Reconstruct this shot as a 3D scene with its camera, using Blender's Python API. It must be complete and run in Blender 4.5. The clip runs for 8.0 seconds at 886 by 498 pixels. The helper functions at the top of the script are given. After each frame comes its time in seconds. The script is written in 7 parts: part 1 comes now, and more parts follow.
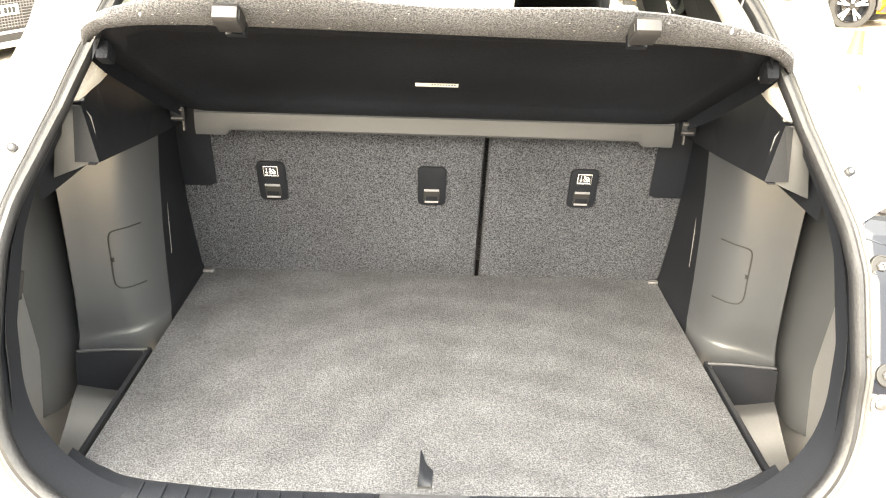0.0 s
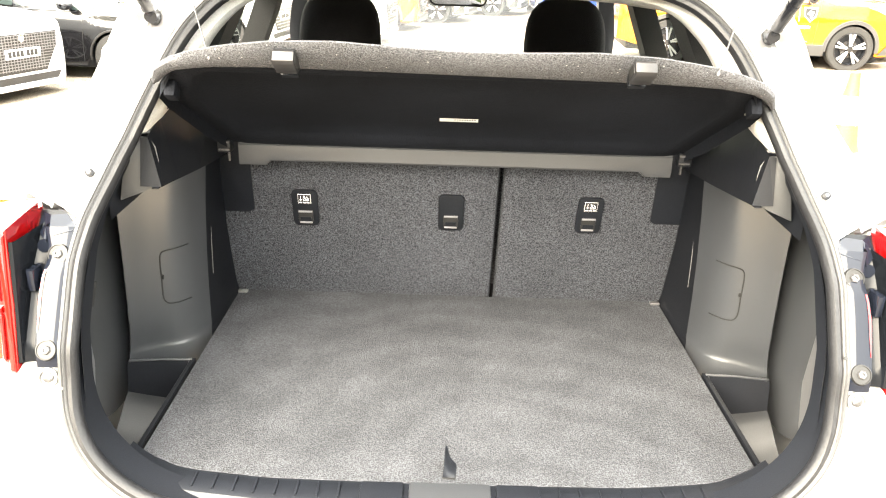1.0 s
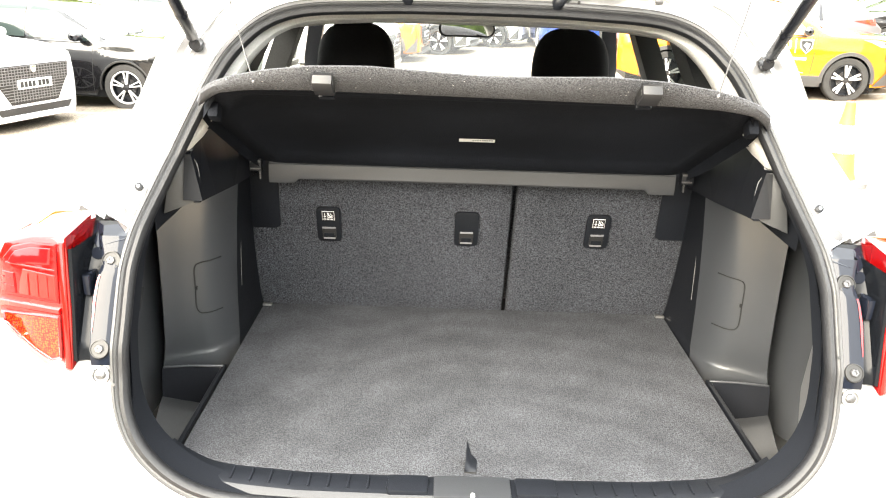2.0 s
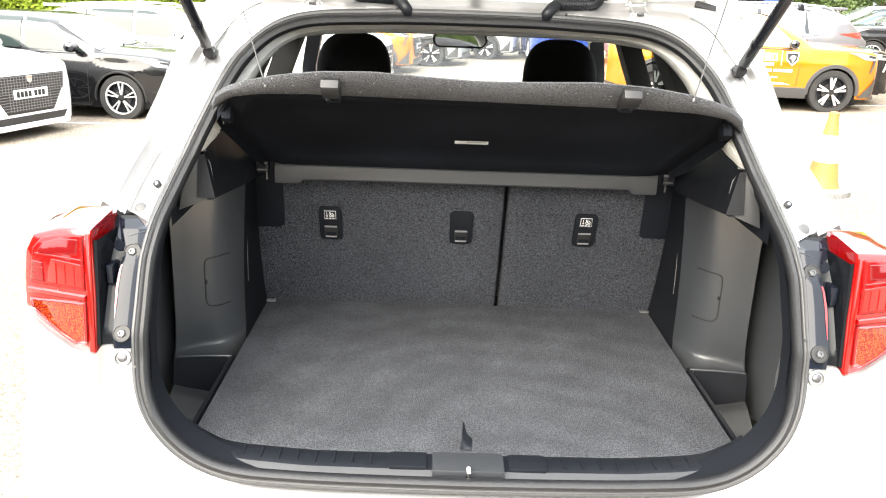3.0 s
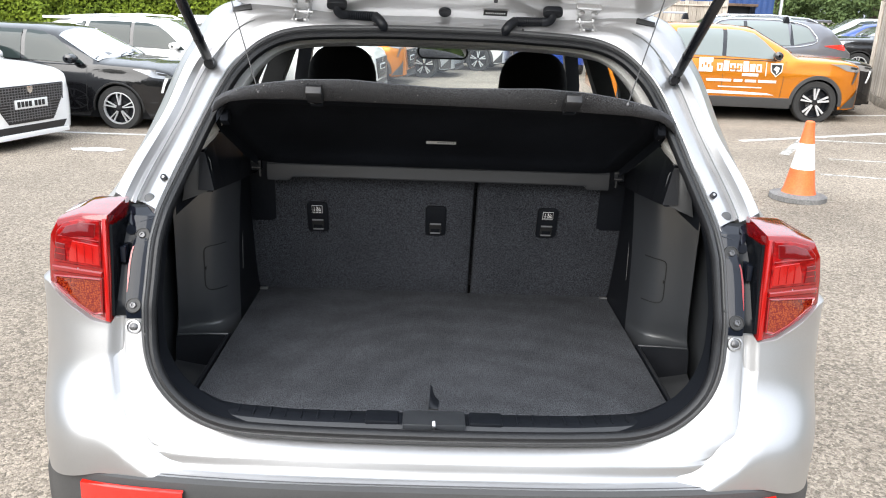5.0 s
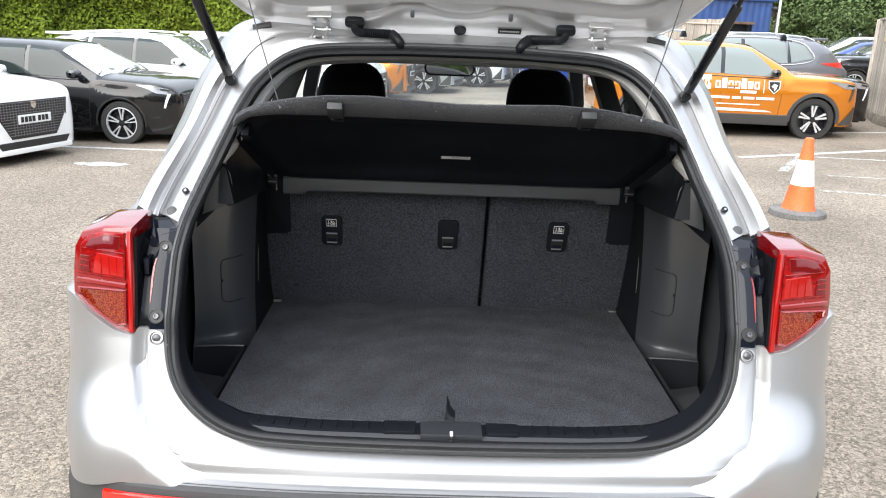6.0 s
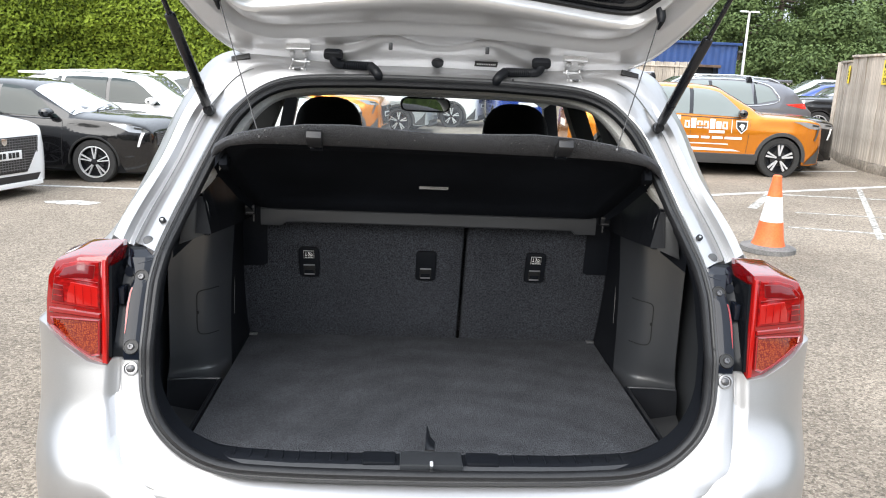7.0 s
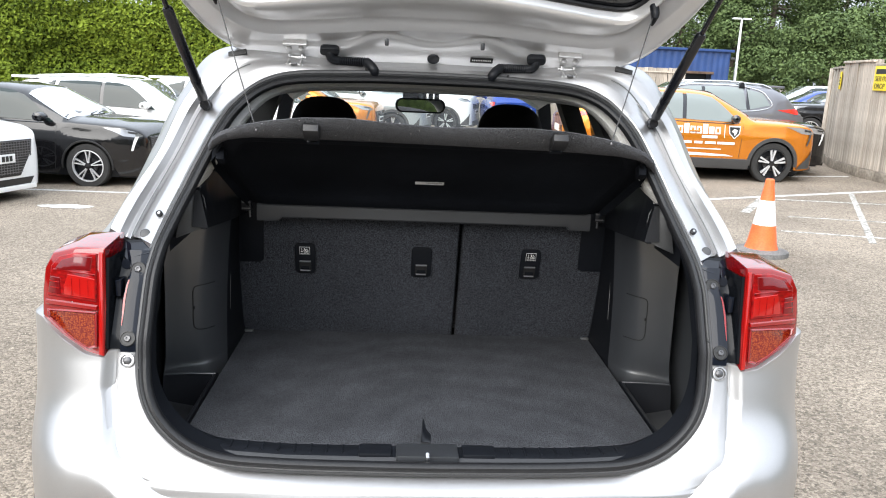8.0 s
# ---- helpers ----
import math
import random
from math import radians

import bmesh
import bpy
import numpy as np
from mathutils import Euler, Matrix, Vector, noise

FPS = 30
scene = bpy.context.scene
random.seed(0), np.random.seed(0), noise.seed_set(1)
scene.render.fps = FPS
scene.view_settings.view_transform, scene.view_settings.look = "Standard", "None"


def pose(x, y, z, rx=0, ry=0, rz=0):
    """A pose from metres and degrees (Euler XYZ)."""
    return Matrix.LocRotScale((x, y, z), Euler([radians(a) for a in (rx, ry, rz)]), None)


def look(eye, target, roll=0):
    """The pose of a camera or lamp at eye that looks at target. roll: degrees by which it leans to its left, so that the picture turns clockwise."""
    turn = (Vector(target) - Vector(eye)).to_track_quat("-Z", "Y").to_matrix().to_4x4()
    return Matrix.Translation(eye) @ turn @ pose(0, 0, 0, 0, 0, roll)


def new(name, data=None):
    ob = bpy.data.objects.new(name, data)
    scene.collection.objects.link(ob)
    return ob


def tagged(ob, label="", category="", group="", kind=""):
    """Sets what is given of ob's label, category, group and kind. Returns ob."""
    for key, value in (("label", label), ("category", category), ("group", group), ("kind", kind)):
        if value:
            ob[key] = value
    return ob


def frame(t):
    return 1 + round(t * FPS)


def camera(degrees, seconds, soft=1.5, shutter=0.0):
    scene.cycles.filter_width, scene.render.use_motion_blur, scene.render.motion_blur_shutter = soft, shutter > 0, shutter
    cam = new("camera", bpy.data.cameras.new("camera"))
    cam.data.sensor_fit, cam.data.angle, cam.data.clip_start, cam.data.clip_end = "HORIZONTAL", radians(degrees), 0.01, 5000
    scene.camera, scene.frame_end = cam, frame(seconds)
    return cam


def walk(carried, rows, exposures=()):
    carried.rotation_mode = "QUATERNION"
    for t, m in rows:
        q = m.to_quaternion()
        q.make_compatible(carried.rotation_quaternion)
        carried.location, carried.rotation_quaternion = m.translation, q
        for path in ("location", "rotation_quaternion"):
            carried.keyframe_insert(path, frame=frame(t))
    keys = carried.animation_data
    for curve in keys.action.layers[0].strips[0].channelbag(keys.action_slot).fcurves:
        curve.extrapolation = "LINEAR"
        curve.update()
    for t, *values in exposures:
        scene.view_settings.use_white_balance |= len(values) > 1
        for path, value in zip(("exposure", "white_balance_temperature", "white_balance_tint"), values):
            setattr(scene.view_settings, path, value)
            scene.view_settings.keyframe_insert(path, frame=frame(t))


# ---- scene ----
cam = camera(59.3, 8.0, soft=1.1)
PATH = [
    (0, (0.002, -0.984, 1.658), (0.028, 0.842, 0.843), 1.9),
    (0.5, (-0.007, -1.054, 1.67), (0.012, 0.792, 0.9), 1.9),
    (1, (-0.03, -1.136, 1.679), (-0.019, 0.729, 0.957), 1.9),
    (1.5, (-0.051, -1.196, 1.682), (-0.047, 0.685, 1.002), 2.0),
    (2.8, (-0.082, -1.331, 1.675), (-0.057, 0.569, 1.049), 2.0),
    (3, (-0.079, -1.357, 1.68), (-0.05, 0.543, 1.058), 2.1),
    (3.5, (-0.07, -1.418, 1.684), (-0.029, 0.484, 1.069), 2.1),
    (4, (-0.038, -1.496, 1.688), (0.005, 0.41, 1.082), 2.1),
    (4.5, (-0.013, -1.552, 1.693), (0.027, 0.356, 1.094), 2.1),
    (6, (-0.067, -1.615, 1.698), (-0.023, 0.305, 1.141), 2.3),
    (6.5, (-0.074, -1.624, 1.693), (0.006, 0.31, 1.189), 2.4),
    (7, (-0.076, -1.623, 1.674), (0.03, 0.321, 1.218), 2.5),
    (7.5, (-0.075, -1.626, 1.655), (0.041, 0.321, 1.213), 2.5),
    (8, (-0.08, -1.639, 1.648), (0.041, 0.309, 1.208), 2.6),
]
EXPOSURES = [(0, 4.08, 8200, 8), (0.5, 4.06, 8100, 8), (1, 3.9, 7850, 8), (1.5, 3.62, 7600, 8), (3, 2.74, 7050, 9), (3.5, 2.36, 6800, 9), (4, 1.92, 6600, 10), (4.5, 1.47, 6450, 10), (6, 1.32, 6400, 10), (7, 1.27, 6400, 10), (8, 1.27, 6400, 10)]
walk(cam, [(t, look(eye, target, roll)) for t, eye, target, roll in PATH], EXPOSURES)

# ---- sky and sun: a bright overcast afternoon ----
world = bpy.data.worlds.new("overcast_sky")
scene.world = world
world.use_nodes = True
wn, wl = world.node_tree.nodes, world.node_tree.links
sky = wn.new("ShaderNodeTexSky")
sky.sky_type, sky.sun_disc = "NISHITA", False
sky.sun_elevation, sky.sun_rotation = radians(38), radians(210)
sky.dust_density, sky.ozone_density = 3.0, 1.0
cloud = wn.new("ShaderNodeMix")
cloud.data_type = "RGBA"
cloud.inputs["Factor"].default_value = 0.85
wl.new(sky.outputs["Color"], cloud.inputs[6])
cloud.inputs[7].default_value = (9.3, 10.0, 10.9, 1)
# a clouded sky is about three times as bright overhead as at the horizon
where, apart, rise, veil = wn.new("ShaderNodeTexCoord"), wn.new("ShaderNodeSeparateXYZ"), wn.new("ShaderNodeMapRange"), wn.new("ShaderNodeVectorMath")
wl.new(where.outputs["Generated"], apart.inputs["Vector"])
wl.new(apart.outputs["Z"], rise.inputs["Value"])
rise.inputs["From Min"].default_value, rise.inputs["From Max"].default_value = 0.0, 1.0
rise.inputs["To Min"].default_value, rise.inputs["To Max"].default_value = 0.52, 1.56
veil.operation = "SCALE"
wl.new(cloud.outputs[2], veil.inputs[0])
wl.new(rise.outputs["Result"], veil.inputs["Scale"])
wl.new(veil.outputs["Vector"], wn["Background"].inputs["Color"])
wn["Background"].inputs["Strength"].default_value = 0.085
sun = new("sun", bpy.data.lights.new("sun", "SUN"))
sun.data.energy, sun.data.angle, sun.data.color = 1.7, radians(60), (1.0, 0.96, 0.9)
sun.matrix_world = look((-7, -12, 11), (0, 0, 0))

# ---- materials ----
def material(name, color, rough=0.5, metal=0.0, spec=0.5, coat=0.0):
    m = bpy.data.materials.new(name)
    m.use_nodes = True
    b = m.node_tree.nodes["Principled BSDF"]
    b.inputs["Base Color"].default_value = (*color, 1)
    b.inputs["Roughness"].default_value = rough
    b.inputs["Metallic"].default_value = metal
    b.inputs["Specular IOR Level"].default_value = spec
    b.inputs["Coat Weight"].default_value = coat
    b.inputs["Coat Roughness"].default_value = 0.04
    return m


def grained(name, dark, light, rough, scale, bump=0.2, big=3.0, bigger=0.35, metal=0.0, spec=0.5, depth=0.004, stretch=(1, 1, 1)):
    """Fine grain of two colours, with broad patches over it and relief from the grain."""
    m = material(name, dark, rough, metal, spec)
    n, l = m.node_tree.nodes, m.node_tree.links
    b = n["Principled BSDF"]
    tc, mp = n.new("ShaderNodeTexCoord"), n.new("ShaderNodeMapping")
    mp.inputs["Scale"].default_value = stretch
    l.new(tc.outputs["Object"], mp.inputs["Vector"])
    fine, broad = n.new("ShaderNodeTexNoise"), n.new("ShaderNodeTexNoise")
    fine.inputs["Scale"].default_value, fine.inputs["Detail"].default_value = scale, 4
    broad.inputs["Scale"].default_value, broad.inputs["Detail"].default_value = big, 5
    for t in (fine, broad):
        l.new(mp.outputs["Vector"], t.inputs["Vector"])
    ramp = n.new("ShaderNodeValToRGB")
    ramp.color_ramp.elements[0].position, ramp.color_ramp.elements[1].position = 0.36, 0.66
    ramp.color_ramp.elements[0].color, ramp.color_ramp.elements[1].color = (*dark, 1), (*light, 1)
    l.new(fine.outputs["Fac"], ramp.inputs["Fac"])
    span = n.new("ShaderNodeMapRange")
    span.inputs["From Min"].default_value, span.inputs["From Max"].default_value = 0.3, 0.7
    span.inputs["To Min"].default_value, span.inputs["To Max"].default_value = 1 - bigger, 1 + bigger
    l.new(broad.outputs["Fac"], span.inputs["Value"])
    mul = n.new("ShaderNodeVectorMath")
    mul.operation = "SCALE"
    l.new(ramp.outputs["Color"], mul.inputs[0])
    l.new(span.outputs["Result"], mul.inputs["Scale"])
    l.new(mul.outputs["Vector"], b.inputs["Base Color"])
    bp = n.new("ShaderNodeBump")
    bp.inputs["Strength"].default_value, bp.inputs["Distance"].default_value = bump, depth
    l.new(fine.outputs["Fac"], bp.inputs["Height"])
    l.new(bp.outputs["Normal"], b.inputs["Normal"])
    return m


def glass(name, tint, rough=0.0, haze=0.0):
    """Thin pane: mostly clear, with a glossy surface and perhaps a whitish haze that adds brightness."""
    m = bpy.data.materials.new(name)
    m.use_nodes = True
    n, l = m.node_tree.nodes, m.node_tree.links
    n.remove(n["Principled BSDF"])
    clear, shine, mix = n.new("ShaderNodeBsdfTransparent"), n.new("ShaderNodeBsdfGlossy"), n.new("ShaderNodeMixShader")
    mix.inputs["Fac"].default_value = 0.05
    clear.inputs["Color"].default_value = (*tint, 1)
    shine.inputs["Roughness"].default_value = rough
    l.new(clear.outputs["BSDF"], mix.inputs[1])
    l.new(shine.outputs["BSDF"], mix.inputs[2])
    l.new(mix.outputs["Shader"], n["Material Output"].inputs["Surface"])
    if haze:
        film, over = n.new("ShaderNodeBsdfTranslucent"), n.new("ShaderNodeMixShader")
        over.inputs["Fac"].default_value = haze
        l.new(mix.outputs["Shader"], over.inputs[1])
        l.new(film.outputs["BSDF"], over.inputs[2])
        l.new(over.outputs["Shader"], n["Material Output"].inputs["Surface"])
    return m


SILVER = grained("silver_paint", (0.41, 0.41, 0.417), (0.465, 0.465, 0.47), 0.36, 900, 0.02, 2.5, 0.03, metal=0.75)
SILVER.node_tree.nodes["Principled BSDF"].inputs["Coat Weight"].default_value = 0.4
SILVER.node_tree.nodes["Principled BSDF"].inputs["Coat Roughness"].default_value = 0.16
CARPET = grained("boot_carpet", (0.029, 0.0305, 0.0342), (0.078, 0.0815, 0.090), 0.95, 360, 0.8, 9, 0.16, spec=0.12)


def brushed(m):
    """Strokes of a brush left in the nap: faint nested arcs, uneven in strength."""
    n, l = m.node_tree.nodes, m.node_tree.links
    b = n["Principled BSDF"]
    tc, mp, wave, nz, span, mul = n.new("ShaderNodeTexCoord"), n.new("ShaderNodeMapping"), n.new("ShaderNodeTexWave"), n.new("ShaderNodeTexNoise"), n.new("ShaderNodeMapRange"), n.new("ShaderNodeVectorMath")
    mp.inputs["Location"].default_value = (-0.12, 0.16, -0.852)
    l.new(tc.outputs["Object"], mp.inputs["Vector"])
    wave.wave_type, wave.rings_direction = "RINGS", "Z"
    wave.inputs["Scale"].default_value, wave.inputs["Distortion"].default_value = 3.0, 16.0
    wave.inputs["Detail"].default_value, wave.inputs["Detail Scale"].default_value = 4, 0.55
    l.new(mp.outputs["Vector"], wave.inputs["Vector"])
    nz.inputs["Scale"].default_value, nz.inputs["Detail"].default_value = 3.2, 4
    l.new(tc.outputs["Object"], nz.inputs["Vector"])
    amp = n.new("ShaderNodeMath")
    amp.operation = "MULTIPLY"
    l.new(wave.outputs["Fac"], amp.inputs[0])
    l.new(nz.outputs["Fac"], amp.inputs[1])
    span.inputs["From Min"].default_value, span.inputs["From Max"].default_value = 0.0, 0.62
    span.inputs["To Min"].default_value, span.inputs["To Max"].default_value = 0.93, 1.08
    l.new(amp.outputs["Value"], span.inputs["Value"])
    mul.operation = "SCALE"
    l.new(b.inputs["Base Color"].links[0].from_socket, mul.inputs[0])
    l.new(span.outputs["Result"], mul.inputs["Scale"])
    l.new(mul.outputs["Vector"], b.inputs["Base Color"])


brushed(CARPET)
SEAT_CARPET = grained("seat_back_carpet", (0.017, 0.0182, 0.0215), (0.092, 0.0975, 0.112), 0.95, 340, 1.0, 6, 0.10, spec=0.12)
SHELF_CARPET = grained("shelf_carpet", (0.046, 0.048, 0.054), (0.180, 0.187, 0.204), 0.95, 440, 0.9, 6, 0.12, spec=0.15)


def linted(m):
    """Sparse pale fibres and crumbs caught in the pile."""
    n, l = m.node_tree.nodes, m.node_tree.links
    b = n["Principled BSDF"]
    tc, cell, apart, near, few, both, mix = (n.new("ShaderNode" + k) for k in ("TexCoord", "TexVoronoi", "SeparateColor", "Math", "Math", "Math", "Mix"))
    cell.inputs["Scale"].default_value = 110
    l.new(tc.outputs["Object"], cell.inputs["Vector"])
    l.new(cell.outputs["Color"], apart.inputs["Color"])
    near.operation, few.operation, both.operation = "LESS_THAN", "GREATER_THAN", "MULTIPLY"
    near.inputs[1].default_value, few.inputs[1].default_value = 0.17, 0.86
    l.new(cell.outputs["Distance"], near.inputs[0])
    l.new(apart.outputs["Red"], few.inputs[0])
    l.new(near.outputs["Value"], both.inputs[0])
    l.new(few.outputs["Value"], both.inputs[1])
    mix.data_type = "RGBA"
    mix.inputs[7].default_value = (0.42, 0.42, 0.42, 1)
    l.new(both.outputs["Value"], mix.inputs["Factor"])
    l.new(b.inputs["Base Color"].links[0].from_socket, mix.inputs[6])
    l.new(mix.outputs[2], b.inputs["Base Color"])


linted(SHELF_CARPET)
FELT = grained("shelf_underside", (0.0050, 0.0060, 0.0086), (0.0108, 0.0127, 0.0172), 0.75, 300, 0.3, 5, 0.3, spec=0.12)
TRIM = grained("satin_dark_plastic", (0.029, 0.0312, 0.0350), (0.037, 0.0396, 0.0440), 0.28, 700, 0.15, 4, 0.1, spec=1.0, depth=0.001)
TRIM.node_tree.nodes["Principled BSDF"].inputs["Coat Weight"].default_value = 0.8
TRIM.node_tree.nodes["Principled BSDF"].inputs["Coat Roughness"].default_value = 0.27
BINGREY = grained("bin_floor_plastic", (0.017, 0.0178, 0.0195), (0.025, 0.0260, 0.028), 0.30, 500, 0.2, 9, 0.15, spec=0.8, depth=0.001)
BAYTRIM = grained("grained_grey_plastic", (0.030, 0.032, 0.035), (0.039, 0.0415, 0.045), 0.40, 700, 0.25, 4, 0.1, spec=0.8, depth=0.001)
BARGREY = grained("satin_grey_plastic", (0.037, 0.039, 0.043), (0.045, 0.0475, 0.052), 0.35, 700, 0.15, 4, 0.1, depth=0.001)
BLACK = grained("black_plastic", (0.0060, 0.0070, 0.0095), (0.0105, 0.0122, 0.0160), 0.42, 500, 0.2, 4, 0.15, spec=0.3, depth=0.001)
# Black plastic; also stands for the shade on the arch's inner sides.
SIDEBLACK = grained("matt_black_and_shade", (0.0042, 0.0049, 0.0068), (0.0070, 0.0081, 0.0108), 0.5, 500, 0.2, 4, 0.15, spec=0.25, depth=0.001)
GLOSS = material("gloss_black", (0.012, 0.013, 0.016), 0.08, spec=0.6, coat=0.5)
# Lighter than the sill's top: the light on its slope is in the colour.
SILLGREY = grained("lit_sill_plastic", (0.032, 0.0335, 0.037), (0.042, 0.044, 0.048), 0.46, 700, 0.2, 4, 0.1, spec=0.35, depth=0.001)
CLIPGREY = grained("dark_clip_plastic", (0.014, 0.014, 0.015), (0.020, 0.020, 0.022), 0.45, 700, 0.1, 4, 0.1, depth=0.001)
RUBBER = grained("seal_rubber", (0.007, 0.0075, 0.009), (0.013, 0.0135, 0.0155), 0.5, 250, 0.2, 6, 0.2)
GREYSEAL = grained("grey_rubber", (0.050, 0.051, 0.053), (0.062, 0.063, 0.065), 0.42, 900, 0.1, 5, 0.1)
PILLAR = grained("grey_pillar_plastic", (0.052, 0.055, 0.058), (0.072, 0.076, 0.080), 0.6, 400, 0.2, 4, 0.1)
LINER = grained("headliner_fabric", (0.52, 0.51, 0.485), (0.62, 0.61, 0.58), 0.9, 400, 0.3, 4, 0.08)
BUMPER = grained("grey_bumper_plastic", (0.045, 0.045, 0.046), (0.06, 0.06, 0.06), 0.55, 600, 0.3, 4, 0.1, depth=0.001)
FABRIC = grained("seat_fabric", (0.006, 0.006, 0.007), (0.016, 0.016, 0.018), 0.9, 500, 0.5, 5, 0.2, spec=0.2)
RED = material("red_lens", (0.23, 0.003, 0.004), 0.08, spec=0.5, coat=1.0)
DARKRED = material("dark_red_lens", (0.13, 0.004, 0.006), 0.10, spec=0.4, coat=0.5)
AMBER = material("amber_lens", (0.28, 0.030, 0.007), 0.10, spec=0.6, coat=0.6)
LENS = grained("ribbed_red_lens", (0.17, 0.003, 0.004), (0.31, 0.005, 0.006), 0.10, 60, 0.08, 14, 0.25, spec=0.5, stretch=(1, 1, 2.5))
BRIGHTRED = material("bright_red_lens", (0.36, 0.007, 0.006), 0.12, spec=0.4, coat=0.4)


def honeycomb(m):
    """Small reflector cells: orange hearts with dark red edges."""
    n, l = m.node_tree.nodes, m.node_tree.links
    tc, cell, ramp = n.new("ShaderNodeTexCoord"), n.new("ShaderNodeTexVoronoi"), n.new("ShaderNodeValToRGB")
    cell.inputs["Scale"].default_value, cell.inputs["Randomness"].default_value = 260, 0.7
    l.new(tc.outputs["Object"], cell.inputs["Vector"])
    ramp.color_ramp.elements[0].position, ramp.color_ramp.elements[1].position = 0.25, 0.62
    ramp.color_ramp.elements[0].color, ramp.color_ramp.elements[1].color = (0.30, 0.045, 0.008, 1), (0.14, 0.008, 0.005, 1)
    l.new(cell.outputs["Distance"], ramp.inputs["Fac"])
    l.new(ramp.outputs["Color"], n["Principled BSDF"].inputs["Base Color"])


honeycomb(AMBER)
REFLECT = material("red_reflector", (0.75, 0.02, 0.012), 0.15, spec=0.6, coat=1.0)
DARKSTEEL = grained("dark_steel", (0.10, 0.10, 0.105), (0.17, 0.17, 0.175), 0.4, 300, 0.1, 8, 0.15, metal=0.8)
PALEPLASTIC = material("pale_grey_plastic", (0.18, 0.18, 0.19), 0.4)
CHROME = material("bright_metal", (0.72, 0.72, 0.72), 0.2, 1.0)
STEEL = grained("dull_steel", (0.32, 0.32, 0.32), (0.45, 0.45, 0.45), 0.38, 300, 0.1, 8, 0.15, metal=0.9)
WHITE = grained("white_label", (0.74, 0.74, 0.73), (0.82, 0.82, 0.81), 0.6, 60, 0.05, 3, 0.05)
INK = material("black_ink", (0.015, 0.015, 0.015), 0.5)
CLEAR = glass("clear_glass", (0.90, 0.93, 0.91))
# Haze added to whiten and brighten the view through the windscreen.
SCREEN = glass("hazed_windscreen_glass", (0.86, 0.92, 0.89), haze=0.07)
TINTED = glass("tinted_glass", (0.12, 0.135, 0.13))
HINGE = grained("zinc_steel", (0.56, 0.56, 0.56), (0.68, 0.68, 0.68), 0.36, 300, 0.1, 8, 0.1, metal=0.7)
CHANNEL = material("lamp_channel_black", (0.006, 0.007, 0.009), 0.25, spec=0.2)
HOUSING = material("lamp_black", (0.008, 0.010, 0.016), 0.06, spec=0.3)
# Body silver made lighter here, so the gate's shaded underside reads bright.
INNER_SILVER = grained("lightened_silver", (0.72, 0.72, 0.725), (0.79, 0.79, 0.795), 0.30, 900, 0.02, 2.5, 0.03, metal=0.55)
SEALER = material("seam_sealer", (0.16, 0.17, 0.165), 0.5)
STRUTBLACK = material("smooth_black_paint", (0.008, 0.009, 0.012), 0.22, spec=0.5)
MIRROR = material("mirror_glass", (0.85, 0.86, 0.86), 0.02, 1.0)

# ---- mesh helpers ----
def part(name, bm, mat, parent=None, label="", smooth=True, bevel=0.0):
    me = bpy.data.meshes.new(name)
    bmesh.ops.recalc_face_normals(bm, faces=bm.faces)
    if smooth:
        for fc in bm.faces:
            fc.smooth = True
        for e in bm.edges:
            if len(e.link_faces) == 2 and e.calc_face_angle(0) > 0.7:
                e.smooth = False
    bm.to_mesh(me)
    bm.free()
    me.materials.append(mat)
    ob = new(name, me)
    if parent:
        ob.parent = parent
        ob.matrix_parent_inverse = ROOTS.get(parent.name, Matrix())
    if label:
        ob["label"] = label
    return ob


ROOTS = {}


def thing(name, at, label, category, group="", kind=""):
    """An Empty at the thing's base; its parts are modelled in world coordinates."""
    ob = new(name)
    ob.location = at
    ob.empty_display_size = 0.1
    ROOTS[ob.name] = Matrix.Translation(at).inverted()
    return tagged(ob, label, category, group, kind)


def box(bm, x0, x1, y0, y1, z0, z1, r=0.0, m=None):
    ps = [(x, y, z) for x in (x0, x1) for y in (y0, y1) for z in (z0, z1)]
    vs = [bm.verts.new(p) for p in ps]
    fs = [bm.faces.new([vs[i] for i in q]) for q in ((0, 1, 3, 2), (4, 6, 7, 5), (0, 4, 5, 1), (2, 3, 7, 6), (0, 2, 6, 4), (1, 5, 7, 3))]
    if r:
        es = list({e for fc in fs for e in fc.edges})
        out = bmesh.ops.bevel(bm, geom=es, offset=r, segments=2, profile=0.6, affect="EDGES", clamp_overlap=True)
        vs = list({v for fc in out["faces"] for v in fc.verts} | {v for v in vs if v.is_valid})
    if m:
        bmesh.ops.transform(bm, matrix=m, verts=[v for v in vs if v.is_valid])
    return bm


def boxed(x0, x1, y0, y1, z0, z1, r=0.0, m=None):
    return box(bmesh.new(), x0, x1, y0, y1, z0, z1, r, m)


def grid(rows, close_u=False, close_v=False, bm=None):
    """A sheet through rows of points."""
    bm = bm or bmesh.new()
    vs = [[bm.verts.new(p) for p in row] for row in rows]
    nu, nv = len(vs), len(vs[0])
    for i in range(nu if close_u else nu - 1):
        for j in range(nv if close_v else nv - 1):
            q = [vs[i][j], vs[(i + 1) % nu][j], vs[(i + 1) % nu][(j + 1) % nv], vs[i][(j + 1) % nv]]
            try:
                bm.faces.new(q)
            except ValueError:
                pass
    return bm


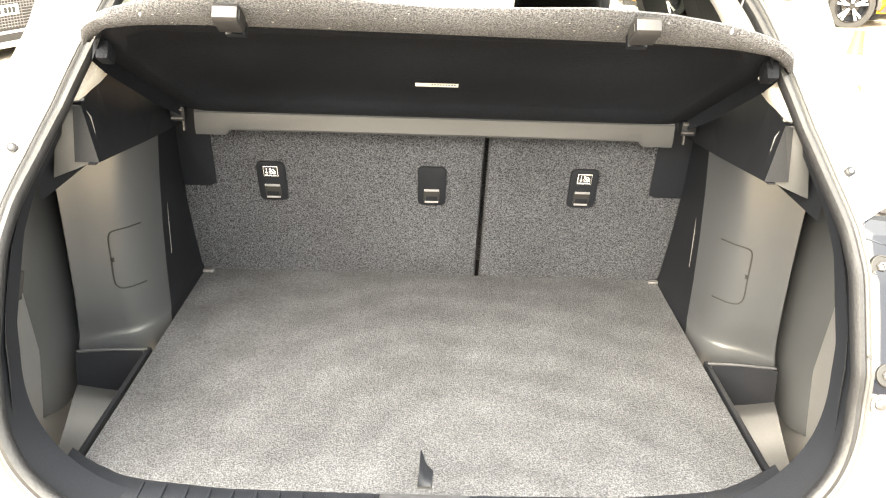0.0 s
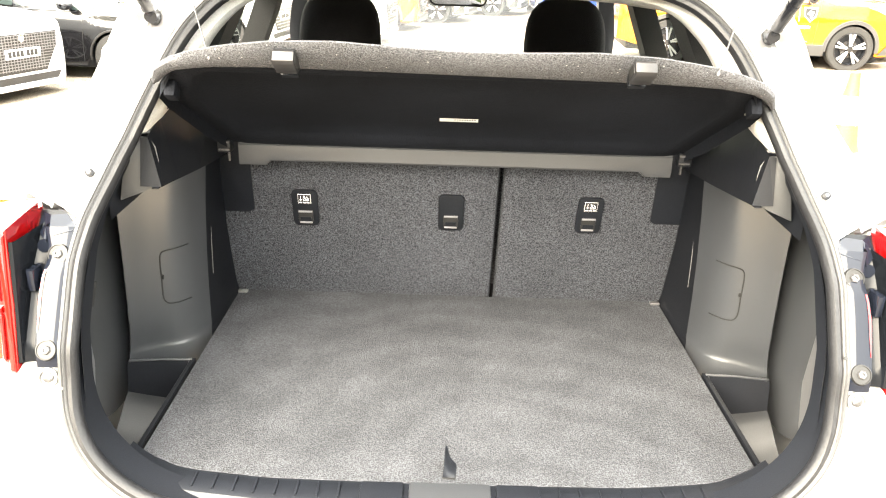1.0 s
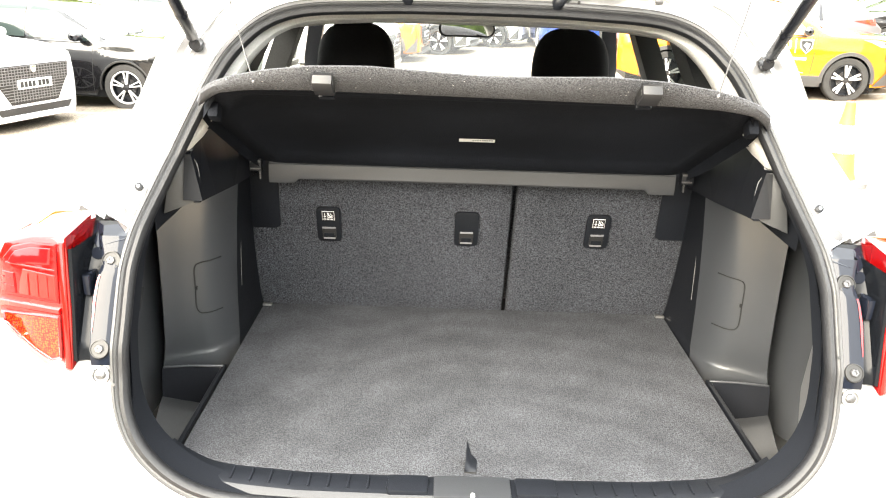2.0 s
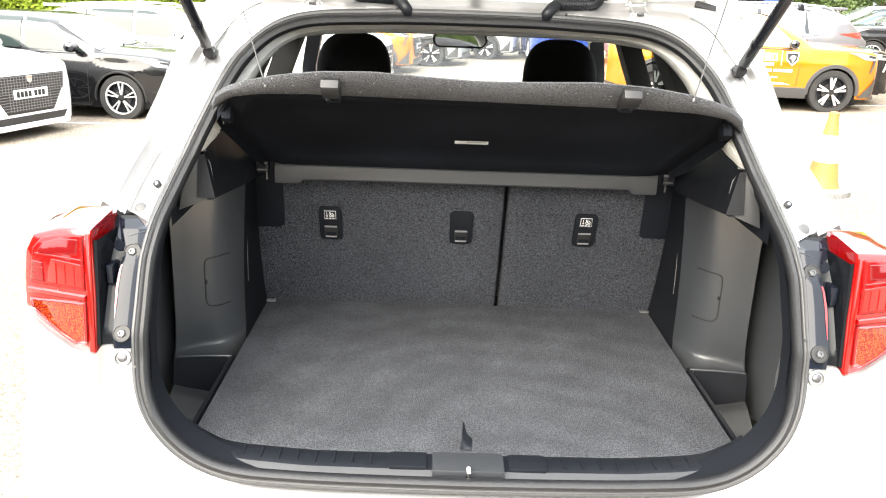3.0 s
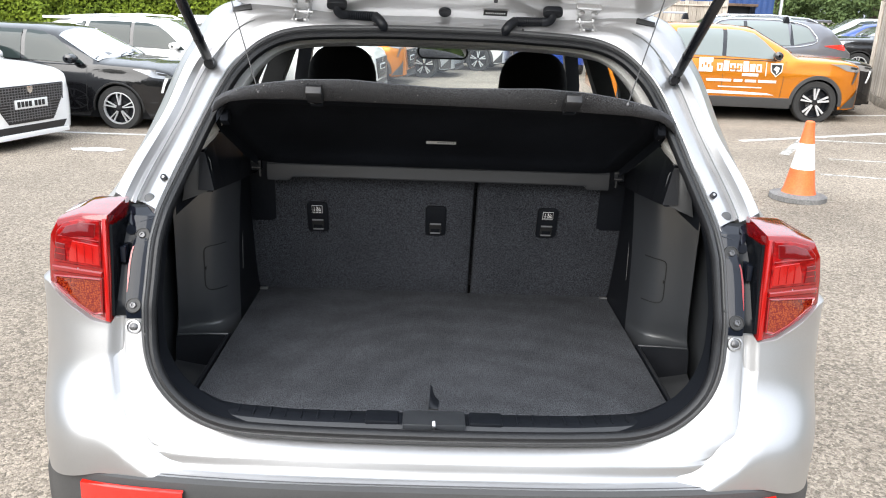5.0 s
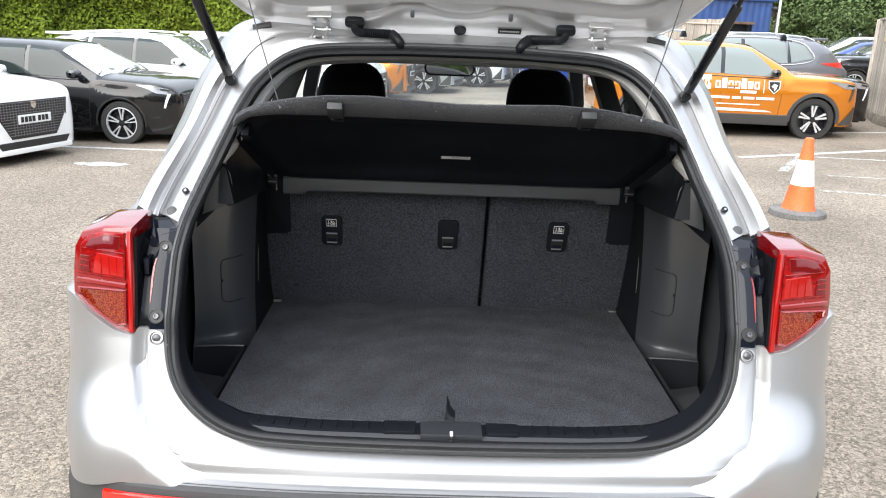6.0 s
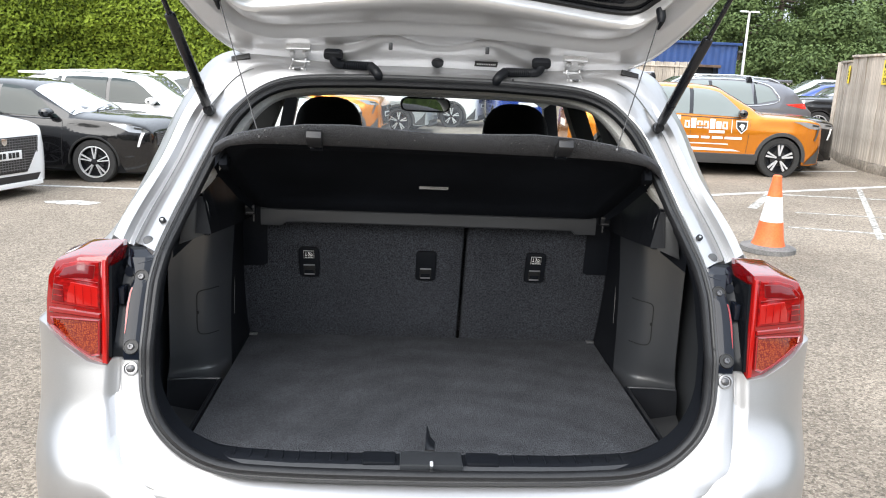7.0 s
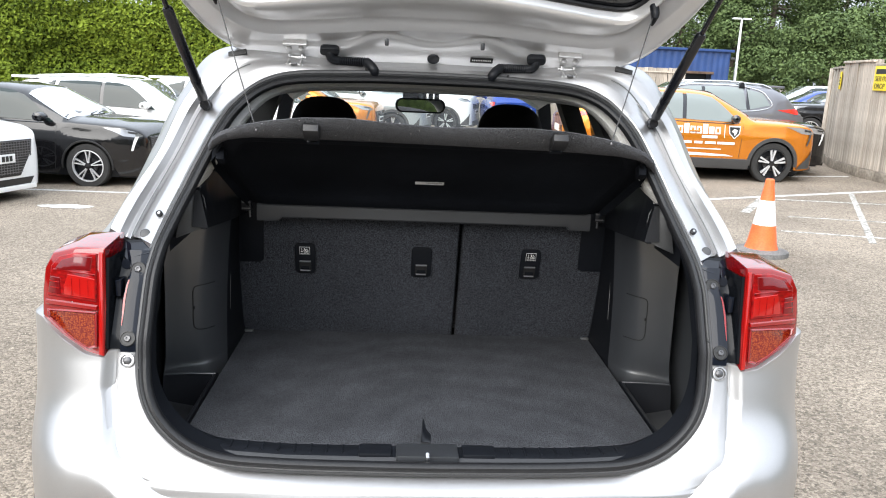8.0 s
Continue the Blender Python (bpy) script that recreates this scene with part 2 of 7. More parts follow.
def prism(points, axis, a, b, r=0.0, bm=None):
    """An outline in the plane across an axis (0, 1, 2), drawn out from a to b."""
    own = bm is None
    bm = bm or bmesh.new()
    def at(p, v):
        q = list(p)
        q.insert(axis, v)
        return q
    lo, hi = [bm.verts.new(at(p, a)) for p in points], [bm.verts.new(at(p, b)) for p in points]
    n = len(points)
    fs = [bm.faces.new(lo), bm.faces.new(hi[::-1])]
    fs += [bm.faces.new((lo[i], hi[i], hi[(i + 1) % n], lo[(i + 1) % n])) for i in range(n)]
    if r:
        es = [e for e in {e for fc in fs[:2] for e in fc.edges}]
        bmesh.ops.bevel(bm, geom=es, offset=r, segments=2, profile=0.6, affect="EDGES", clamp_overlap=True)
    return bm


def tube(points, radius, sides=10, bm=None, caps=True):
    """A round bar along points; radius may be one number or one per point."""
    bm = bm or bmesh.new()
    ps = [Vector(p) for p in points]
    rs = radius if isinstance(radius, (list, tuple)) else [radius] * len(ps)
    rows, ref = [], None
    prev = next(q - ps[0] for q in ps if (q - ps[0]).length > 1e-6)
    straight = all(prev.cross(q - ps[0]).length < 1e-5 for q in ps)
    for i, p in enumerate(ps):
        d = ps[min(i + 1, len(ps) - 1)] - ps[max(i - 1, 0)]
        if straight or d.length < 1e-6:
            d = prev
        d = d.normalized()
        prev = d
        ref = (ref - d * ref.dot(d)).normalized() if ref else d.orthogonal().normalized()
        side = d.cross(ref)
        rows.append([p + (ref * math.cos(a) + side * math.sin(a)) * rs[i] for a in (2 * math.pi * k / sides for k in range(sides))])
    grid(rows, close_v=True, bm=bm)
    if caps:
        bm.verts.ensure_lookup_table()
        n = len(bm.verts)
        first = [bm.verts[n - sides * len(ps) + k] for k in range(sides)]
        last = [bm.verts[n - sides + k] for k in range(sides)]
        bm.faces.new(first)
        bm.faces.new(last)
    return bm


def curve(points, steps=6, closed=False):
    """A smooth line through points (Catmull-Rom)."""
    ps = [Vector(p) for p in points]
    n, out = len(ps), []
    for i in range(n if closed else n - 1):
        a, b, c, d = (ps[k % n] if closed else ps[min(max(k, 0), n - 1)] for k in (i - 1, i, i + 1, i + 2))
        for s in range(steps):
            t = s / steps
            out.append(0.5 * (2 * b + (c - a) * t + (2 * a - 5 * b + 4 * c - d) * t * t + (3 * b - a - 3 * c + d) * t ** 3))
    if not closed:
        out.append(ps[-1])
    return out


def rounded(w, h, r, n=4):
    """A rectangle's outline with round corners about the origin."""
    out = []
    for cx, cy, a in ((w / 2 - r, h / 2 - r, 0), (-w / 2 + r, h / 2 - r, 90), (-w / 2 + r, -h / 2 + r, 180), (w / 2 - r, -h / 2 + r, 270)):
        out += [(cx + r * math.cos(radians(a + 90 * k / n)), cy + r * math.sin(radians(a + 90 * k / n))) for k in range(n + 1)]
    return out


def shaped(bm, m):
    bmesh.ops.transform(bm, matrix=m, verts=bm.verts)
    return bm


def lerp(v, xs, ys):
    return float(np.interp(v, xs, ys))


def ground_z(x):
    """The yard rises gently to one side."""
    return -0.05 + 0.0222 * max(-14.0, min(14.0, x))


# ---- the yard ----
def yard():
    m = grained("worn_tarmac", (0.182, 0.153, 0.122), (0.335, 0.285, 0.228), 0.9, 140, 0.8, 0.7, 0.22, spec=0.25, depth=0.012)
    n, l = m.node_tree.nodes, m.node_tree.links
    b = n["Principled BSDF"]
    tc = n.new("ShaderNodeTexCoord")
    stone = n.new("ShaderNodeTexVoronoi")
    stone.inputs["Scale"].default_value = 72
    l.new(tc.outputs["Object"], stone.inputs["Vector"])
    tone = n.new("ShaderNodeMapRange")
    tone.inputs["To Min"].default_value, tone.inputs["To Max"].default_value = 0.58, 1.42
    sep = n.new("ShaderNodeSeparateColor")
    l.new(stone.outputs["Color"], sep.inputs["Color"])
    l.new(sep.outputs["Red"], tone.inputs["Value"])
    mul = n.new("ShaderNodeVectorMath")
    mul.operation = "SCALE"
    l.new(b.inputs["Base Color"].links[0].from_socket, mul.inputs[0])
    l.new(tone.outputs["Result"], mul.inputs["Scale"])
    l.new(mul.outputs["Vector"], b.inputs["Base Color"])
    relief = n.new("ShaderNodeBump")
    relief.inputs["Strength"].default_value, relief.inputs["Distance"].default_value = 0.6, 0.006
    relief.invert = True
    l.new(stone.outputs["Distance"], relief.inputs["Height"])
    l.new(b.inputs["Normal"].links[0].from_socket, relief.inputs["Normal"])
    l.new(relief.outputs["Normal"], b.inputs["Normal"])
    xs = [-1500, -200, -60, -30] + [-14 + 2 * k for k in range(15)] + [30, 60, 200, 1500]
    ys = [-1500, -200, -40, -10, 0, 10, 20, 40, 80, 200, 1500]
    ground = part("ground", grid([[(x, y, ground_z(x)) for y in ys] for x in xs]), m)
    tagged(ground, "worn grey tarmac yard with loose grit", "ground", kind="structure")


yard()


# ---- the silver car: its tail ----
def tail_y(z):
    """How far forward the tail's flange lies at a height."""
    return lerp(z, [0.70, 0.80, 0.852, 1.04, 1.083, 1.20, 1.25, 1.30, 1.36, 1.55, 1.668, 1.75], [-0.19, -0.17, -0.155, -0.085, -0.075, -0.010, 0.034, 0.096, 0.160, 0.30, 0.37, 0.42])


OPENING = [(0, 0.830), (0.3, 0.834), (0.45, 0.849), (0.55, 0.904), (0.602, 0.99), (0.611, 1.13), (0.603, 1.27), (0.55, 1.435), (0.487, 1.56), (0.385, 1.63), (0.2, 1.647), (0, 1.65)]
SHOULDER = [(0, -0.200, 0.811), (0.33, -0.198, 0.812), (0.56, -0.188, 0.812), (0.70, -0.165, 0.875), (0.745, -0.105, 0.98), (0.74, -0.025, 1.13), (0.712, 0.13, 1.30), (0.657, 0.27, 1.43), (0.60, 0.34, 1.57), (0.505, 0.375, 1.674), (0.22, 0.425, 1.672), (0, 0.425, 1.674)]
FLANK = [(0, -0.240, 0.775), (0.36, -0.237, 0.776), (0.68, -0.195, 0.770), (0.840, -0.06, 0.725), (0.868, 0.06, 0.96), (0.86, 0.10, 1.13), (0.760, 0.34, 1.29), (0.726, 0.45, 1.42), (0.652, 0.48, 1.575), (0.53, 0.46, 1.69), (0.24, 0.50, 1.69), (0, 0.50, 1.695)]
# how proud (+) or sunk (-) the sheet is between opening and shoulder, from the lower edge to the roof
RELIEF = [(0, 0.001, 0.002, 0.002, 0.002, 0.002, 0.001, 0), (0, 0.001, 0.002, 0.002, 0.002, 0.002, 0.001, 0), (0, 0.001, 0.002, 0.003, 0.003, 0.003, 0.002, 0), (0, 0.001, 0.002, 0.002, 0.003, 0.004, 0.004, 0.002), (0, 0.001, 0.002, 0.002, 0.004, 0.006, 0.007, 0.004), (0, 0.003, 0.0, -0.008, -0.016, -0.014, -0.012, 0), (0, 0.01, 0.012, 0.004, -0.01, -0.01, 0.01, 0), (0, 0.01, 0.012, -0.008, -0.012, 0.009, 0.013, 0), (0, 0.004, 0.004, 0.002, -0.002, 0.003, 0.005, 0), (0, 0.003, 0.004, 0.003, 0.0, 0.002, 0.004, 0), (0, 0.003, 0.002, -0.001, -0.003, -0.002, 0.001, 0), (0, 0.003, 0.001, -0.003, -0.004, -0.003, 0.001, 0)]
ACROSS = (0, 0.10, 0.30, 0.40, 0.56, 0.66, 0.85, 1.0)
# the same from the belt to the roof: strips that tilt out and in by turns
STRIPS = (0, 0.02, 0.27, 0.285, 0.48, 0.495, 0.51, 0.545, 0.605, 0.64, 0.655, 0.72, 0.735, 0.81, 0.825, 1.0)
STEPS = (0.003, 0.006, 0.006, 0.005, -0.006, 0.003, 0.003, 0.001, -0.002, -0.004, -0.004, 0.010, 0.010, -0.006, -0.006, 0.002)
# below the lamps: depth of a slot beside the seal flange
SLOT = (0, 0.001, 0.001, 0.001, 0.001, -0.001, -0.007, -0.0075, -0.006, -0.001, 0.002, 0.003, 0.0035, 0.004, 0.004, 0.003)


def smooth_step(v):
    v = max(0.0, min(1.0, v))
    return v * v * (3 - 2 * v)


def slot_edge(z):
    """Where the quarter face begins beside the seal flange."""
    return lerp(z, [0.74, 0.80, 0.849, 0.923, 0.987, 1.052], [0.62, 0.632, 0.645, 0.660, 0.671, 0.670])


def pressed(p):
    """The sheet sunk behind the quarter faces and behind the lamps."""
    x, z = abs(p.x), p.z
    y = p.y + 0.034 * smooth_step((z - 1.058) / 0.010) * smooth_step((1.264 - z) / 0.006) * smooth_step((x - 0.612) / 0.008) * smooth_step((0.72 - x) / 0.03)
    return Vector((p.x, y, z))


def quarter_face(car, s):
    """Upright face under the lamp, turning into the bumper's shelf, which falls away towards the middle."""
    def depth(x, z):
        fall = lerp(x, [0.46, 0.54, 0.60, 0.64, 0.67], [-0.082, -0.066, -0.034, -0.010, 0.0])
        upright = sum(lerp(z - fall + dz, [0.74, 0.79, 0.83, 0.85, 0.87, 0.89, 0.91, 0.93, 0.95, 0.97, 1.06], [-0.204, -0.206, -0.203, -0.197, -0.186, -0.170, -0.152, -0.136, -0.124, -0.116, -0.091]) for dz in (-0.02, -0.012, -0.006, 0, 0.006, 0.012, 0.02)) / 7
        upright -= 0.030 * smooth_step((0.70 - x) / 0.20) * smooth_step((0.87 + fall - z) / 0.05)
        t = min(1.0, max(0.0, (x - 0.675) / (0.870 - 0.675)))
        y = upright + (0.10 - upright) * (1 - math.sqrt(1 - t ** 2.4))
        return y + (0.012 * smooth_step((slot_edge(z) + 0.008 - x) / 0.026) + 0.024 * smooth_step((slot_edge(z) - 0.020 - x) / 0.014)) * smooth_step((z - 0.845) / 0.085)
    rows = []
    for t in np.linspace(0, 1, 90):
        row = []
        z0 = 0.769 + 0.281 * t
        lo = lerp(z0, [0.83, 0.849, 0.904, 0.99, 1.06], [0.40, 0.47, 0.572, 0.622, 0.632])
        for k in range(60):
            e = slot_edge(z0)
            x = lo + (e - 0.012 - lo) * k / 16 if k < 16 else (e - 0.012 + 0.0022 * (k - 15) if k < 26 else e + 0.010 + (0.870 - e - 0.010) * math.sin(math.pi / 2 * (k - 25) / 34) ** 0.9)
            zb = lerp(x, [0.46, 0.68, 0.84, 0.87], [0.772, 0.768, 0.724, 0.70])
            z = zb + (lerp(x, [0.666, 0.672, 0.711, 0.762, 0.79, 0.811, 0.84, 0.87], [1.058, 1.047, 1.053, 1.081, 1.101, 1.117, 1.115, 1.10]) - zb) * t
            row.append((s * x, depth(x, z), z))
        rows.append(row)
    rows.append([(x, y + 0.004, z + 0.002) for x, y, z in rows[-1]])
    rows.append([(x, y + 0.06, z + 0.004) for x, y, z in rows[-1]])
    part("quarter_panel", grid(rows), SILVER, car)


def tail_body(car):
    steps = 20
    ring = [Vector((p.x, tail_y(p.z), p.z)) for p in curve([(x, 0, z) for x, z in OPENING], steps)]
    rim, flank = curve(SHOULDER, steps), curve(FLANK, steps)
    rows = []
    for i, (a, b, c) in enumerate(zip(ring, rim, flank)):
        k = i / steps
        def crossing(line):
            """How far along from opening to shoulder the sheet meets an upright line."""
            lo, hi = 0.05, 0.96
            for _ in range(20):
                mid = (lo + hi) / 2
                q = a + (b - a) * mid
                lo, hi = (lo, mid) if q.x > line(q.z) else (mid, hi)
            return hi
        gi = min(0.88, crossing(lambda z: lerp(z, [0.80, 0.83, 0.865, 0.934, 1.052], [0.600, 0.614, 0.632, 0.641, 0.651])))
        go = min(0.94, max(gi + 0.05, crossing(slot_edge)))
        low = [0, 0.02, gi * 0.35, gi * 0.65, gi - 0.05, gi - 0.012, gi + 0.008, gi + 0.03, (gi + go) / 2, go - 0.015, go + 0.02] + [go + 0.02 + (0.98 - go) * t for t in (0.2, 0.4, 0.6, 0.8, 1.0)]
        w = smooth_step((k - 5.0) / 0.35)
        knots = [f0 * (1 - w) + f1 * w for f0, f1 in zip(low, STRIPS)]
        slot = smooth_step((k - 2.0) / 0.5) * smooth_step((4.9 - k) / 0.3)
        plain = [lerp(k, range(len(RELIEF)), [lerp(f, ACROSS, r) for r in RELIEF]) + h * slot for f, h in zip(knots, SLOT)]
        sunk = [0.07 * slot if n > 9 else 0.0 for n in range(len(knots))]
        w = lerp(k, [5.0, 6.0, 7.7, 8.5], [0, 1, 1, 0])
        w = w * w * (3 - 2 * w)
        along = (ring[min(i + 1, len(ring) - 1)] - ring[max(i - 1, 0)]).normalized()
        out = (b - a).cross(along).normalized()
        if out.y > 0:
            out = -out
        base = [a + (b - a) * f + out * (h0 * (1 - w) + h1 * w) + Vector((0, d, 0)) for f, h0, h1, d in zip(knots, plain, STEPS, sunk)]
        b, c = b + Vector((0, 0.07 * slot, 0)), c + Vector((0, 0.02 * slot, 0))
        far = c + Vector((0.012, 0.30, -0.02)) if i > 3.2 * steps else c + Vector((0, 0.05 if i < 2 * steps else 0.16, -0.05))
        side = [b + (c - b) * t + out * lerp(k, [0, 1.6, 2.2, 3.0], [-0.016, -0.014, 0.0, 0.010]) * math.sin(math.pi * t) ** 1.5 for t in (0.12, 0.25, 0.38, 0.5, 0.62, 0.75, 0.88)]
        row = [pressed(p) for p in base + side + [c, c + (far - c) * 0.4, far]]
        rows.append(row)
    both = [[(-p.x, p.y, p.z) for p in r] for r in rows[:0:-1]] + [[tuple(p) for p in r] for r in rows]
    bm = grid(both)
    bmesh.ops.remove_doubles(bm, verts=bm.verts, dist=0.0005)
    part("tail_panel", bm, SILVER, car)
    for sgn in (-1, 1):
        for n, i in enumerate(list(range(int(6.3 * steps), int(7.0 * steps), 7)) + list(range(int(7.2 * steps), int(8.7 * steps), 5))):
            for col in ((7,) if n % 2 else (8,)):
                p = rows[i][col]
                nrm = (rows[i][col + 1] - rows[i][col - 1]).cross(rows[i + 1][col] - rows[i - 1][col]).normalized()
                if nrm.y > 0:
                    nrm = -nrm
                q = [Vector((sgn * v.x, v.y, v.z)) for v in (p - nrm * 0.003, p + nrm * 0.0002, p + nrm * 0.0008)]
                part("spot_weld", tube(q, [0.0055, 0.0045, 0.0015], 10), SILVER, car)
        seam = [Vector((sgn * rows[i][5].x, rows[i][5].y - 0.0008, rows[i][5].z)) for i in range(int(5.9 * steps), int(9.0 * steps))]
        part("panel_seam", tube(seam, 0.0014, 6), SEALER, car, "fine line of grey seam sealer")
        quarter_face(car, sgn)
    # return flange into the boot
    inner = [[(s * p.x * k, p.y + dy, z0 + (p.z - z0) * k) for k, dy, z0 in ((1.0, 0.0, 1.235), (0.985, 0.004, 1.235), (0.975, 0.03, 1.235), (0.97, 0.07, 1.235))] for s in (-1,) for p in ring[:0:-1]]
    inner += [[(p.x * k, p.y + dy, z0 + (p.z - z0) * k) for k, dy, z0 in ((1.0, 0.0, 1.235), (0.985, 0.004, 1.235), (0.975, 0.03, 1.235), (0.97, 0.07, 1.235))] for p in ring]
    part("opening_flange", grid(inner, close_u=True), BLACK, car)
    full = [Vector((-p.x, p.y, p.z)) for p in ring[:0:-1]] + ring[:-1]
    def sweep(profile):
        out = []
        for i, p in enumerate(full):
            along = (full[(i + 1) % len(full)] - full[i - 1]).normalized()
            inward = (Vector((0, -1, 0)).cross(along)).normalized()
            if inward.dot(Vector((0, tail_y(1.235), 1.235)) - p) < 0:
                inward = -inward
            back = along.cross(inward).normalized()
            if back.y > 0:
                back = -back
            out.append([p + inward * u + back * v for u, v in profile])
        return grid(out, close_u=True, close_v=True)
    strip = part("weather_seal", sweep([(0.000, 0.000), (0.001, 0.011), (0.004, 0.015), (0.008, 0.0155), (0.0095, 0.0135), (0.011, 0.0155), (0.015, 0.013), (0.018, 0.007), (0.017, 0.0)]), GREYSEAL, car, "grey rubber weather seal round the opening")
    bead = [(0.0235 + 0.0095 * math.cos(radians(a)), 0.010 + 0.012 * math.sin(radians(a))) for a in range(0, 360, 36)]
    part("seal_bead", sweep(bead), RUBBER, strip, "hollow black rubber bead")
    for x, z in ((-0.607, 1.02), (0.607, 1.10), (-0.45, 0.849), (0.53, 0.89), (-0.2, 0.832), (0.24, 0.832), (-0.17, 1.648), (0.19, 1.647), (0.545, 1.45)):
        d = (Vector((0, 0, 1.235)) - Vector((x, 0, z))).normalized() * 0.007
        p = Vector((x + d.x, tail_y(z), z + d.z)) + Vector((0, -0.013, 0.009))
        part("seal_clip", tube([p + Vector((0, 0.006, -0.004)), p], 0.0030, 8), INK, strip)


def reflector_bumper(car):
    edge = curve(FLANK[:4], 8)
    rows = []
    for p in edge:
        k = p.x / 0.84
        rows.append([(p.x, p.y + 0.006, p.z + 0.002), (p.x * 1.005, p.y - 0.010, p.z - 0.006), (p.x * 1.01, p.y - 0.016, p.z - 0.03), (p.x * 1.015, p.y - 0.012, p.z - 0.10), (p.x * 1.01, p.y + 0.0, p.z - 0.26), (p.x * 0.97, p.y + 0.06, p.z - 0.36), (p.x * 0.9, p.y + 0.4, p.z - 0.40)])
    rows += [[(0.845, p[1] + 0.02 + t, p[2]) for p in rows[-1]] for t in (0.25,)]
    both = [[(-x, y, z) for x, y, z in r] for r in rows[:0:-1]] + rows
    lower = part("lower_bumper", grid(both), BUMPER, car, "dark grey unpainted plastic bumper")
    for s in (-1, 1):
        line = [edge[i] for i in range(11, 18)]
        bm = grid([[(s * p.x * 1.01, p.y - 0.02 - d, p.z - h) for h, d in ((0.018, -0.004), (0.019, 0.006), (0.055, 0.008), (0.058, 0.0))] for p in line])
        part("reflector", bm, REFLECT, lower, "long red rear reflector")


def tail_lamp(car, s):
    def face(x, z, d=0.0):
        return (s * x, -0.075 + 0.25 * (x - 0.68) + 0.15 * (z - 1.14) - d, z)
    outline = [(0.672, 1.271), (0.735, 1.267), (0.788, 1.252), (0.806, 1.220), (0.811, 1.17), (0.811, 1.12), (0.79, 1.099), (0.762, 1.078), (0.711, 1.05), (0.692, 1.044), (0.671, 1.044), (0.669, 1.15)]
    cx, cz = 0.742, 1.155
    def shrink(p, k):
        return (cx + (p[0] - cx) * k, cz + (p[1] - cz) * k)
    rows = []
    for k, d in ((0.97, -0.12), (1.0, -0.105), (1.0, -0.06), (1.0, -0.035), (1.0, -0.010), (0.985, -0.002), (0.955, 0.0), (0.6, 0.003), (0.02, 0.004)):
        ring = []
        for p in outline:
            x, z = shrink(p, k)
            back = max(0.0, -d - 0.01)
            grow = 0.10 * back if p[0] > 0.70 else 0.0
            x0, y0, z0 = face(x, z, d)
            ring.append((x0 + s * grow, y0, z0 + (0.13 * back * lerp(p[0], [0.66, 0.69, 0.735, 0.80], [0.7, 1, 0.75, 0.0]) if p[1] > 1.2 else (-0.02 * back if p[1] < 1.09 else 0))))
        rows.append(ring)
    lamp = part("tail_lamp", grid(rows, close_v=True), RED, car, "red rear lamp cluster with amber lower lens")
    def panel(name, pts, mat, d, thick=0.007):
        bm = bmesh.new()
        top = [bm.verts.new(face(x, z, d)) for x, z in pts]
        low = [bm.verts.new(face(x, z, d - thick)) for x, z in pts]
        bm.faces.new(top)
        for i in range(len(pts)):
            bm.faces.new((top[i], low[i], low[(i + 1) % len(pts)], top[(i + 1) % len(pts)]))
        bmesh.ops.bevel(bm, geom=[e for e in bm.edges if all(v in top for v in e.verts)], offset=0.002, segments=1, affect="EDGES")
        return part(name, bm, mat, lamp)
    panel("upper_lens", [(0.689, 1.258), (0.735, 1.256), (0.770, 1.247), (0.789, 1.226), (0.797, 1.164), (0.688, 1.160)], LENS, 0.006)
    # dark band drawn on the lens for the trees reflected in its top
    panel("dark_reflection", [(0.696, 1.252), (0.735, 1.250), (0.765, 1.241), (0.780, 1.222), (0.772, 1.216), (0.740, 1.224), (0.700, 1.222)], DARKRED, 0.0072)
    panel("brake_lens", [(0.691, 1.208), (0.752, 1.213), (0.760, 1.190), (0.762, 1.168), (0.690, 1.165)], BRIGHTRED, 0.0072)
    for x0 in (0.704, 0.722, 0.740):
        panel("lens_flute", [(x0, 1.168), (x0 + 0.003, 1.168), (x0 + 0.004, 1.207), (x0 + 0.001, 1.207)], LENS, 0.0080)
    panel("dark_corner", [(0.766, 1.168), (0.795, 1.170), (0.791, 1.206), (0.768, 1.204)], DARKRED, 0.0072)
    for z0 in (1.180, 1.192):
        panel("lens_rib", [(0.768, z0), (0.792, z0 + 0.002), (0.792, z0 + 0.005), (0.768, z0 + 0.003)], BRIGHTRED, 0.0082)
    panel("lens_rib", [(0.692, 1.2145), (0.784, 1.2185), (0.784, 1.2205), (0.692, 1.2165)], RED, 0.0084)
    panel("middle_bar", [(0.686, 1.153), (0.800, 1.157), (0.801, 1.146), (0.685, 1.143)], RED, 0.0085)
    lower = [(0.796, 1.136), (0.688, 1.139), (0.688, 1.069), (0.704, 1.064), (0.736, 1.079), (0.763, 1.098), (0.794, 1.122)]
    panel("indicator_lens", lower, AMBER, 0.006)
    mid = (sum(p[0] for p in lower) / 7, sum(p[1] for p in lower) / 7)
    for a, b in zip(lower, lower[1:] + lower[:1]):
        ins = [(mid[0] + (p[0] - mid[0]) * k, mid[1] + (p[1] - mid[1]) * k) for p, k in ((a, 1.03), (b, 1.03), (b, 0.92), (a, 0.92))]
        panel("indicator_rim", ins, RED, 0.0088)
    panel("lens_edge", [(0.674, 1.262), (0.684, 1.261), (0.683, 1.052), (0.672, 1.051)], BRIGHTRED, 0.0060)
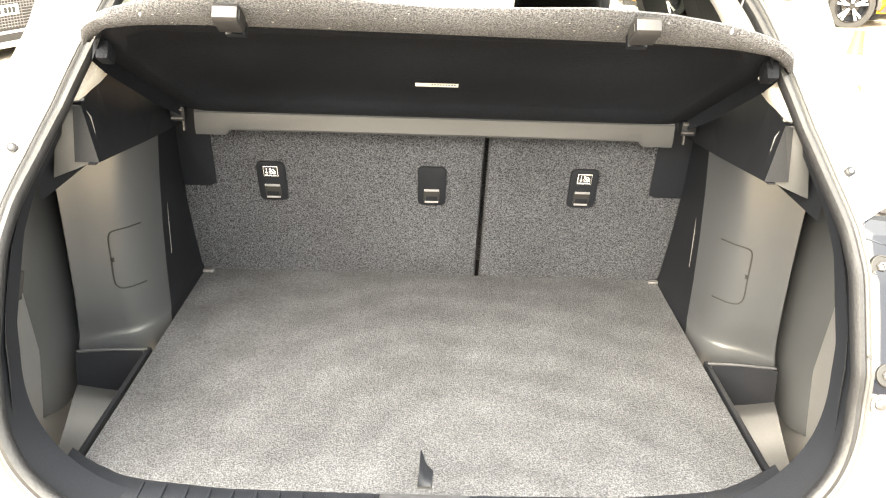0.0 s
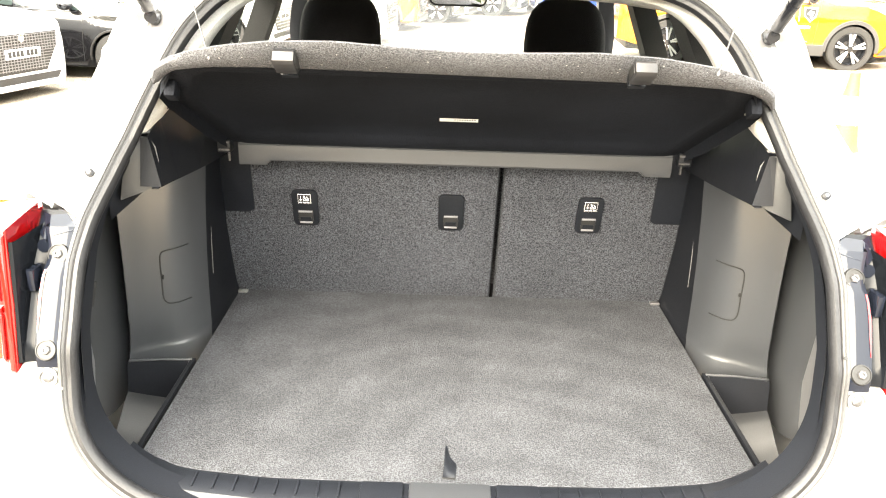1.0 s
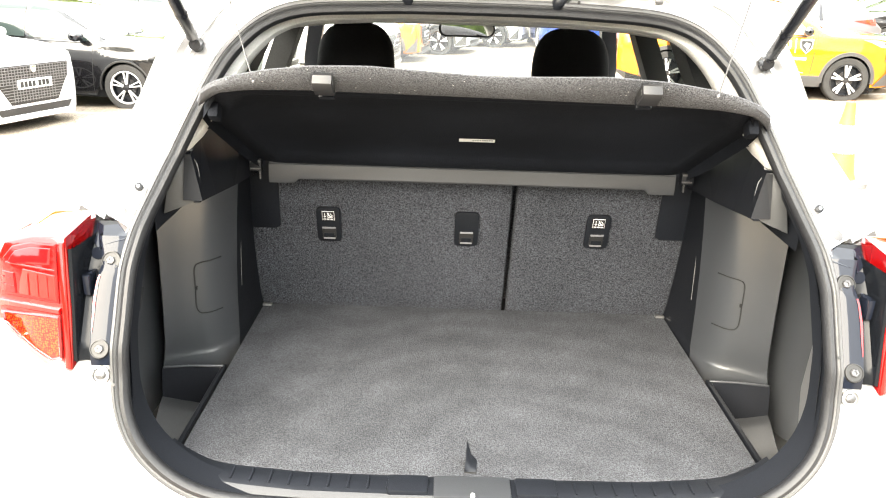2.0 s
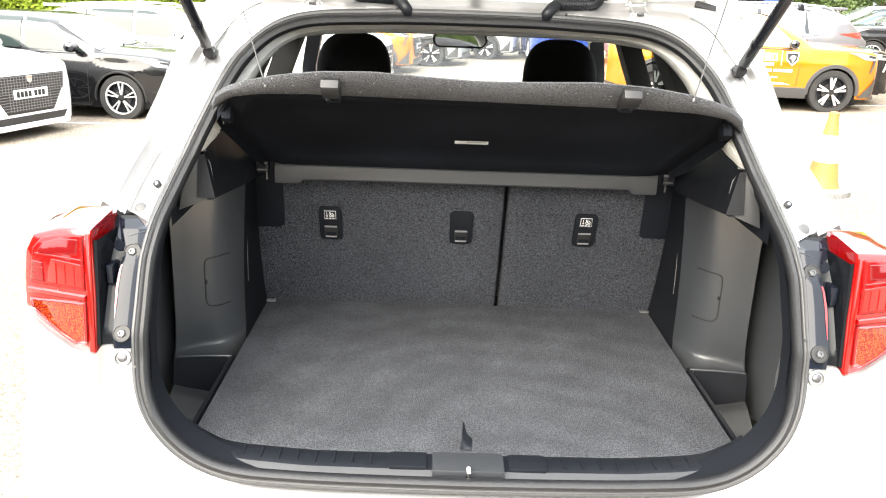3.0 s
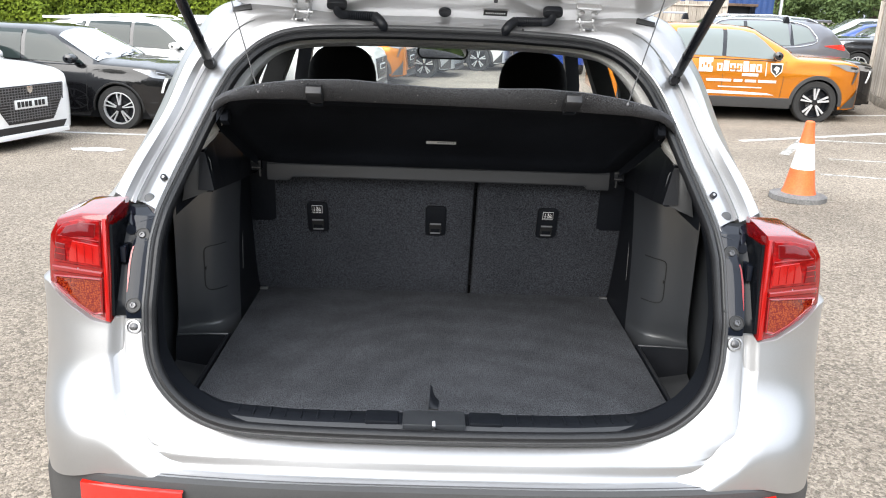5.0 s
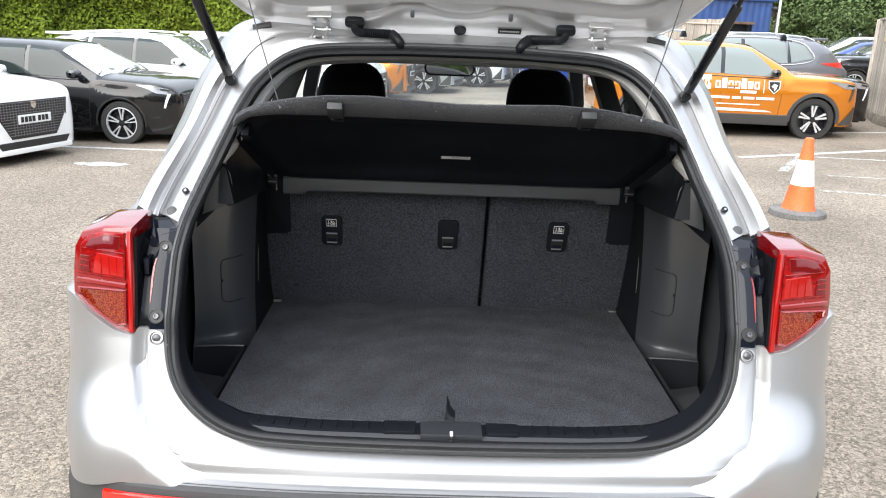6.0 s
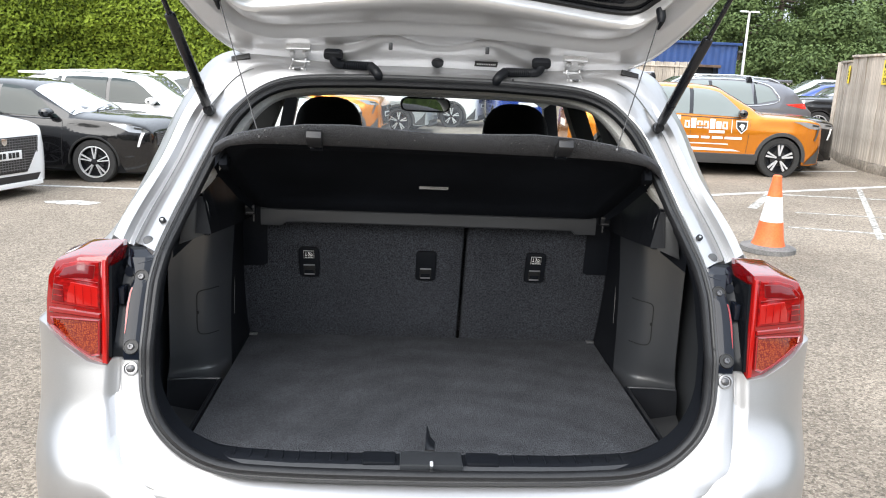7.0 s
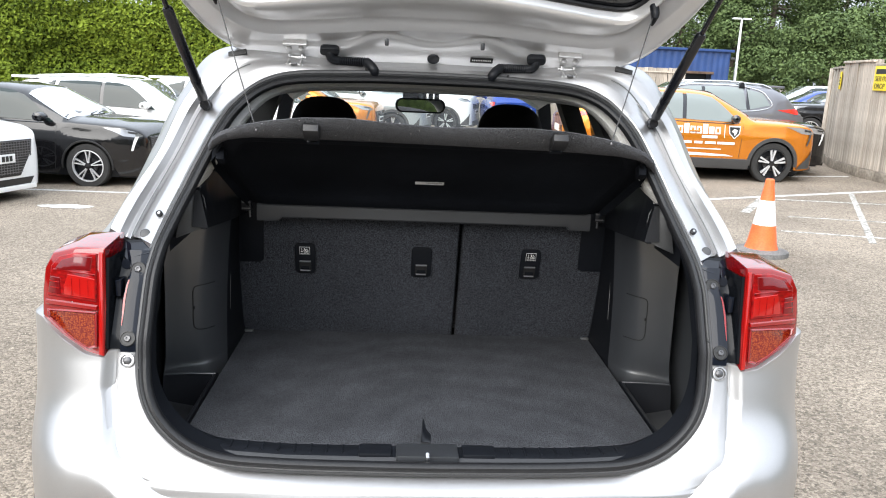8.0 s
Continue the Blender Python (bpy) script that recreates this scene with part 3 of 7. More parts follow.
    # black housing beside the lens: a flat glossy pod along the seal, a deep channel with steps, the lens
    def ridge(z):
        return lerp(z, [1.056, 1.067, 1.111, 1.158, 1.190, 1.205, 1.212, 1.235, 1.255, 1.27], [0.638, 0.639, 0.643, 0.646, 0.643, 0.638, 0.637, 0.644, 0.654, 0.664])
    rows = []
    for z in np.linspace(1.062, 1.250, 30):
        y, r = tail_y(z), ridge(z)
        edge = -0.062 + 0.15 * (z - 1.14)
        low = y + 0.004
        rows.append([(s * 0.600, y + 0.004, z), (s * 0.603, y - 0.012, z), (s * 0.606, y - 0.0150, z), (s * (r - 0.0035), y - 0.0172, z), (s * (r - 0.001), y - 0.0162, z), (s * r, y - 0.013, z), (s * (r + 0.002), low - 0.004, z), (s * (r + 0.004), low, z), (s * (r + 0.6 * (0.664 - r)), low, z), (s * 0.6625, low - 0.004, z), (s * 0.6640, edge - 0.006, z), (s * 0.6655, edge - 0.010, z), (s * 0.671, edge - 0.011, z)])
    rows.insert(0, [(x, y + 0.03, z - 0.004) for x, y, z in rows[0]])
    housing = part("lamp_housing", grid([r[:6] for r in rows]), HOUSING, lamp, "glossy black lamp housing")
    part("housing_channel", grid([r[5:] for r in rows]), CHANNEL, housing)
    part("housing_back", grid([[(s * x, tail_y(z) + 0.006, z) for x in (0.599, 0.63, 0.674)] for z in np.linspace(1.058, 1.264, 12)]), CHANNEL, housing)
    # facets over the pod, tipped up to the sky
    def facet(name, corners):
        bm = bmesh.new()
        bm.faces.new([bm.verts.new((s * x, tail_y(z) - d, z)) for x, z, d in corners])
        bm.faces.new([bm.verts.new((s * x, tail_y(z) - d + 0.012, z)) for x, z, d in corners])
        part(name, bm, HOUSING, housing, smooth=False)
    facet("upper_facet", [(0.600, 1.263, -0.004), (0.607, 1.246, 0.017), (0.641, 1.237, 0.017), (0.655, 1.259, -0.002)])
    facet("corner_facet", [(0.641, 1.237, 0.017), (0.648, 1.228, 0.009), (0.668, 1.242, 0.002), (0.668, 1.262, -0.006), (0.655, 1.259, -0.002)])
    part("channel_block", boxed(s * 0.654 - 0.0055, s * 0.654 + 0.0055, -0.045, -0.010, 1.165, 1.200, 0.002), HOUSING, housing)
    part("channel_cup", tube([(s * 0.652, tail_y(1.222) + 0.02, 1.215), (s * 0.652, tail_y(1.222) - 0.004, 1.222), (s * 0.652, tail_y(1.222) - 0.004, 1.222)], [0.011, 0.0105, 0.007], 16), HOUSING, housing)
    # red line laid on the pod where it faintly mirrors the lens
    part("red_reflection", grid([[(s * (ridge(z) - w), tail_y(z) - 0.0182, z) for w in (lerp(z, [1.11, 1.15, 1.20], [0.004, 0.0075, 0.006]), 0.003)] for z in np.linspace(1.112, 1.197, 9)]), RED, housing, "thin red line drawn as a reflection of the lens")
    for x, z in ((0.622, 1.216), (0.624, 1.088)):
        y = tail_y(z) - 0.0165
        lean = Vector((0, -0.8, 0.45)).normalized()
        p = Vector((s * x, y, z))
        part("screw_cup", tube([p - lean * 0.006, p + lean * 0.002, p + lean * 0.0022, p - lean * 0.001], [0.0170, 0.0155, 0.0140, 0.0130], 20, caps=False), INK, housing)
        part("cup_floor", tube([p - lean * 0.002, p + lean * 0.0008], 0.0138, 16), INK, housing)
        part("screw", tube([p, p + lean * 0.003, p + lean * 0.0045, p + lean * 0.0045, p + lean * 0.002], [0.0075, 0.0075, 0.006, 0.0035, 0.003], 6), DARKSTEEL, housing, "dull steel hex screw")


def small_plugs(car):
    for s in (-1, 1):
        for x, y, z, r, mat in ((0.609, 0.122, 1.311, 0.0072, BLACK), (0.630, 0.035, 1.276, 0.011, GREYSEAL), (0.627, -0.080, 1.039, 0.008, DARKSTEEL)):
            n = Vector((0, -0.8, 0.6 if z > 1.2 else 0.3)).normalized()
            p = Vector((s * x, tail_y(z), z)) + n * (0.0085 if mat is BLACK else 0.006)
            if mat is DARKSTEEL:
                part("bolt_cup", tube([p - n * 0.012, p + n * 0.002, p + n * 0.0025, p - n * 0.003], [0.017, 0.0155, 0.0125, 0.011], 20), SILVER, car)
            if mat is GREYSEAL:
                p = p - n * 0.005
            part("plug" if mat is not DARKSTEEL else "bolt", tube([p - n * 0.01, p + n * 0.0015, p + n * 0.0028], [r, r, r * 0.75], 18), mat, car)
            if mat is BLACK:
                part("plug", tube([p, p + n * 0.0036], [r * 0.45, r * 0.40], 10), STEEL, car)


CAR = thing("silver_car", (0, 1.8, -0.05), "silver compact SUV with its tailgate open on the tarmac", "car")
tail_body(CAR)
reflector_bumper(CAR)
for side in (-1, 1):
    tail_lamp(CAR, side)
small_plugs(CAR)


# ---- tailgate, struts, cabin ----
def gate_point(x, u, h=0.0):
    """A point of the raised tailgate's inner face: u metres from the hinge line, h metres below it."""
    return (x, 0.428 - 0.765 * u - 0.64 * h, 1.660 + 0.64 * u - 0.765 * h - 0.006 * (x / 0.5) ** 2)


def tailgate(car):
    def half(u):
        return lerp(u, [-0.03, 0.0, 0.02, 0.05, 0.10, 0.195, 0.28, 0.4, 0.6, 0.8], [0.30, 0.36, 0.450, 0.505, 0.548, 0.592, 0.620, 0.655, 0.69, 0.68])
    def border(x):
        return lerp(x, [0, 0.30, 0.36, 0.45, 0.505, 0.548, 0.592, 0.62, 0.64], [-0.014, -0.008, 0.0, 0.02, 0.05, 0.10, 0.195, 0.28, 0.36])
    def wave(x):
        """The hinge panel's edge: a double wave over the lamp wiring."""
        return lerp(x, [0, 0.03, 0.055, 0.09, 0.125, 0.15, 0.185, 0.21, 0.235, 0.32, 0.45], [0.090, 0.091, 0.099, 0.115, 0.119, 0.116, 0.096, 0.084, 0.078, 0.076, 0.078])
    def crease(x):
        return lerp(x, [0, 0.10, 0.18, 0.235, 0.30, 0.37, 0.415, 0.465, 0.505, 0.56, 0.64], [0.1265, 0.127, 0.121, 0.115, 0.108, 0.101, 0.102, 0.122, 0.158, 0.25, 0.45])
    def crest(x):
        return lerp(x, [0, 0.11, 0.165, 0.204, 0.30, 0.33, 0.41, 0.465, 0.495, 0.54, 0.64], [0.159, 0.160, 0.157, 0.153, 0.141, 0.137, 0.138, 0.157, 0.200, 0.30, 0.56])
    def pane(x):
        return lerp(x, [0, 0.10, 0.182, 0.24, 0.287, 0.38, 0.445, 0.472, 0.492, 0.51, 0.55, 0.64], [0.262, 0.254, 0.241, 0.233, 0.225, 0.211, 0.206, 0.214, 0.236, 0.272, 0.37, 0.62])
    def eased(fn, x):
        x = abs(x)
        return (fn(max(0, x - 0.018)) + fn(max(0, x - 0.009)) + fn(x) + fn(x + 0.009) + fn(x + 0.018)) / 5
    rows = []
    for x in np.linspace(-0.636, 0.636, 181):
        marks = [eased(fn, x) for fn in (border, wave, crease, crest, pane)]
        u0 = marks[0]
        uw, uc, ur, up = (max(m, u0 + gap) for m, gap in zip(marks[1:], (0.028, 0.045, 0.075, 0.13)))
        k = lerp(abs(x), [0.34, 0.46], [1, 0.25])
        col = [(u0 + 0.004, -0.055), (u0 - 0.003, -0.020), (u0, -0.006), (u0 + 0.006, -0.001), (u0 + 0.012, 0.0)]
        a = max(u0 + 0.014, uw - 0.020)
        col += [(u0 + 0.012 + (a - u0 - 0.012) * t, -0.003 * t) for t in (0.35, 0.7, 1.0)]
        col += [(a + (uw - a) * t, -0.003 - 0.008 * k * smooth_step(t)) for t in (0.25, 0.5, 0.75, 1.0)]
        top = -0.003 - 0.008 * k
        col += [(uw + (uc - uw) * t, top + (0.002 + 0.005 * k) * t) for t in (0.12, 0.5, 0.94, 1.0)]
        low = top + 0.002 + 0.005 * k
        col += [(uc + (ur - uc) * t, low - 0.013 * lerp(t, [0, 0.08, 0.92, 1], [0, 0.05, 0.97, 1.0])) for t in (0.08, 0.5, 0.92, 1.0)]
        peak = low - 0.013
        col += [(ur + (up - ur) * t, peak + lerp(t, [0, 0.06, 0.35, 0.75, 0.9, 0.95, 1.0], [0, 0.001, 0.010, 0.014, 0.008, 0.0, -0.02])) for t in (0.06, 0.35, 0.55, 0.75, 0.85, 0.9, 0.95, 1.0)]
        rows.append([gate_point(x, u, h) for u, h in col])
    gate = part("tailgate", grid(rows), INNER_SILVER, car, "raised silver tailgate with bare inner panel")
    gasket = [gate_point(x, eased(pane, x) + 0.003, -0.034 if abs(x) < 0.50 else -0.030) for x in np.linspace(-0.56, 0.56, 90)]
    part("glass_gasket", tube(gasket, 0.006, 8), RUBBER, gate, "black rubber edge of the rear window")
    # frame of the glass and the rest of the door
    for flip in (1, -1):
        part("side_frame", grid([[gate_point(flip * half(u) * f, u, h) for f, h in ((1.0, -0.05), (0.99, -0.02), (0.95, -0.012), (0.88, -0.02), (0.84, -0.05))] for u in (0.40, 0.50, 0.60, 0.75, 0.85)]), SILVER, gate)
    part("lower_door", grid([[gate_point(half(u) * f, u, -0.01) for f in np.linspace(-0.9, 0.9, 9)] for u in (0.55, 0.7, 0.86)]), SILVER, gate)
    part("rear_glass", grid([[gate_point(0.58 * f, u, -0.040) for f in np.linspace(-1, 1, 9)] for u in (0.195, 0.32, 0.42, 0.58)]), GLOSS, gate, "dark tinted rear window")
    # outer skin
    part("outer_skin", grid([[gate_point(half(u) * f, u, -0.06 - 0.03 * (1 - f * f)) for f in np.linspace(-1, 1, 13)] for u in (-0.02, 0.05, 0.15, 0.3, 0.5, 0.7, 0.86)]), SILVER, gate)
    for x in (-0.346, 0.346):
        def on_gate(pts, h0, h1):
            bm = bmesh.new()
            lo, hi = [bm.verts.new(gate_point(x + a, u, h0)) for a, u in pts], [bm.verts.new(gate_point(x + a, u, h1)) for a, u in pts]
            bm.faces.new(lo), bm.faces.new(hi[::-1])
            for i in range(len(pts)):
                bm.faces.new((lo[i], hi[i], hi[(i + 1) % len(pts)], lo[(i + 1) % len(pts)]))
            bmesh.ops.bevel(bm, geom=list(bm.edges), offset=0.0015, segments=1, affect="EDGES")
            return bm
        hinge = part("hinge", on_gate([(-0.030, 0.076), (0.030, 0.076), (0.030, 0.066), (0.021, 0.048), (0.021, 0.030), (-0.021, 0.030), (-0.021, 0.048), (-0.030, 0.066)], -0.012, 0.003), HINGE, gate, "bare steel hinge bracket")
        part("hinge_edge", tube([gate_point(x - 0.029, 0.074, 0.004), gate_point(x + 0.029, 0.074, 0.004)], 0.003, 8), HINGE, hinge)
        for dx in (-0.016, 0.016):
            p, q = Vector(gate_point(x + dx, 0.040, 0.006)), Vector((x + dx, 0.362, 1.650))
            part("hinge_arm", tube([p, p + Vector((0, -0.004, -0.010)), q + Vector((0, -0.004, 0.006)), q], 0.0028, 8), HINGE, hinge)
            part("hinge_bolt", tube([gate_point(x + dx * 0.95, 0.060, 0.001), gate_point(x + dx * 0.95, 0.060, 0.007), gate_point(x + dx * 0.95, 0.060, 0.009)], [0.0075, 0.0075, 0.004], 6), HINGE, hinge)
        part("hinge_pin", tube([gate_point(x - 0.026, 0.036, 0.012), gate_point(x + 0.026, 0.036, 0.012)], 0.0035, 8), HINGE, hinge)
        part("hinge_foot", boxed(x - 0.021, x + 0.021, 0.360, 0.372, 1.648, 1.656, 0.002), HINGE, hinge)
        part("foot_bolt", boxed(x - 0.008, x + 0.008, 0.355, 0.361, 1.651, 1.658, 0.002), DARKSTEEL, hinge)
    part("rubber_plug", tube([gate_point(0.0, 0.035, -0.007), gate_point(0.0, 0.035, 0.003), gate_point(0.0, 0.035, 0.001)], [0.0165, 0.015, 0.008], 18), BLACK, gate)
    tag = part("code_label", grid([[gate_point(x, u, 0.0012) for u in (0.030, 0.050)] for x in (0.094, 0.152)]), INK, gate, "black sticker with a white code")
    for k in range(11):
        x = 0.099 + k * 0.0045
        part("code_bar", grid([[gate_point(xx, u, 0.0022) for u in (0.038, 0.043)] for xx in (x, x + 0.0028)]), WHITE, tag)
    for s in (-1, 1):
        x0 = 0.260 * s
        path = curve([gate_point(x0, 0.060, 0.0), gate_point(x0, 0.052, 0.012), gate_point(x0 - s * 0.006, 0.042, 0.018), (x0 - s * 0.022, 0.3935, 1.667)], 8)
        path += [Vector((x0 - s * (0.024 + 0.066 * k / 24), 0.3935 - 0.0275 * k / 24, 1.667)) for k in range(1, 25)]
        path += curve([(x0 - s * 0.092, 0.365, 1.6665), (x0 - s * 0.104, 0.353, 1.658), (x0 - s * 0.112, 0.347, 1.648), (x0 - s * 0.115, 0.353, 1.640)], 6)
        radii = [(0.0115 if i < 24 else (0.0118 if i % 2 else 0.0082)) if i < 49 else 0.0122 for i in range(len(path))]
        part("cable_boot", tube(path, radii, 14), BLACK, gate, "ribbed black rubber cable boot")
        part("boot_collar", shaped(prism(rounded(0.048, 0.026, 0.011), 1, -0.010, 0.006, 0.003), Matrix.Translation(gate_point(x0, 0.062, 0.006)) @ pose(0, 0, 0, 50)), BLACK, gate)
        part("bump_stop", boxed(-0.005, 0.005, -0.006, 0.006, -0.009, 0.009, 0.003, Matrix.Translation(gate_point(0.118 * s, 0.108, 0.016))), BARGREY, gate)
        part("roof_slot", boxed(-0.023, 0.023, -0.004, 0.004, -0.007, 0.007, 0.002, pose(s * 0.486, 0.372, 1.674, -30, s * 12, 0)), INK, car)
        part("string_hook", tube([gate_point(s * 0.508, 0.252, -0.012), gate_point(s * 0.508, 0.250, 0.010), gate_point(s * 0.508, 0.246, 0.016), gate_point(s * 0.508, 0.232, 0.020), gate_point(s * 0.508, 0.222, 0.020)], [0.011, 0.0105, 0.009, 0.005, 0.003], 12), BLACK, gate)


def gas_strut(car, s):
    low, high = Vector((s * 0.548, 0.292, 1.55)), Vector((s * 0.625, -0.10, 2.02))
    d = (high - low).normalized()
    strut = part("gas_strut", tube([low + d * 0.012, low + d * 0.02, low + d * 0.27, low + d * 0.275], [0.007, 0.0115, 0.0115, 0.008], 14), STRUTBLACK, car, "black gas strut holding up the tailgate")
    part("strut_collar", tube([low + d * 0.07, low + d * 0.078], 0.0122, 14), STRUTBLACK, strut)
    part("strut_rod", tube([low + d * 0.27, high], 0.0055, 10), STRUTBLACK, strut)
    part("strut_socket", tube([low + Vector((s * 0.004, 0.022, 0)), low + Vector((0, -0.012, 0))], [0.012, 0.011], 12), STRUTBLACK, strut)
    part("strut_end", tube([low - d * 0.012, low + d * 0.015], [0.010, 0.009], 10), STRUTBLACK, strut)


def cabin(car):
    # roof, headliner, pillars and doors round the cabin
    part("roof", grid([[(x, y, 1.695 + 0.04 * math.sin(math.pi * (y - 0.45) / 2.3) - 0.09 * (abs(x) / 0.62) ** 4) for x in np.linspace(-0.62, 0.62, 13)] for y in np.linspace(0.46, 2.3, 10)]), SILVER, car)
    part("headliner", grid([[(x, y, 1.640 + 0.012 * math.sin(math.pi * (y - 0.4) / 1.9) - 0.10 * (abs(x) / 0.60) ** 4 - lerp(k, [0, 1, 2, 3], [0.046, 0.042, 0.010, 0]) - lerp(y, [1.9, 2.25], [0, 0.05])) for x in np.linspace(-0.60, 0.60, 17)] for k, y in enumerate((0.436, 0.424, 0.424, 0.46, 0.6, 0.9, 1.3, 1.7, 2.0, 2.15, 2.25))]), LINER, car, "pale grey fabric headliner")
    for s in (-1, 1):
        part("door_side", grid([[(s * x, y, z) for z, x in ((0.30, 0.80), (0.7, 0.85), (1.0, 0.84), (1.10, 0.80), (1.10, 0.74), (0.5, 0.72))] for y in (0.20, 0.8, 1.4, 2.0, 2.6, 3.2)]), SILVER, car)
        part("inner_door", grid([[(s * x, y, z) for z, x in ((0.45, 0.715), (0.9, 0.70), (1.105, 0.735))] for y in (0.62, 1.3, 2.0, 2.7)]), BLACK, car)
        # pillars: rear quarter, door pillars and windscreen post
        for name, low, high, w, mat in (("quarter_pillar", (0.655, 0.44, 1.10), (0.55, 0.50, 1.62), 0.05, LINER), ("rear_door_frame", (0.735, 0.86, 1.08), (0.500, 0.80, 1.60), 0.10, PILLAR), ("middle_pillar", (0.70, 1.42, 1.08), (0.515, 1.36, 1.60), 0.075, PILLAR), ("front_door_frame", (0.72, 1.54, 1.08), (0.55, 1.49, 1.60), 0.05, BLACK), ("windscreen_post", (0.74, 2.85, 1.06), (0.575, 2.15, 1.60), 0.045, BLACK)):
            a, b = Vector((s * low[0], low[1], low[2])), Vector((s * high[0], high[1], high[2]))
            mid = (a + b) / 2 + Vector((s * 0.018, 0, 0))
            part(name, grid([[p + Vector((s * 0.05, w * e, 0)) if abs(e) == 1 else p + Vector((-s * 0.012, w * e, 0)) for e in (-1, -0.6, 0.6, 1)] for p in (a, mid, b)], close_v=True), mat, car)
        belt = tube([(s * 0.60, 1.36, 1.50), (s * 0.625, 1.37, 1.36), (s * 0.64, 1.40, 1.1), (s * 0.62, 1.42, 0.7)], [0.022, 0.016, 0.02, 0.02], 8)
        part("seat_belt", belt, BLACK, car)
        part("roof_rail_trim", tube([(s * 0.565, 0.48, 1.60), (s * 0.585, 0.9, 1.615), (s * 0.59, 1.5, 1.615), (s * 0.575, 2.15, 1.60)], 0.022, 8), LINER, car)
    mirror = part("rear_view_mirror", shaped(prism(rounded(0.245, 0.070, 0.030, 6), 1, -0.012, 0.022, 0.008), pose(0.018, 2.25, 1.488, -2, 0, 4)), BLACK, car, "interior mirror on the windscreen")
    part("mirror_glass", shaped(prism(rounded(0.226, 0.054, 0.024, 6), 1, -0.0145, -0.0118), pose(0.018, 2.25, 1.488, -2, 0, 4)), MIRROR, mirror)
    part("mirror_stem", tube([(0.02, 2.27, 1.49), (0.02, 2.32, 1.54), (0.02, 2.36, 1.57)], 0.012, 8), BLACK, mirror)
    part("sensor_cover", boxed(-0.07, 0.05, 2.32, 2.40, 1.50, 1.60, 0.012), BLACK, car)
    for x in (0.07, 0.10):
        part("toll_clip", boxed(x - 0.012, x + 0.012, 2.31, 2.33, 1.52, 1.56, 0.004), BLACK, car)
    ws = part("windscreen", grid([[(0.60 * f, 2.85 - 0.70 * k - 0.10 * f * f, 1.06 + 0.54 * k) for f in np.linspace(-1.15 + 0.2 * k, 1.15 - 0.2 * k, 7)] for k in np.linspace(0, 1, 5)]), SCREEN, car)
    ws.visible_shadow = False
    part("dashboard", boxed(-0.72, 0.72, 2.30, 2.90, 0.7, 1.02, 0.05), BLACK, car)
    part("steering_wheel", tube([(0.37 + 0.18 * math.cos(a), 2.10 + 0.06 * math.sin(a), 0.98 + 0.17 * math.sin(a)) for a in np.linspace(0, 2 * math.pi, 25)], 0.014, 8, caps=False), BLACK, car)
    part("cabin_floor", boxed(-0.70, 0.70, 0.7, 2.9, 0.26, 0.30), BLACK, car)
    part("bonnet", grid([[(x, y, 1.04 - 0.10 * ((y - 2.8) / 1.0) ** 2 - 0.06 * (x / 0.75) ** 4) for x in np.linspace(-0.78, 0.78, 9)] for y in np.linspace(2.8, 3.85, 6)]), SILVER, car)
    part("nose", boxed(-0.80, 0.80, 3.2, 3.92, 0.25, 0.86, 0.08), SILVER, car)
    for s in (-1, 1):
        for y in (0.62, 3.1):
            x = s * 0.77
            wheel = part("wheel", tube([(x - 0.10, y, 0.27), (x - 0.10, y, 0.27), (x + 0.10, y, 0.27), (x + 0.10, y, 0.27)], [0.2, 0.325, 0.325, 0.2], 28), RUBBER, car)


tailgate(CAR)
for side in (-1, 1):
    gas_strut(CAR, side)
cabin(CAR)


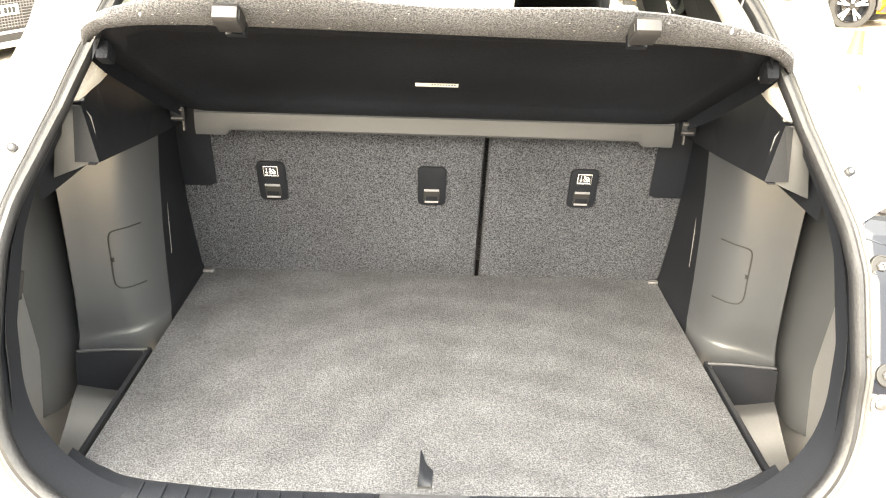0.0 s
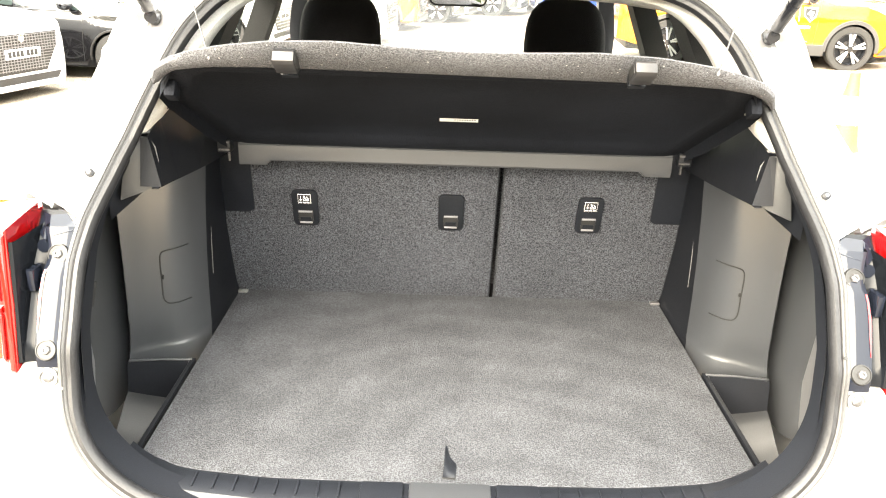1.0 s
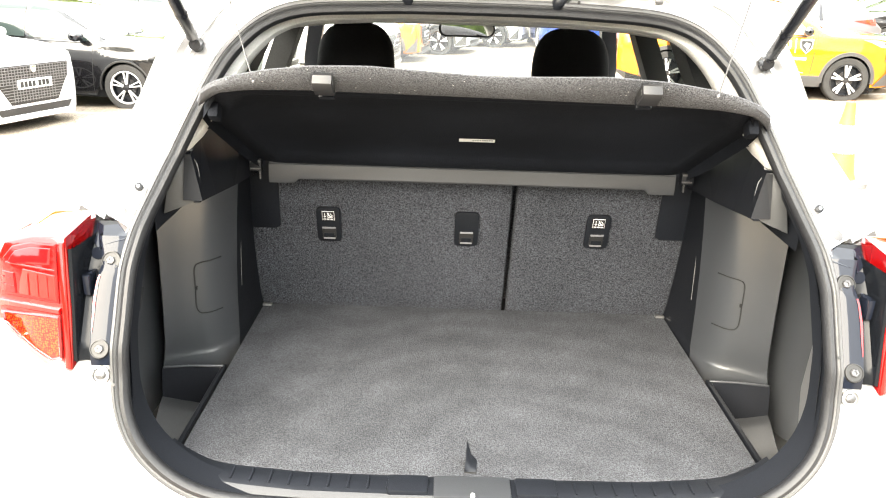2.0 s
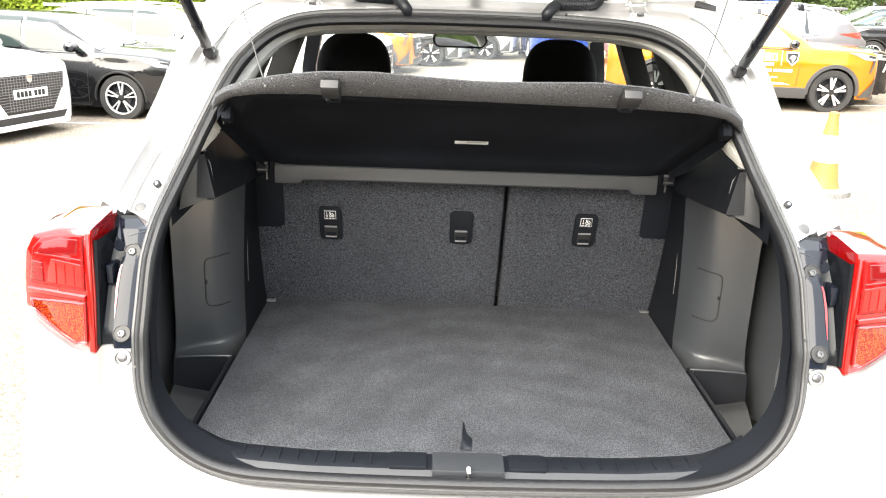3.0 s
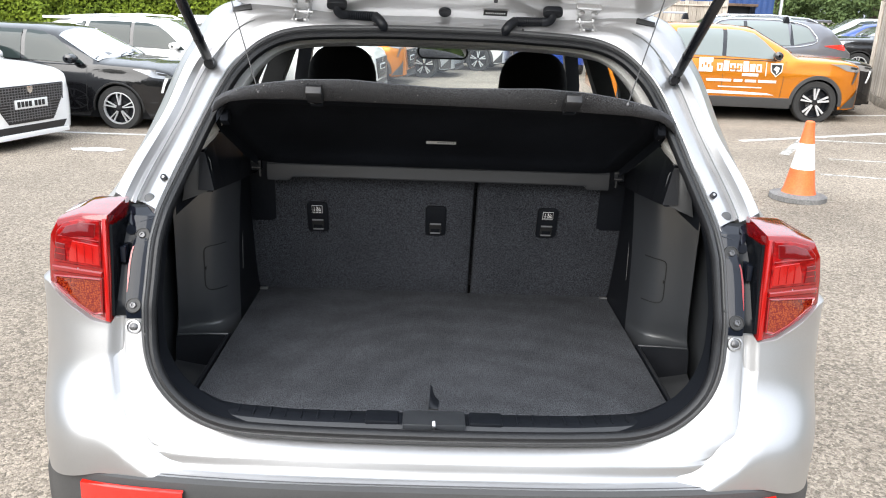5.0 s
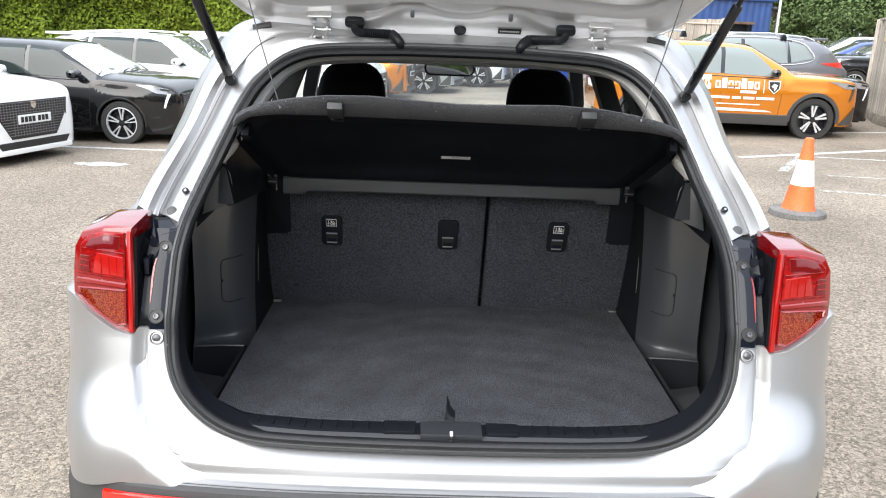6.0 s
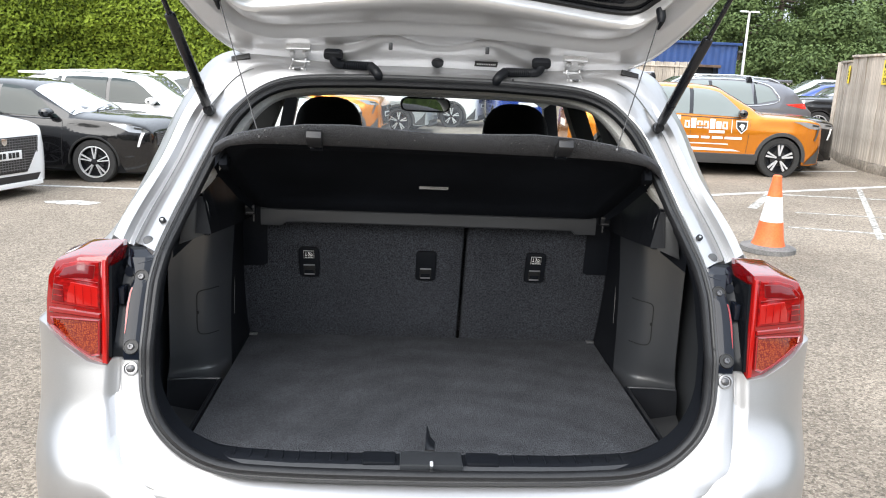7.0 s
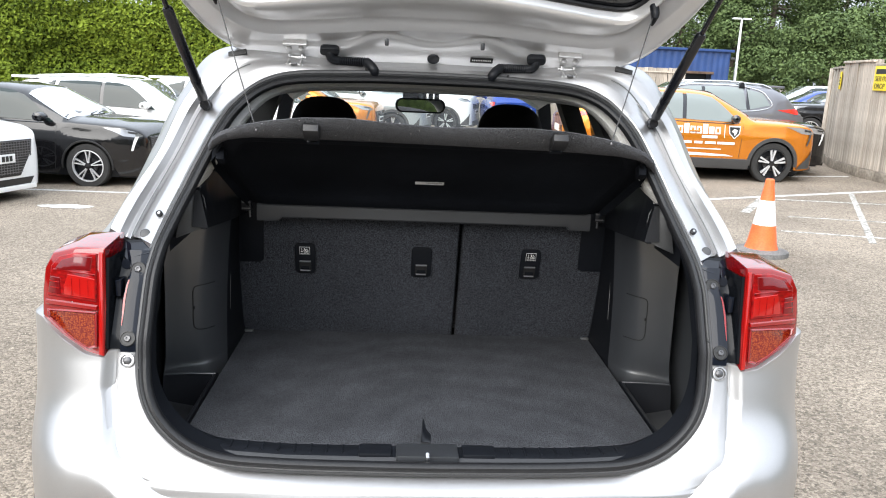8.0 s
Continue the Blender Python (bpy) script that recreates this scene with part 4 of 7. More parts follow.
# ---- boot: trims, sill ----
def boot_trim(car, s):
    # height, inner wall, outer edge and slope of the rear face, how far the corner is rounded
    levels = [(0.8, 0.537, 0.678, 0.311, 0.69, 0.86), (0.856, 0.537, 0.676, 0.311, 0.69, 0.86), (0.86, 0.538, 0.675, 0.3125, 0.705, 0.9), (0.868, 0.539, 0.674, 0.314, 0.72, 0.95), (0.88, 0.54, 0.673, 0.315, 0.725, 0.985), (0.905, 0.54, 0.671, 0.3155, 0.73, 1.0), (0.96, 0.54, 0.67, 0.317, 0.74, 1.0), (1.05, 0.538, 0.669, 0.318, 0.74, 1.0), (1.15, 0.532, 0.667, 0.314, 0.72, 1.0), (1.27, 0.522, 0.665, 0.306, 0.72, 1.0)]
    def section(z):
        zi = [l[0] for l in levels]
        xi, xo, yo, sl, rd = (lerp(z, zi, [l[k] for l in levels]) for k in (1, 2, 3, 4, 5))
        xf = xi + 0.082
        yf = yo + sl * (xo - xf)
        return [(xi - 0.004, 0.70), (xi - 0.001, yf + 0.135 * rd + 0.02), (xi + 0.003, yf + 0.098 * rd + 0.01), (xi + 0.011, yf + 0.068 * rd + 0.006), (xi + 0.024, yf + 0.041 * rd + 0.003), (xi + 0.041, yf + 0.020 * rd + 0.001), (xi + 0.060, yf + 0.0075 * rd), (xf, yf), ((xf + xo) / 2, (yf + yo) / 2), (xo - 0.006, yo + sl * 0.006), (xo - 0.001, yo + 0.001), (xo + 0.003, yo + 0.006), (xo + 0.008, yo + 0.05)]
    rows = []
    for z in sorted({l[0] for l in levels} | {0.860, 0.872, 0.895, 0.93, 1.0, 1.1, 1.2}):
        rows.append([(s * x, y, z) for x, y in section(z)])
    arch = part("arch_trim", grid([r[2:] for r in rows]), TRIM, car, "grained dark grey wheel-arch trim")
    # same plastic as the arch face, blackened where shade falls
    part("arch_side", grid([r[:3] for r in rows]), SIDEBLACK, arch, "side of the arch trim, blackened as in shade")
    # outer wall of the load bay: a groove beside the arch, a broad hollow facing the opening, then back to the seal
    rows = []
    for z in np.linspace(0.74, 1.28, 14):
        xr = lerp(z, [0.74, 0.80, 0.85, 0.90, 1.0, 1.13, 1.28, 1.34], [0.50, 0.53, 0.55, 0.568, 0.59, 0.598, 0.59, 0.572])
        y0, y1 = tail_y(max(z, 0.8)) + 0.04, tail_y(z) + 0.09
        k = lerp(z, [0.74, 0.86, 1.15, 1.28], [-0.030, 0.0, 0.0, -0.03])
        line = curve([(0.672, 0.325, 0), (0.675, 0.39, 0), (0.681, 0.425, 0), (0.690, 0.415, 0), (0.700, 0.36, 0), (0.714 + 0.4 * k, 0.305, 0), (0.738 + k, 0.265, 0), (0.760 + k, 0.230, 0), (0.768 + k, 0.18, 0), (0.752 + k, 0.120, 0), (0.70 + k, 0.086, 0)], 3)
        rows.append([(s * p.x, max(p.y, y1), z) for p in line] + [(s * (xr + 0.030), y0 + 0.030, z), (s * (xr + 0.004), y0 + 0.01, z), (s * (xr - 0.004), y0 - 0.01, z)])
    part("bay_wall", grid(rows), BAYTRIM, car, "grained dark grey wall of the load bay")
    # side bin beside the floor: divider, dark back wall, sloping shiny floor
    bx = bmesh.new()
    grid([[(s * x, y, z) for x, z in ((0.536, 0.76), (0.536, 0.8535), (0.5375, 0.8550), (0.5445, 0.8550), (0.546, 0.8535), (0.546, 0.76))] for y in (0.312, 0.20, 0.08, -0.045)], bm=bx)
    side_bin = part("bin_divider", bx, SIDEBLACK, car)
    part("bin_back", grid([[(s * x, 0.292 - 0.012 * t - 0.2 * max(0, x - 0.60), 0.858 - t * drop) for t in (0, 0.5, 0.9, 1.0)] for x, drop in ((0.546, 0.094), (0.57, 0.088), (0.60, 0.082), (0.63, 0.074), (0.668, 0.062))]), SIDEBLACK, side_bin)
    rows = []
    for y, fall in ((0.281, 0.0), (0.272, 0.003), (0.255, 0.012), (0.22, 0.036), (0.16, 0.070), (0.08, 0.10), (-0.06, 0.12)):
        rows.append([(s * x, y - 0.2 * max(0, x - 0.60), 0.858 - drop - fall) for x, drop in ((0.546, 0.094), (0.57, 0.088), (0.60, 0.082), (0.63, 0.074), (0.668, 0.062))])
    part("bin_floor", grid(rows), BINGREY, side_bin)
    part("bin_lip", tube([(s * 0.541, 0.302, 0.857), (s * 0.60, 0.296, 0.858), (s * 0.668, 0.286, 0.858)], 0.0025, 8), TRIM, side_bin)
    part("divider_stop", boxed(-0.008, 0.008, -0.010, 0.010, -0.006, 0.006, 0.002, pose(s * 0.543, -0.032, 0.853)), BLACK, side_bin)
    # access hatch: a fine gap round a flush lid
    def hatch_point(x, z, h):
        sec = section(z)
        xs, ys = [p[0] for p in sec[1:11]], [p[1] for p in sec[1:11]]
        y0, y1 = lerp(x - 0.002, xs, ys), lerp(x + 0.002, xs, ys)
        n = Vector((y1 - y0, -0.004, 0)).normalized()
        return (s * (x + n.x * h), lerp(x, xs, ys) + n.y * h, z)
    edge = curve([Vector((x, z, 0)) for x, z in ((0.560, 1.079), (0.578, 1.078), (0.597, 1.076), (0.605, 1.070), (0.608, 1.055), (0.608, 1.015), (0.608, 0.975), (0.604, 0.962), (0.595, 0.956), (0.578, 0.955), (0.563, 0.955))], 5)
    part("hatch_gap", tube([hatch_point(p.x, p.y, 0.0008) for p in edge], 0.0015, 6), INK, arch, "fine shut line of the access hatch")
    part("hatch_slot", boxed(-0.003, 0.003, -0.002, 0.002, -0.004, 0.004, 0, Matrix.Translation(hatch_point(0.606, 1.018, 0.001))), INK, arch)
    part("hatch_crease", tube([(s * 0.5405, 0.49, 0.975), (s * 0.5375, 0.49, 1.09)], 0.0013, 6), STEEL, arch)
    # parcel-shelf support: ledge, pocket and pillar foot
    ledge = grid([[(s * x, y, z) for x, y, z in ((0.557, 0.174, 1.272), (0.553, 0.188, 1.356))], [(s * x, y, z) for x, y, z in ((0.522, 0.180, 1.270), (0.542, 0.192, 1.357))], [(s * x, y, z) for x, y, z in ((0.519, 0.26, 1.262), (0.542, 0.26, 1.378))], [(s * x, y, z) for x, y, z in ((0.509, 0.36, 1.255), (0.534, 0.36, 1.390))], [(s * x, y, z) for x, y, z in ((0.500, 0.48, 1.248), (0.515, 0.48, 1.365))], [(s * x, y, z) for x, y, z in ((0.500, 0.56, 1.240), (0.510, 0.56, 1.33))]])
    grid([[(s * 0.542, 0.192, 1.357), (s * 0.60, 0.199, 1.360)], [(s * 0.542, 0.26, 1.378), (s * 0.61, 0.26, 1.380)], [(s * 0.534, 0.36, 1.390), (s * 0.62, 0.36, 1.390)], [(s * 0.515, 0.48, 1.365), (s * 0.62, 0.48, 1.37)]], bm=ledge)
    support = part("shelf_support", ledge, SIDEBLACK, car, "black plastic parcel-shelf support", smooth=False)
    part("support_foot", boxed(-0.006, 0.006, -0.003, 0.012, -0.0015, 0.0015, 0.001, pose(s * 0.531, 0.176, 1.269)), SIDEBLACK, support)
    part("pillar_foot", grid([[(s * x, y, z) for x, y, z in r] for r in (((0.600, 0.215, 1.236), (0.597, 0.180, 1.243), (0.560, 0.180, 1.258), (0.528, 0.196, 1.270)), ((0.592, 0.205, 1.290), (0.587, 0.178, 1.290), (0.560, 0.184, 1.303), (0.530, 0.201, 1.312)), ((0.582, 0.205, 1.325), (0.577, 0.180, 1.325), (0.558, 0.188, 1.333), (0.534, 0.205, 1.336)), ((0.572, 0.21, 1.345), (0.567, 0.190, 1.346), (0.555, 0.194, 1.350), (0.541, 0.199, 1.352)), ((0.566, 0.225, 1.38), (0.557, 0.204, 1.376), (0.551, 0.206, 1.372), (0.543, 0.209, 1.366)))]), BAYTRIM, car, "grained grey foot of the pillar trim")
    ring = [p for p in curve([(x, tail_y(z), z) for x, z in OPENING], 8) if p.z > 1.365]
    rows = []
    for i, p in enumerate(ring):
        d = ring[min(i + 1, len(ring) - 1)] - ring[max(i - 1, 0)]
        n = Vector((d.z, 0, -d.x)).normalized()
        if n.dot(Vector((0, 0, 1.2)) - Vector((p.x, 0, p.z))) < 0:
            n = -n
        f = lerp(i / (len(ring) - 1), [0, 0.12, 0.5, 0.7, 1], [0.6, 1, 1, 0.95, 0.92])
        rows.append([(s * q.x, q.y, q.z) for q in (p + n * 0.020 + Vector((0, 0.018, 0)), p + n * 0.044 * f + Vector((0, 0.022, 0)), p + n * 0.050 * f + Vector((0, 0.034, 0)), p + n * 0.046 * f + Vector((0, 0.10, 0)), p + n * 0.020 + Vector((0, 0.20, 0)))])
    part("pillar_trim", grid(rows), LINER, car, "pale pillar trim")
    part("door_glass", grid([[(s * (0.735 - 0.22 * (z - 1.08)), y, z) for z in (1.08, 1.25, 1.42, 1.58)] for y in (0.46, 0.8, 1.34)]), TINTED, car, "tinted rear side window").visible_shadow = False
    part("door_glass", grid([[(s * (0.740 - 0.24 * (z - 1.08)), y, z) for z in (1.08, 1.25, 1.42, 1.58)] for y in (1.40, 1.75, 2.12)]), CLEAR, car, "clear front side window").visible_shadow = False
    part("quarter_wall", grid([[(s * 0.600, 0.14, z), (s * 0.605, 0.3, z), (s * 0.62, 0.72, z)] for z in (1.22, 1.30, 1.345)]), BLACK, car)
    part("bay_catch", boxed(-0.004, 0.010, -0.008, 0.008, -0.022, 0.022, 0.003, pose(s * 0.606, 0.030, 1.13, -20, 0, 20 * s)), INK, car)


def sill(car):
    rows = []
    xs = np.linspace(-0.54, 0.54, 41)
    for x in xs:
        k = abs(x)
        y0 = lerp(k, [0, 0.3, 0.45, 0.53, 0.56], [-0.085, -0.080, -0.062, -0.025, 0.0])
        zc = lerp(k, [0, 0.40, 0.47, 0.53, 0.56], [0.0, 0.0, 0.004, 0.018, 0.03])
        rows.append([(x, y0 + 0.02, 0.845), (x, y0 - 0.004, 0.857 + zc), (x, y0 - 0.04, 0.858 + zc), (x, y0 - 0.05, 0.855 + zc), (x, y0 - 0.065 + 0.5 * zc, 0.846 + zc), (x, y0 - 0.075 + 0.5 * zc, 0.832 + zc), (x, tail_y(0.83) + 0.03 + 0.5 * zc, 0.80 + zc)])
    plate = part("sill_trim", grid([r[:4] for r in rows]), BLACK, car, "black plastic loading sill with ribs")
    part("sill_slope", grid([r[3:] for r in rows]), SILLGREY, plate, "smooth slope of the sill, lightened as if lit")
    for s in (-1, 1):
        for k in range(9):
            x = s * (0.145 + 0.034 * k)
            y0 = lerp(abs(x), [0, 0.3, 0.45], [-0.085, -0.080, -0.062])
            part("rib", boxed(x - 0.002, x + 0.002, y0 - 0.042, y0 - 0.006, 0.855, 0.8605, 0.001), BLACK, plate)
        part("sill_step", boxed(s * 0.11 - 0.035, s * 0.11 + 0.035, -0.134, -0.086, 0.848, 0.8625, 0.004), BLACK, plate)
    cup = bmesh.new()
    box(cup, -0.066, 0.066, -0.150, -0.090, 0.836, 0.866, 0.004)
    catch = part("striker_cover", cup, TRIM, car, "grey plastic striker cover")
    part("striker", tube([(0, -0.152, 0.838), (0, -0.158, 0.845), (0, -0.158, 0.868), (0, -0.150, 0.872)], 0.0045, 8), CHROME, catch, "bright steel striker loop")


for side in (-1, 1):
    boot_trim(CAR, side)
sill(CAR)


# ---- loose and folding things in the boot ----
def boot_floor():
    floor = thing("boot_floor", (0, 0.3, 0.83), "charcoal carpeted boot floor panel with brushed nap", "boot floor")
    xs = np.linspace(-0.531, 0.531, 33)
    def front(x):
        return lerp(abs(x), [0, 0.3, 0.42, 0.48, 0.531], [-0.084, -0.076, -0.062, -0.046, -0.018])
    rows = []
    for x in xs:
        rows.append([(x, front(x) + 0.002, 0.835), (x, front(x), 0.845), (x, front(x) + 0.006, 0.851)] + [(x, front(x) + (0.672 - front(x)) * t, 0.852) for t in np.linspace(0.02, 1, 12)])
    part("carpet", grid(rows), CARPET, floor)
    part("pull_recess", boxed(-0.012, 0.010, -0.064, -0.044, 0.8505, 0.8528, 0.001), INK, floor)
    bm = grid([[(x + 0.004 * t, -0.060 + 0.034 * t * t, 0.853 + 0.043 * t * w) for x, w in ((-0.012, 1.0), (-0.009, 0.85), (-0.003, 0.35), (0.008, 0.05))] for t in np.linspace(0, 1, 6)])
    part("pull_tab", bm, BLACK, floor, "black plastic pull tab standing up")
    for s in (-1, 1):
        part("anchor_clip", boxed(s * 0.520 - 0.012, s * 0.520 + 0.012, 0.648, 0.662, 0.853, 0.859, 0.002), STEEL, floor)


def seat_y(z):
    return 0.672 - 0.325 * (z - 0.85)


def latch(back, x, z0, labelled):
    """The release plate of the seat: z0 is its upper edge."""
    slope = math.degrees(math.atan(0.325))
    m = Matrix.Translation((x, seat_y(z0 - 0.042) - 0.001, z0 - 0.042)) @ pose(0, 0, 0, slope)
    def outline(w, h, r):
        return [(px, pz) for px, pz in rounded(w, h, r)]
    bm = prism(outline(0.060, 0.100, 0.012), 1, -0.005, 0.004, 0.002)
    bmesh.ops.transform(bm, matrix=m, verts=bm.verts)
    plate = part("latch_plate", bm, BLACK, back, "black plastic release plate")
    for name, w, h, cz, y0, y1, mat in (("finger_recess", 0.034, 0.030, -0.024, -0.0062, -0.004, INK), ("latch_bar", 0.032, 0.0034, -0.008, -0.0095, -0.005, PALEPLASTIC), ("latch_bar", 0.029, 0.0034, -0.039, -0.0095, -0.005, PALEPLASTIC), ("finger_tab", 0.026, 0.012, -0.030, -0.0075, -0.006, BLACK)):
        bm = boxed(-w / 2, w / 2, y0, y1, cz - h / 2, cz + h / 2, 0.0006)
        bmesh.ops.transform(bm, matrix=m, verts=bm.verts)
        part(name, bm, mat, plate)
    if labelled:
        bm = boxed(-0.015, 0.015, -0.0062, -0.0045, 0.014, 0.040, 0.001)
        bmesh.ops.transform(bm, matrix=m, verts=bm.verts)
        part("pictogram", bm, WHITE, plate, "white child-seat anchor pictogram")
        for x0, x1, c0, c1 in ((-0.0140, 0.0140, 0.0150, 0.0390),):
            bm = boxed(x0, x1, -0.0068, -0.006, c0, c1)
            bmesh.ops.transform(bm, matrix=m, verts=bm.verts)
            part("pictogram_field", bm, INK, plate)
        # anchor, seat and lettering bars as plain white shapes
        bm = bmesh.new()
        for q in ([(-0.011, 0.0255), (-0.008, 0.0225), (-0.005, 0.0255), (-0.006, 0.0262), (-0.008, 0.0243), (-0.010, 0.0262)], [(-0.0086, 0.025), (-0.0074, 0.025), (-0.0074, 0.036), (-0.0086, 0.036)], [(-0.002, 0.036), (0.001, 0.0365), (0.0035, 0.029), (0.011, 0.0245), (0.0105, 0.0225), (0.001, 0.0275), (-0.001, 0.031)], [(0.004, 0.034), (0.006, 0.0345), (0.0115, 0.0275), (0.0105, 0.0265)], [(-0.003, 0.029), (-0.0015, 0.0225), (0.008, 0.0222), (0.008, 0.0234), (-0.0005, 0.024), (-0.002, 0.029)]):
            prism(q, 1, -0.0074, -0.0066, 0, bm)
        bmesh.ops.transform(bm, matrix=m, verts=bm.verts)
        part("pictogram_shape", bm, WHITE, plate)
        for k in range(3):
            bm = boxed(-0.012 + 0.0085 * k, -0.0055 + 0.0085 * k, -0.0074, -0.0066, 0.0168, 0.0190)
            bmesh.ops.transform(bm, matrix=m, verts=bm.verts)
            part("lettering_bar", bm, WHITE, plate)


def rear_seat():
    seat = thing("rear_seat", (0, 0.75, 0.45), "folding rear seat back covered in charcoal carpet", "seat")
    for x0, x1, marks in ((-0.56, 0.104, ((-0.343, 1.148, True), (-0.004, 1.146, False))), (0.112, 0.56, ((0.318, 1.150, True),))):
        rows = []
        for x in (x0, x0 + 0.004, x0 + 0.02, *np.linspace(x0 + 0.06, x1 - 0.06, 10), x1 - 0.02, x1 - 0.004, x1):
            e = min(x - x0, x1 - x)
            d = lerp(e, [0, 0.004, 0.02, 0.06], [0.02, 0.006, 0.001, 0])
            rows.append([(x, seat_y(z) + d + (0.01 if z < 0.845 else 0), z) for z in (0.83, 0.86, 0.95, 1.05, 1.15, 1.25, 1.30)] + [(x, seat_y(1.31) + 0.03, 1.31), (x, seat_y(1.31) + 0.10, 1.30), (x, seat_y(0.83) + 0.13, 0.83)])
        back = part("backrest", grid(rows), SEAT_CARPET, seat)
        for x, z, on in marks:
            latch(back, x, z, on)
    for s in (-1, 1):
        # black plate laid on the seat where a shaded recess lies
        bm = prism([(s * x, z) for x, z in ((0.452, 1.30), (0.462, 1.095), (0.475, 1.088), (0.56, 1.088), (0.56, 1.30))], 1, 0.0, 0.05, 0.004)
        for v in bm.verts:
            v.co.y += seat_y(v.co.z) - 0.003
        part("recess_plate", bm, BLACK, seat, "black plate standing for a dark seat-corner recess")


def parcel_shelf():
    shelf = thing("parcel_shelf", (0, 0.48, 1.27), "black parcel shelf raised on two cords", "parcel shelf")
    def on(x, v, h=0.0):
        """v: metres from the hinge along the raised shelf; h: metres below its underside."""
        return (x, 0.480 - 0.863 * v - 0.505 * h, 1.280 + 0.505 * v - 0.863 * h)
    def half(v):
        return lerp(v, [0, 0.1, 0.3, 0.33, 0.36, 0.42], [0.478, 0.492, 0.518, 0.512, 0.496, 0.44])
    rows = []
    for v in (0.0, 0.03, 0.05, 0.06, 0.12, 0.2, 0.3, 0.37, 0.38, 0.40, 0.418):
        inset = lerp(v, [0.03, 0.06, 0.37, 0.395], [0, 1, 1, 0])
        w = half(v)
        rows.append([on(w * f, v, -0.012 * inset * lerp(abs(f), [0.88, 0.91], [1, 0]) - lerp(abs(f), [0.93, 1.0], [0, 0.005])) for f in (-1, -0.96, -0.92, -0.905, -0.88, -0.6, -0.3, 0, 0.3, 0.6, 0.88, 0.905, 0.92, 0.96, 1)])
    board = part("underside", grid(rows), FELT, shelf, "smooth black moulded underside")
    for s in (-1, 1):
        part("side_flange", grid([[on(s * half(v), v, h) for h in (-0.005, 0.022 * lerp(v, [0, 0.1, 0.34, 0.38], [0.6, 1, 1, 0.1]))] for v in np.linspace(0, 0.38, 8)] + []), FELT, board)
    # carpeted rear lip, dipping in the middle, drooping at the ends
    rows = []
    for x in np.linspace(-0.514, 0.535, 61):
        k = abs(x) * (1.041 if x < 0 else 1)
        twist = -0.012 * x / 0.4
        low = twist + lerp(k, [0, 0.3, 0.42, 0.48, 0.51, 0.535], [0.418, 0.417, 0.410, 0.394, 0.366, 0.330])
        up = twist + lerp(k, [0, 0.10, 0.20, 0.30, 0.38, 0.44, 0.49, 0.52, 0.535], [0.500, 0.508, 0.519, 0.510, 0.487, 0.460, 0.426, 0.388, 0.350])
        w = up - low
        rows.append([on(x, low - 0.012, -0.004), on(x, low, 0.001), on(x, low + 0.16 * w, 0.006), on(x, low + 0.55 * w, 0.008), on(x, low + 0.88 * w, 0.005), on(x, up, -0.001), on(x, up - 0.006, -0.006), on(x, up - 0.045, -0.020), on(x, low - 0.03, -0.024)])
    part("carpet_lip", grid(rows), SHELF_CARPET, board, "speckled grey carpeted rear edge")
    part("top_face", grid([[on(0.88 * half(v) * f, v, -0.03) for f in np.linspace(-1, 1, 9)] for v in (0.0, 0.2, 0.38)]), SHELF_CARPET, board)
    # clips that catch the tailgate
    for s in (-1, 1):
        x = 0.267 * s
        cl = bmesh.new()
        prism([(-0.012, 0.010), (0.028, 0.010), (0.034, 0.016), (0.034, 0.030), (0.028, 0.034), (-0.006, 0.034), (-0.012, 0.028)], 0, x - 0.016, x + 0.016, 0.002, cl)
        for v in cl.verts:
            v.co = Vector(on(v.co.x, 0.482 + v.co.y, v.co.z - 0.004))
        clip = part("tailgate_clip", cl, CLIPGREY, board, "grey plastic tailgate clip")
        bm = bmesh.new()
        prism([(-0.014, 0.006), (0.0, 0.006), (0.0, 0.030), (-0.010, 0.030)], 0, x - 0.013, x + 0.013, 0.001, bm)
        for v in bm.verts:
            v.co = Vector(on(v.co.x, 0.459 + v.co.y, v.co.z - 0.004))
        part("clip_foot", bm, BLACK, clip)
        bm = bmesh.new()
        prism([(-0.006, 0.014), (0.020, 0.014), (0.024, 0.018), (0.024, 0.028), (-0.006, 0.028)], 0, x - s * 0.0168, x - s * 0.0158, 0, bm)
        for v in bm.verts:
            v.co = Vector(on(v.co.x, 0.482 + v.co.y, v.co.z - 0.004))
        part("clip_hollow", bm, INK, clip)
        a, b = Vector(on(s * 0.388, 0.472, 0.007)), Vector((s * 0.508, 0.236, 1.812))
        cord = part("cord", tube([a, (a + b) / 2 + Vector((0, 0, -0.004)), b], 0.0014, 6), GREYSEAL, shelf, "thin grey cord to the tailgate")
        part("cord_knot", tube([a - Vector((0, 0, 0.003)), a, a + Vector((0, 0, 0.004))], [0.0015, 0.0028, 0.001], 8), PALEPLASTIC, cord)
        hinge = part("hinge_pin", boxed(s * 0.486 - 0.016, s * 0.486 + 0.012, 0.462, 0.486, 1.262, 1.290, 0.003), BLACK, board)
        part("pin_edge", boxed(s * 0.484 - 0.014, s * 0.484 + 0.008, 0.458, 0.464, 1.284, 1.288), DARKSTEEL, hinge)
        part("pin_edge", boxed(s * 0.484 - 0.014, s * 0.484 + 0.008, 0.458, 0.464, 1.268, 1.271), DARKSTEEL, hinge)
        part("pin_edge", boxed(s * 0.476 - 0.002, s * 0.476 + 0.001, 0.458, 0.464, 1.246, 1.264), DARKSTEEL, hinge)
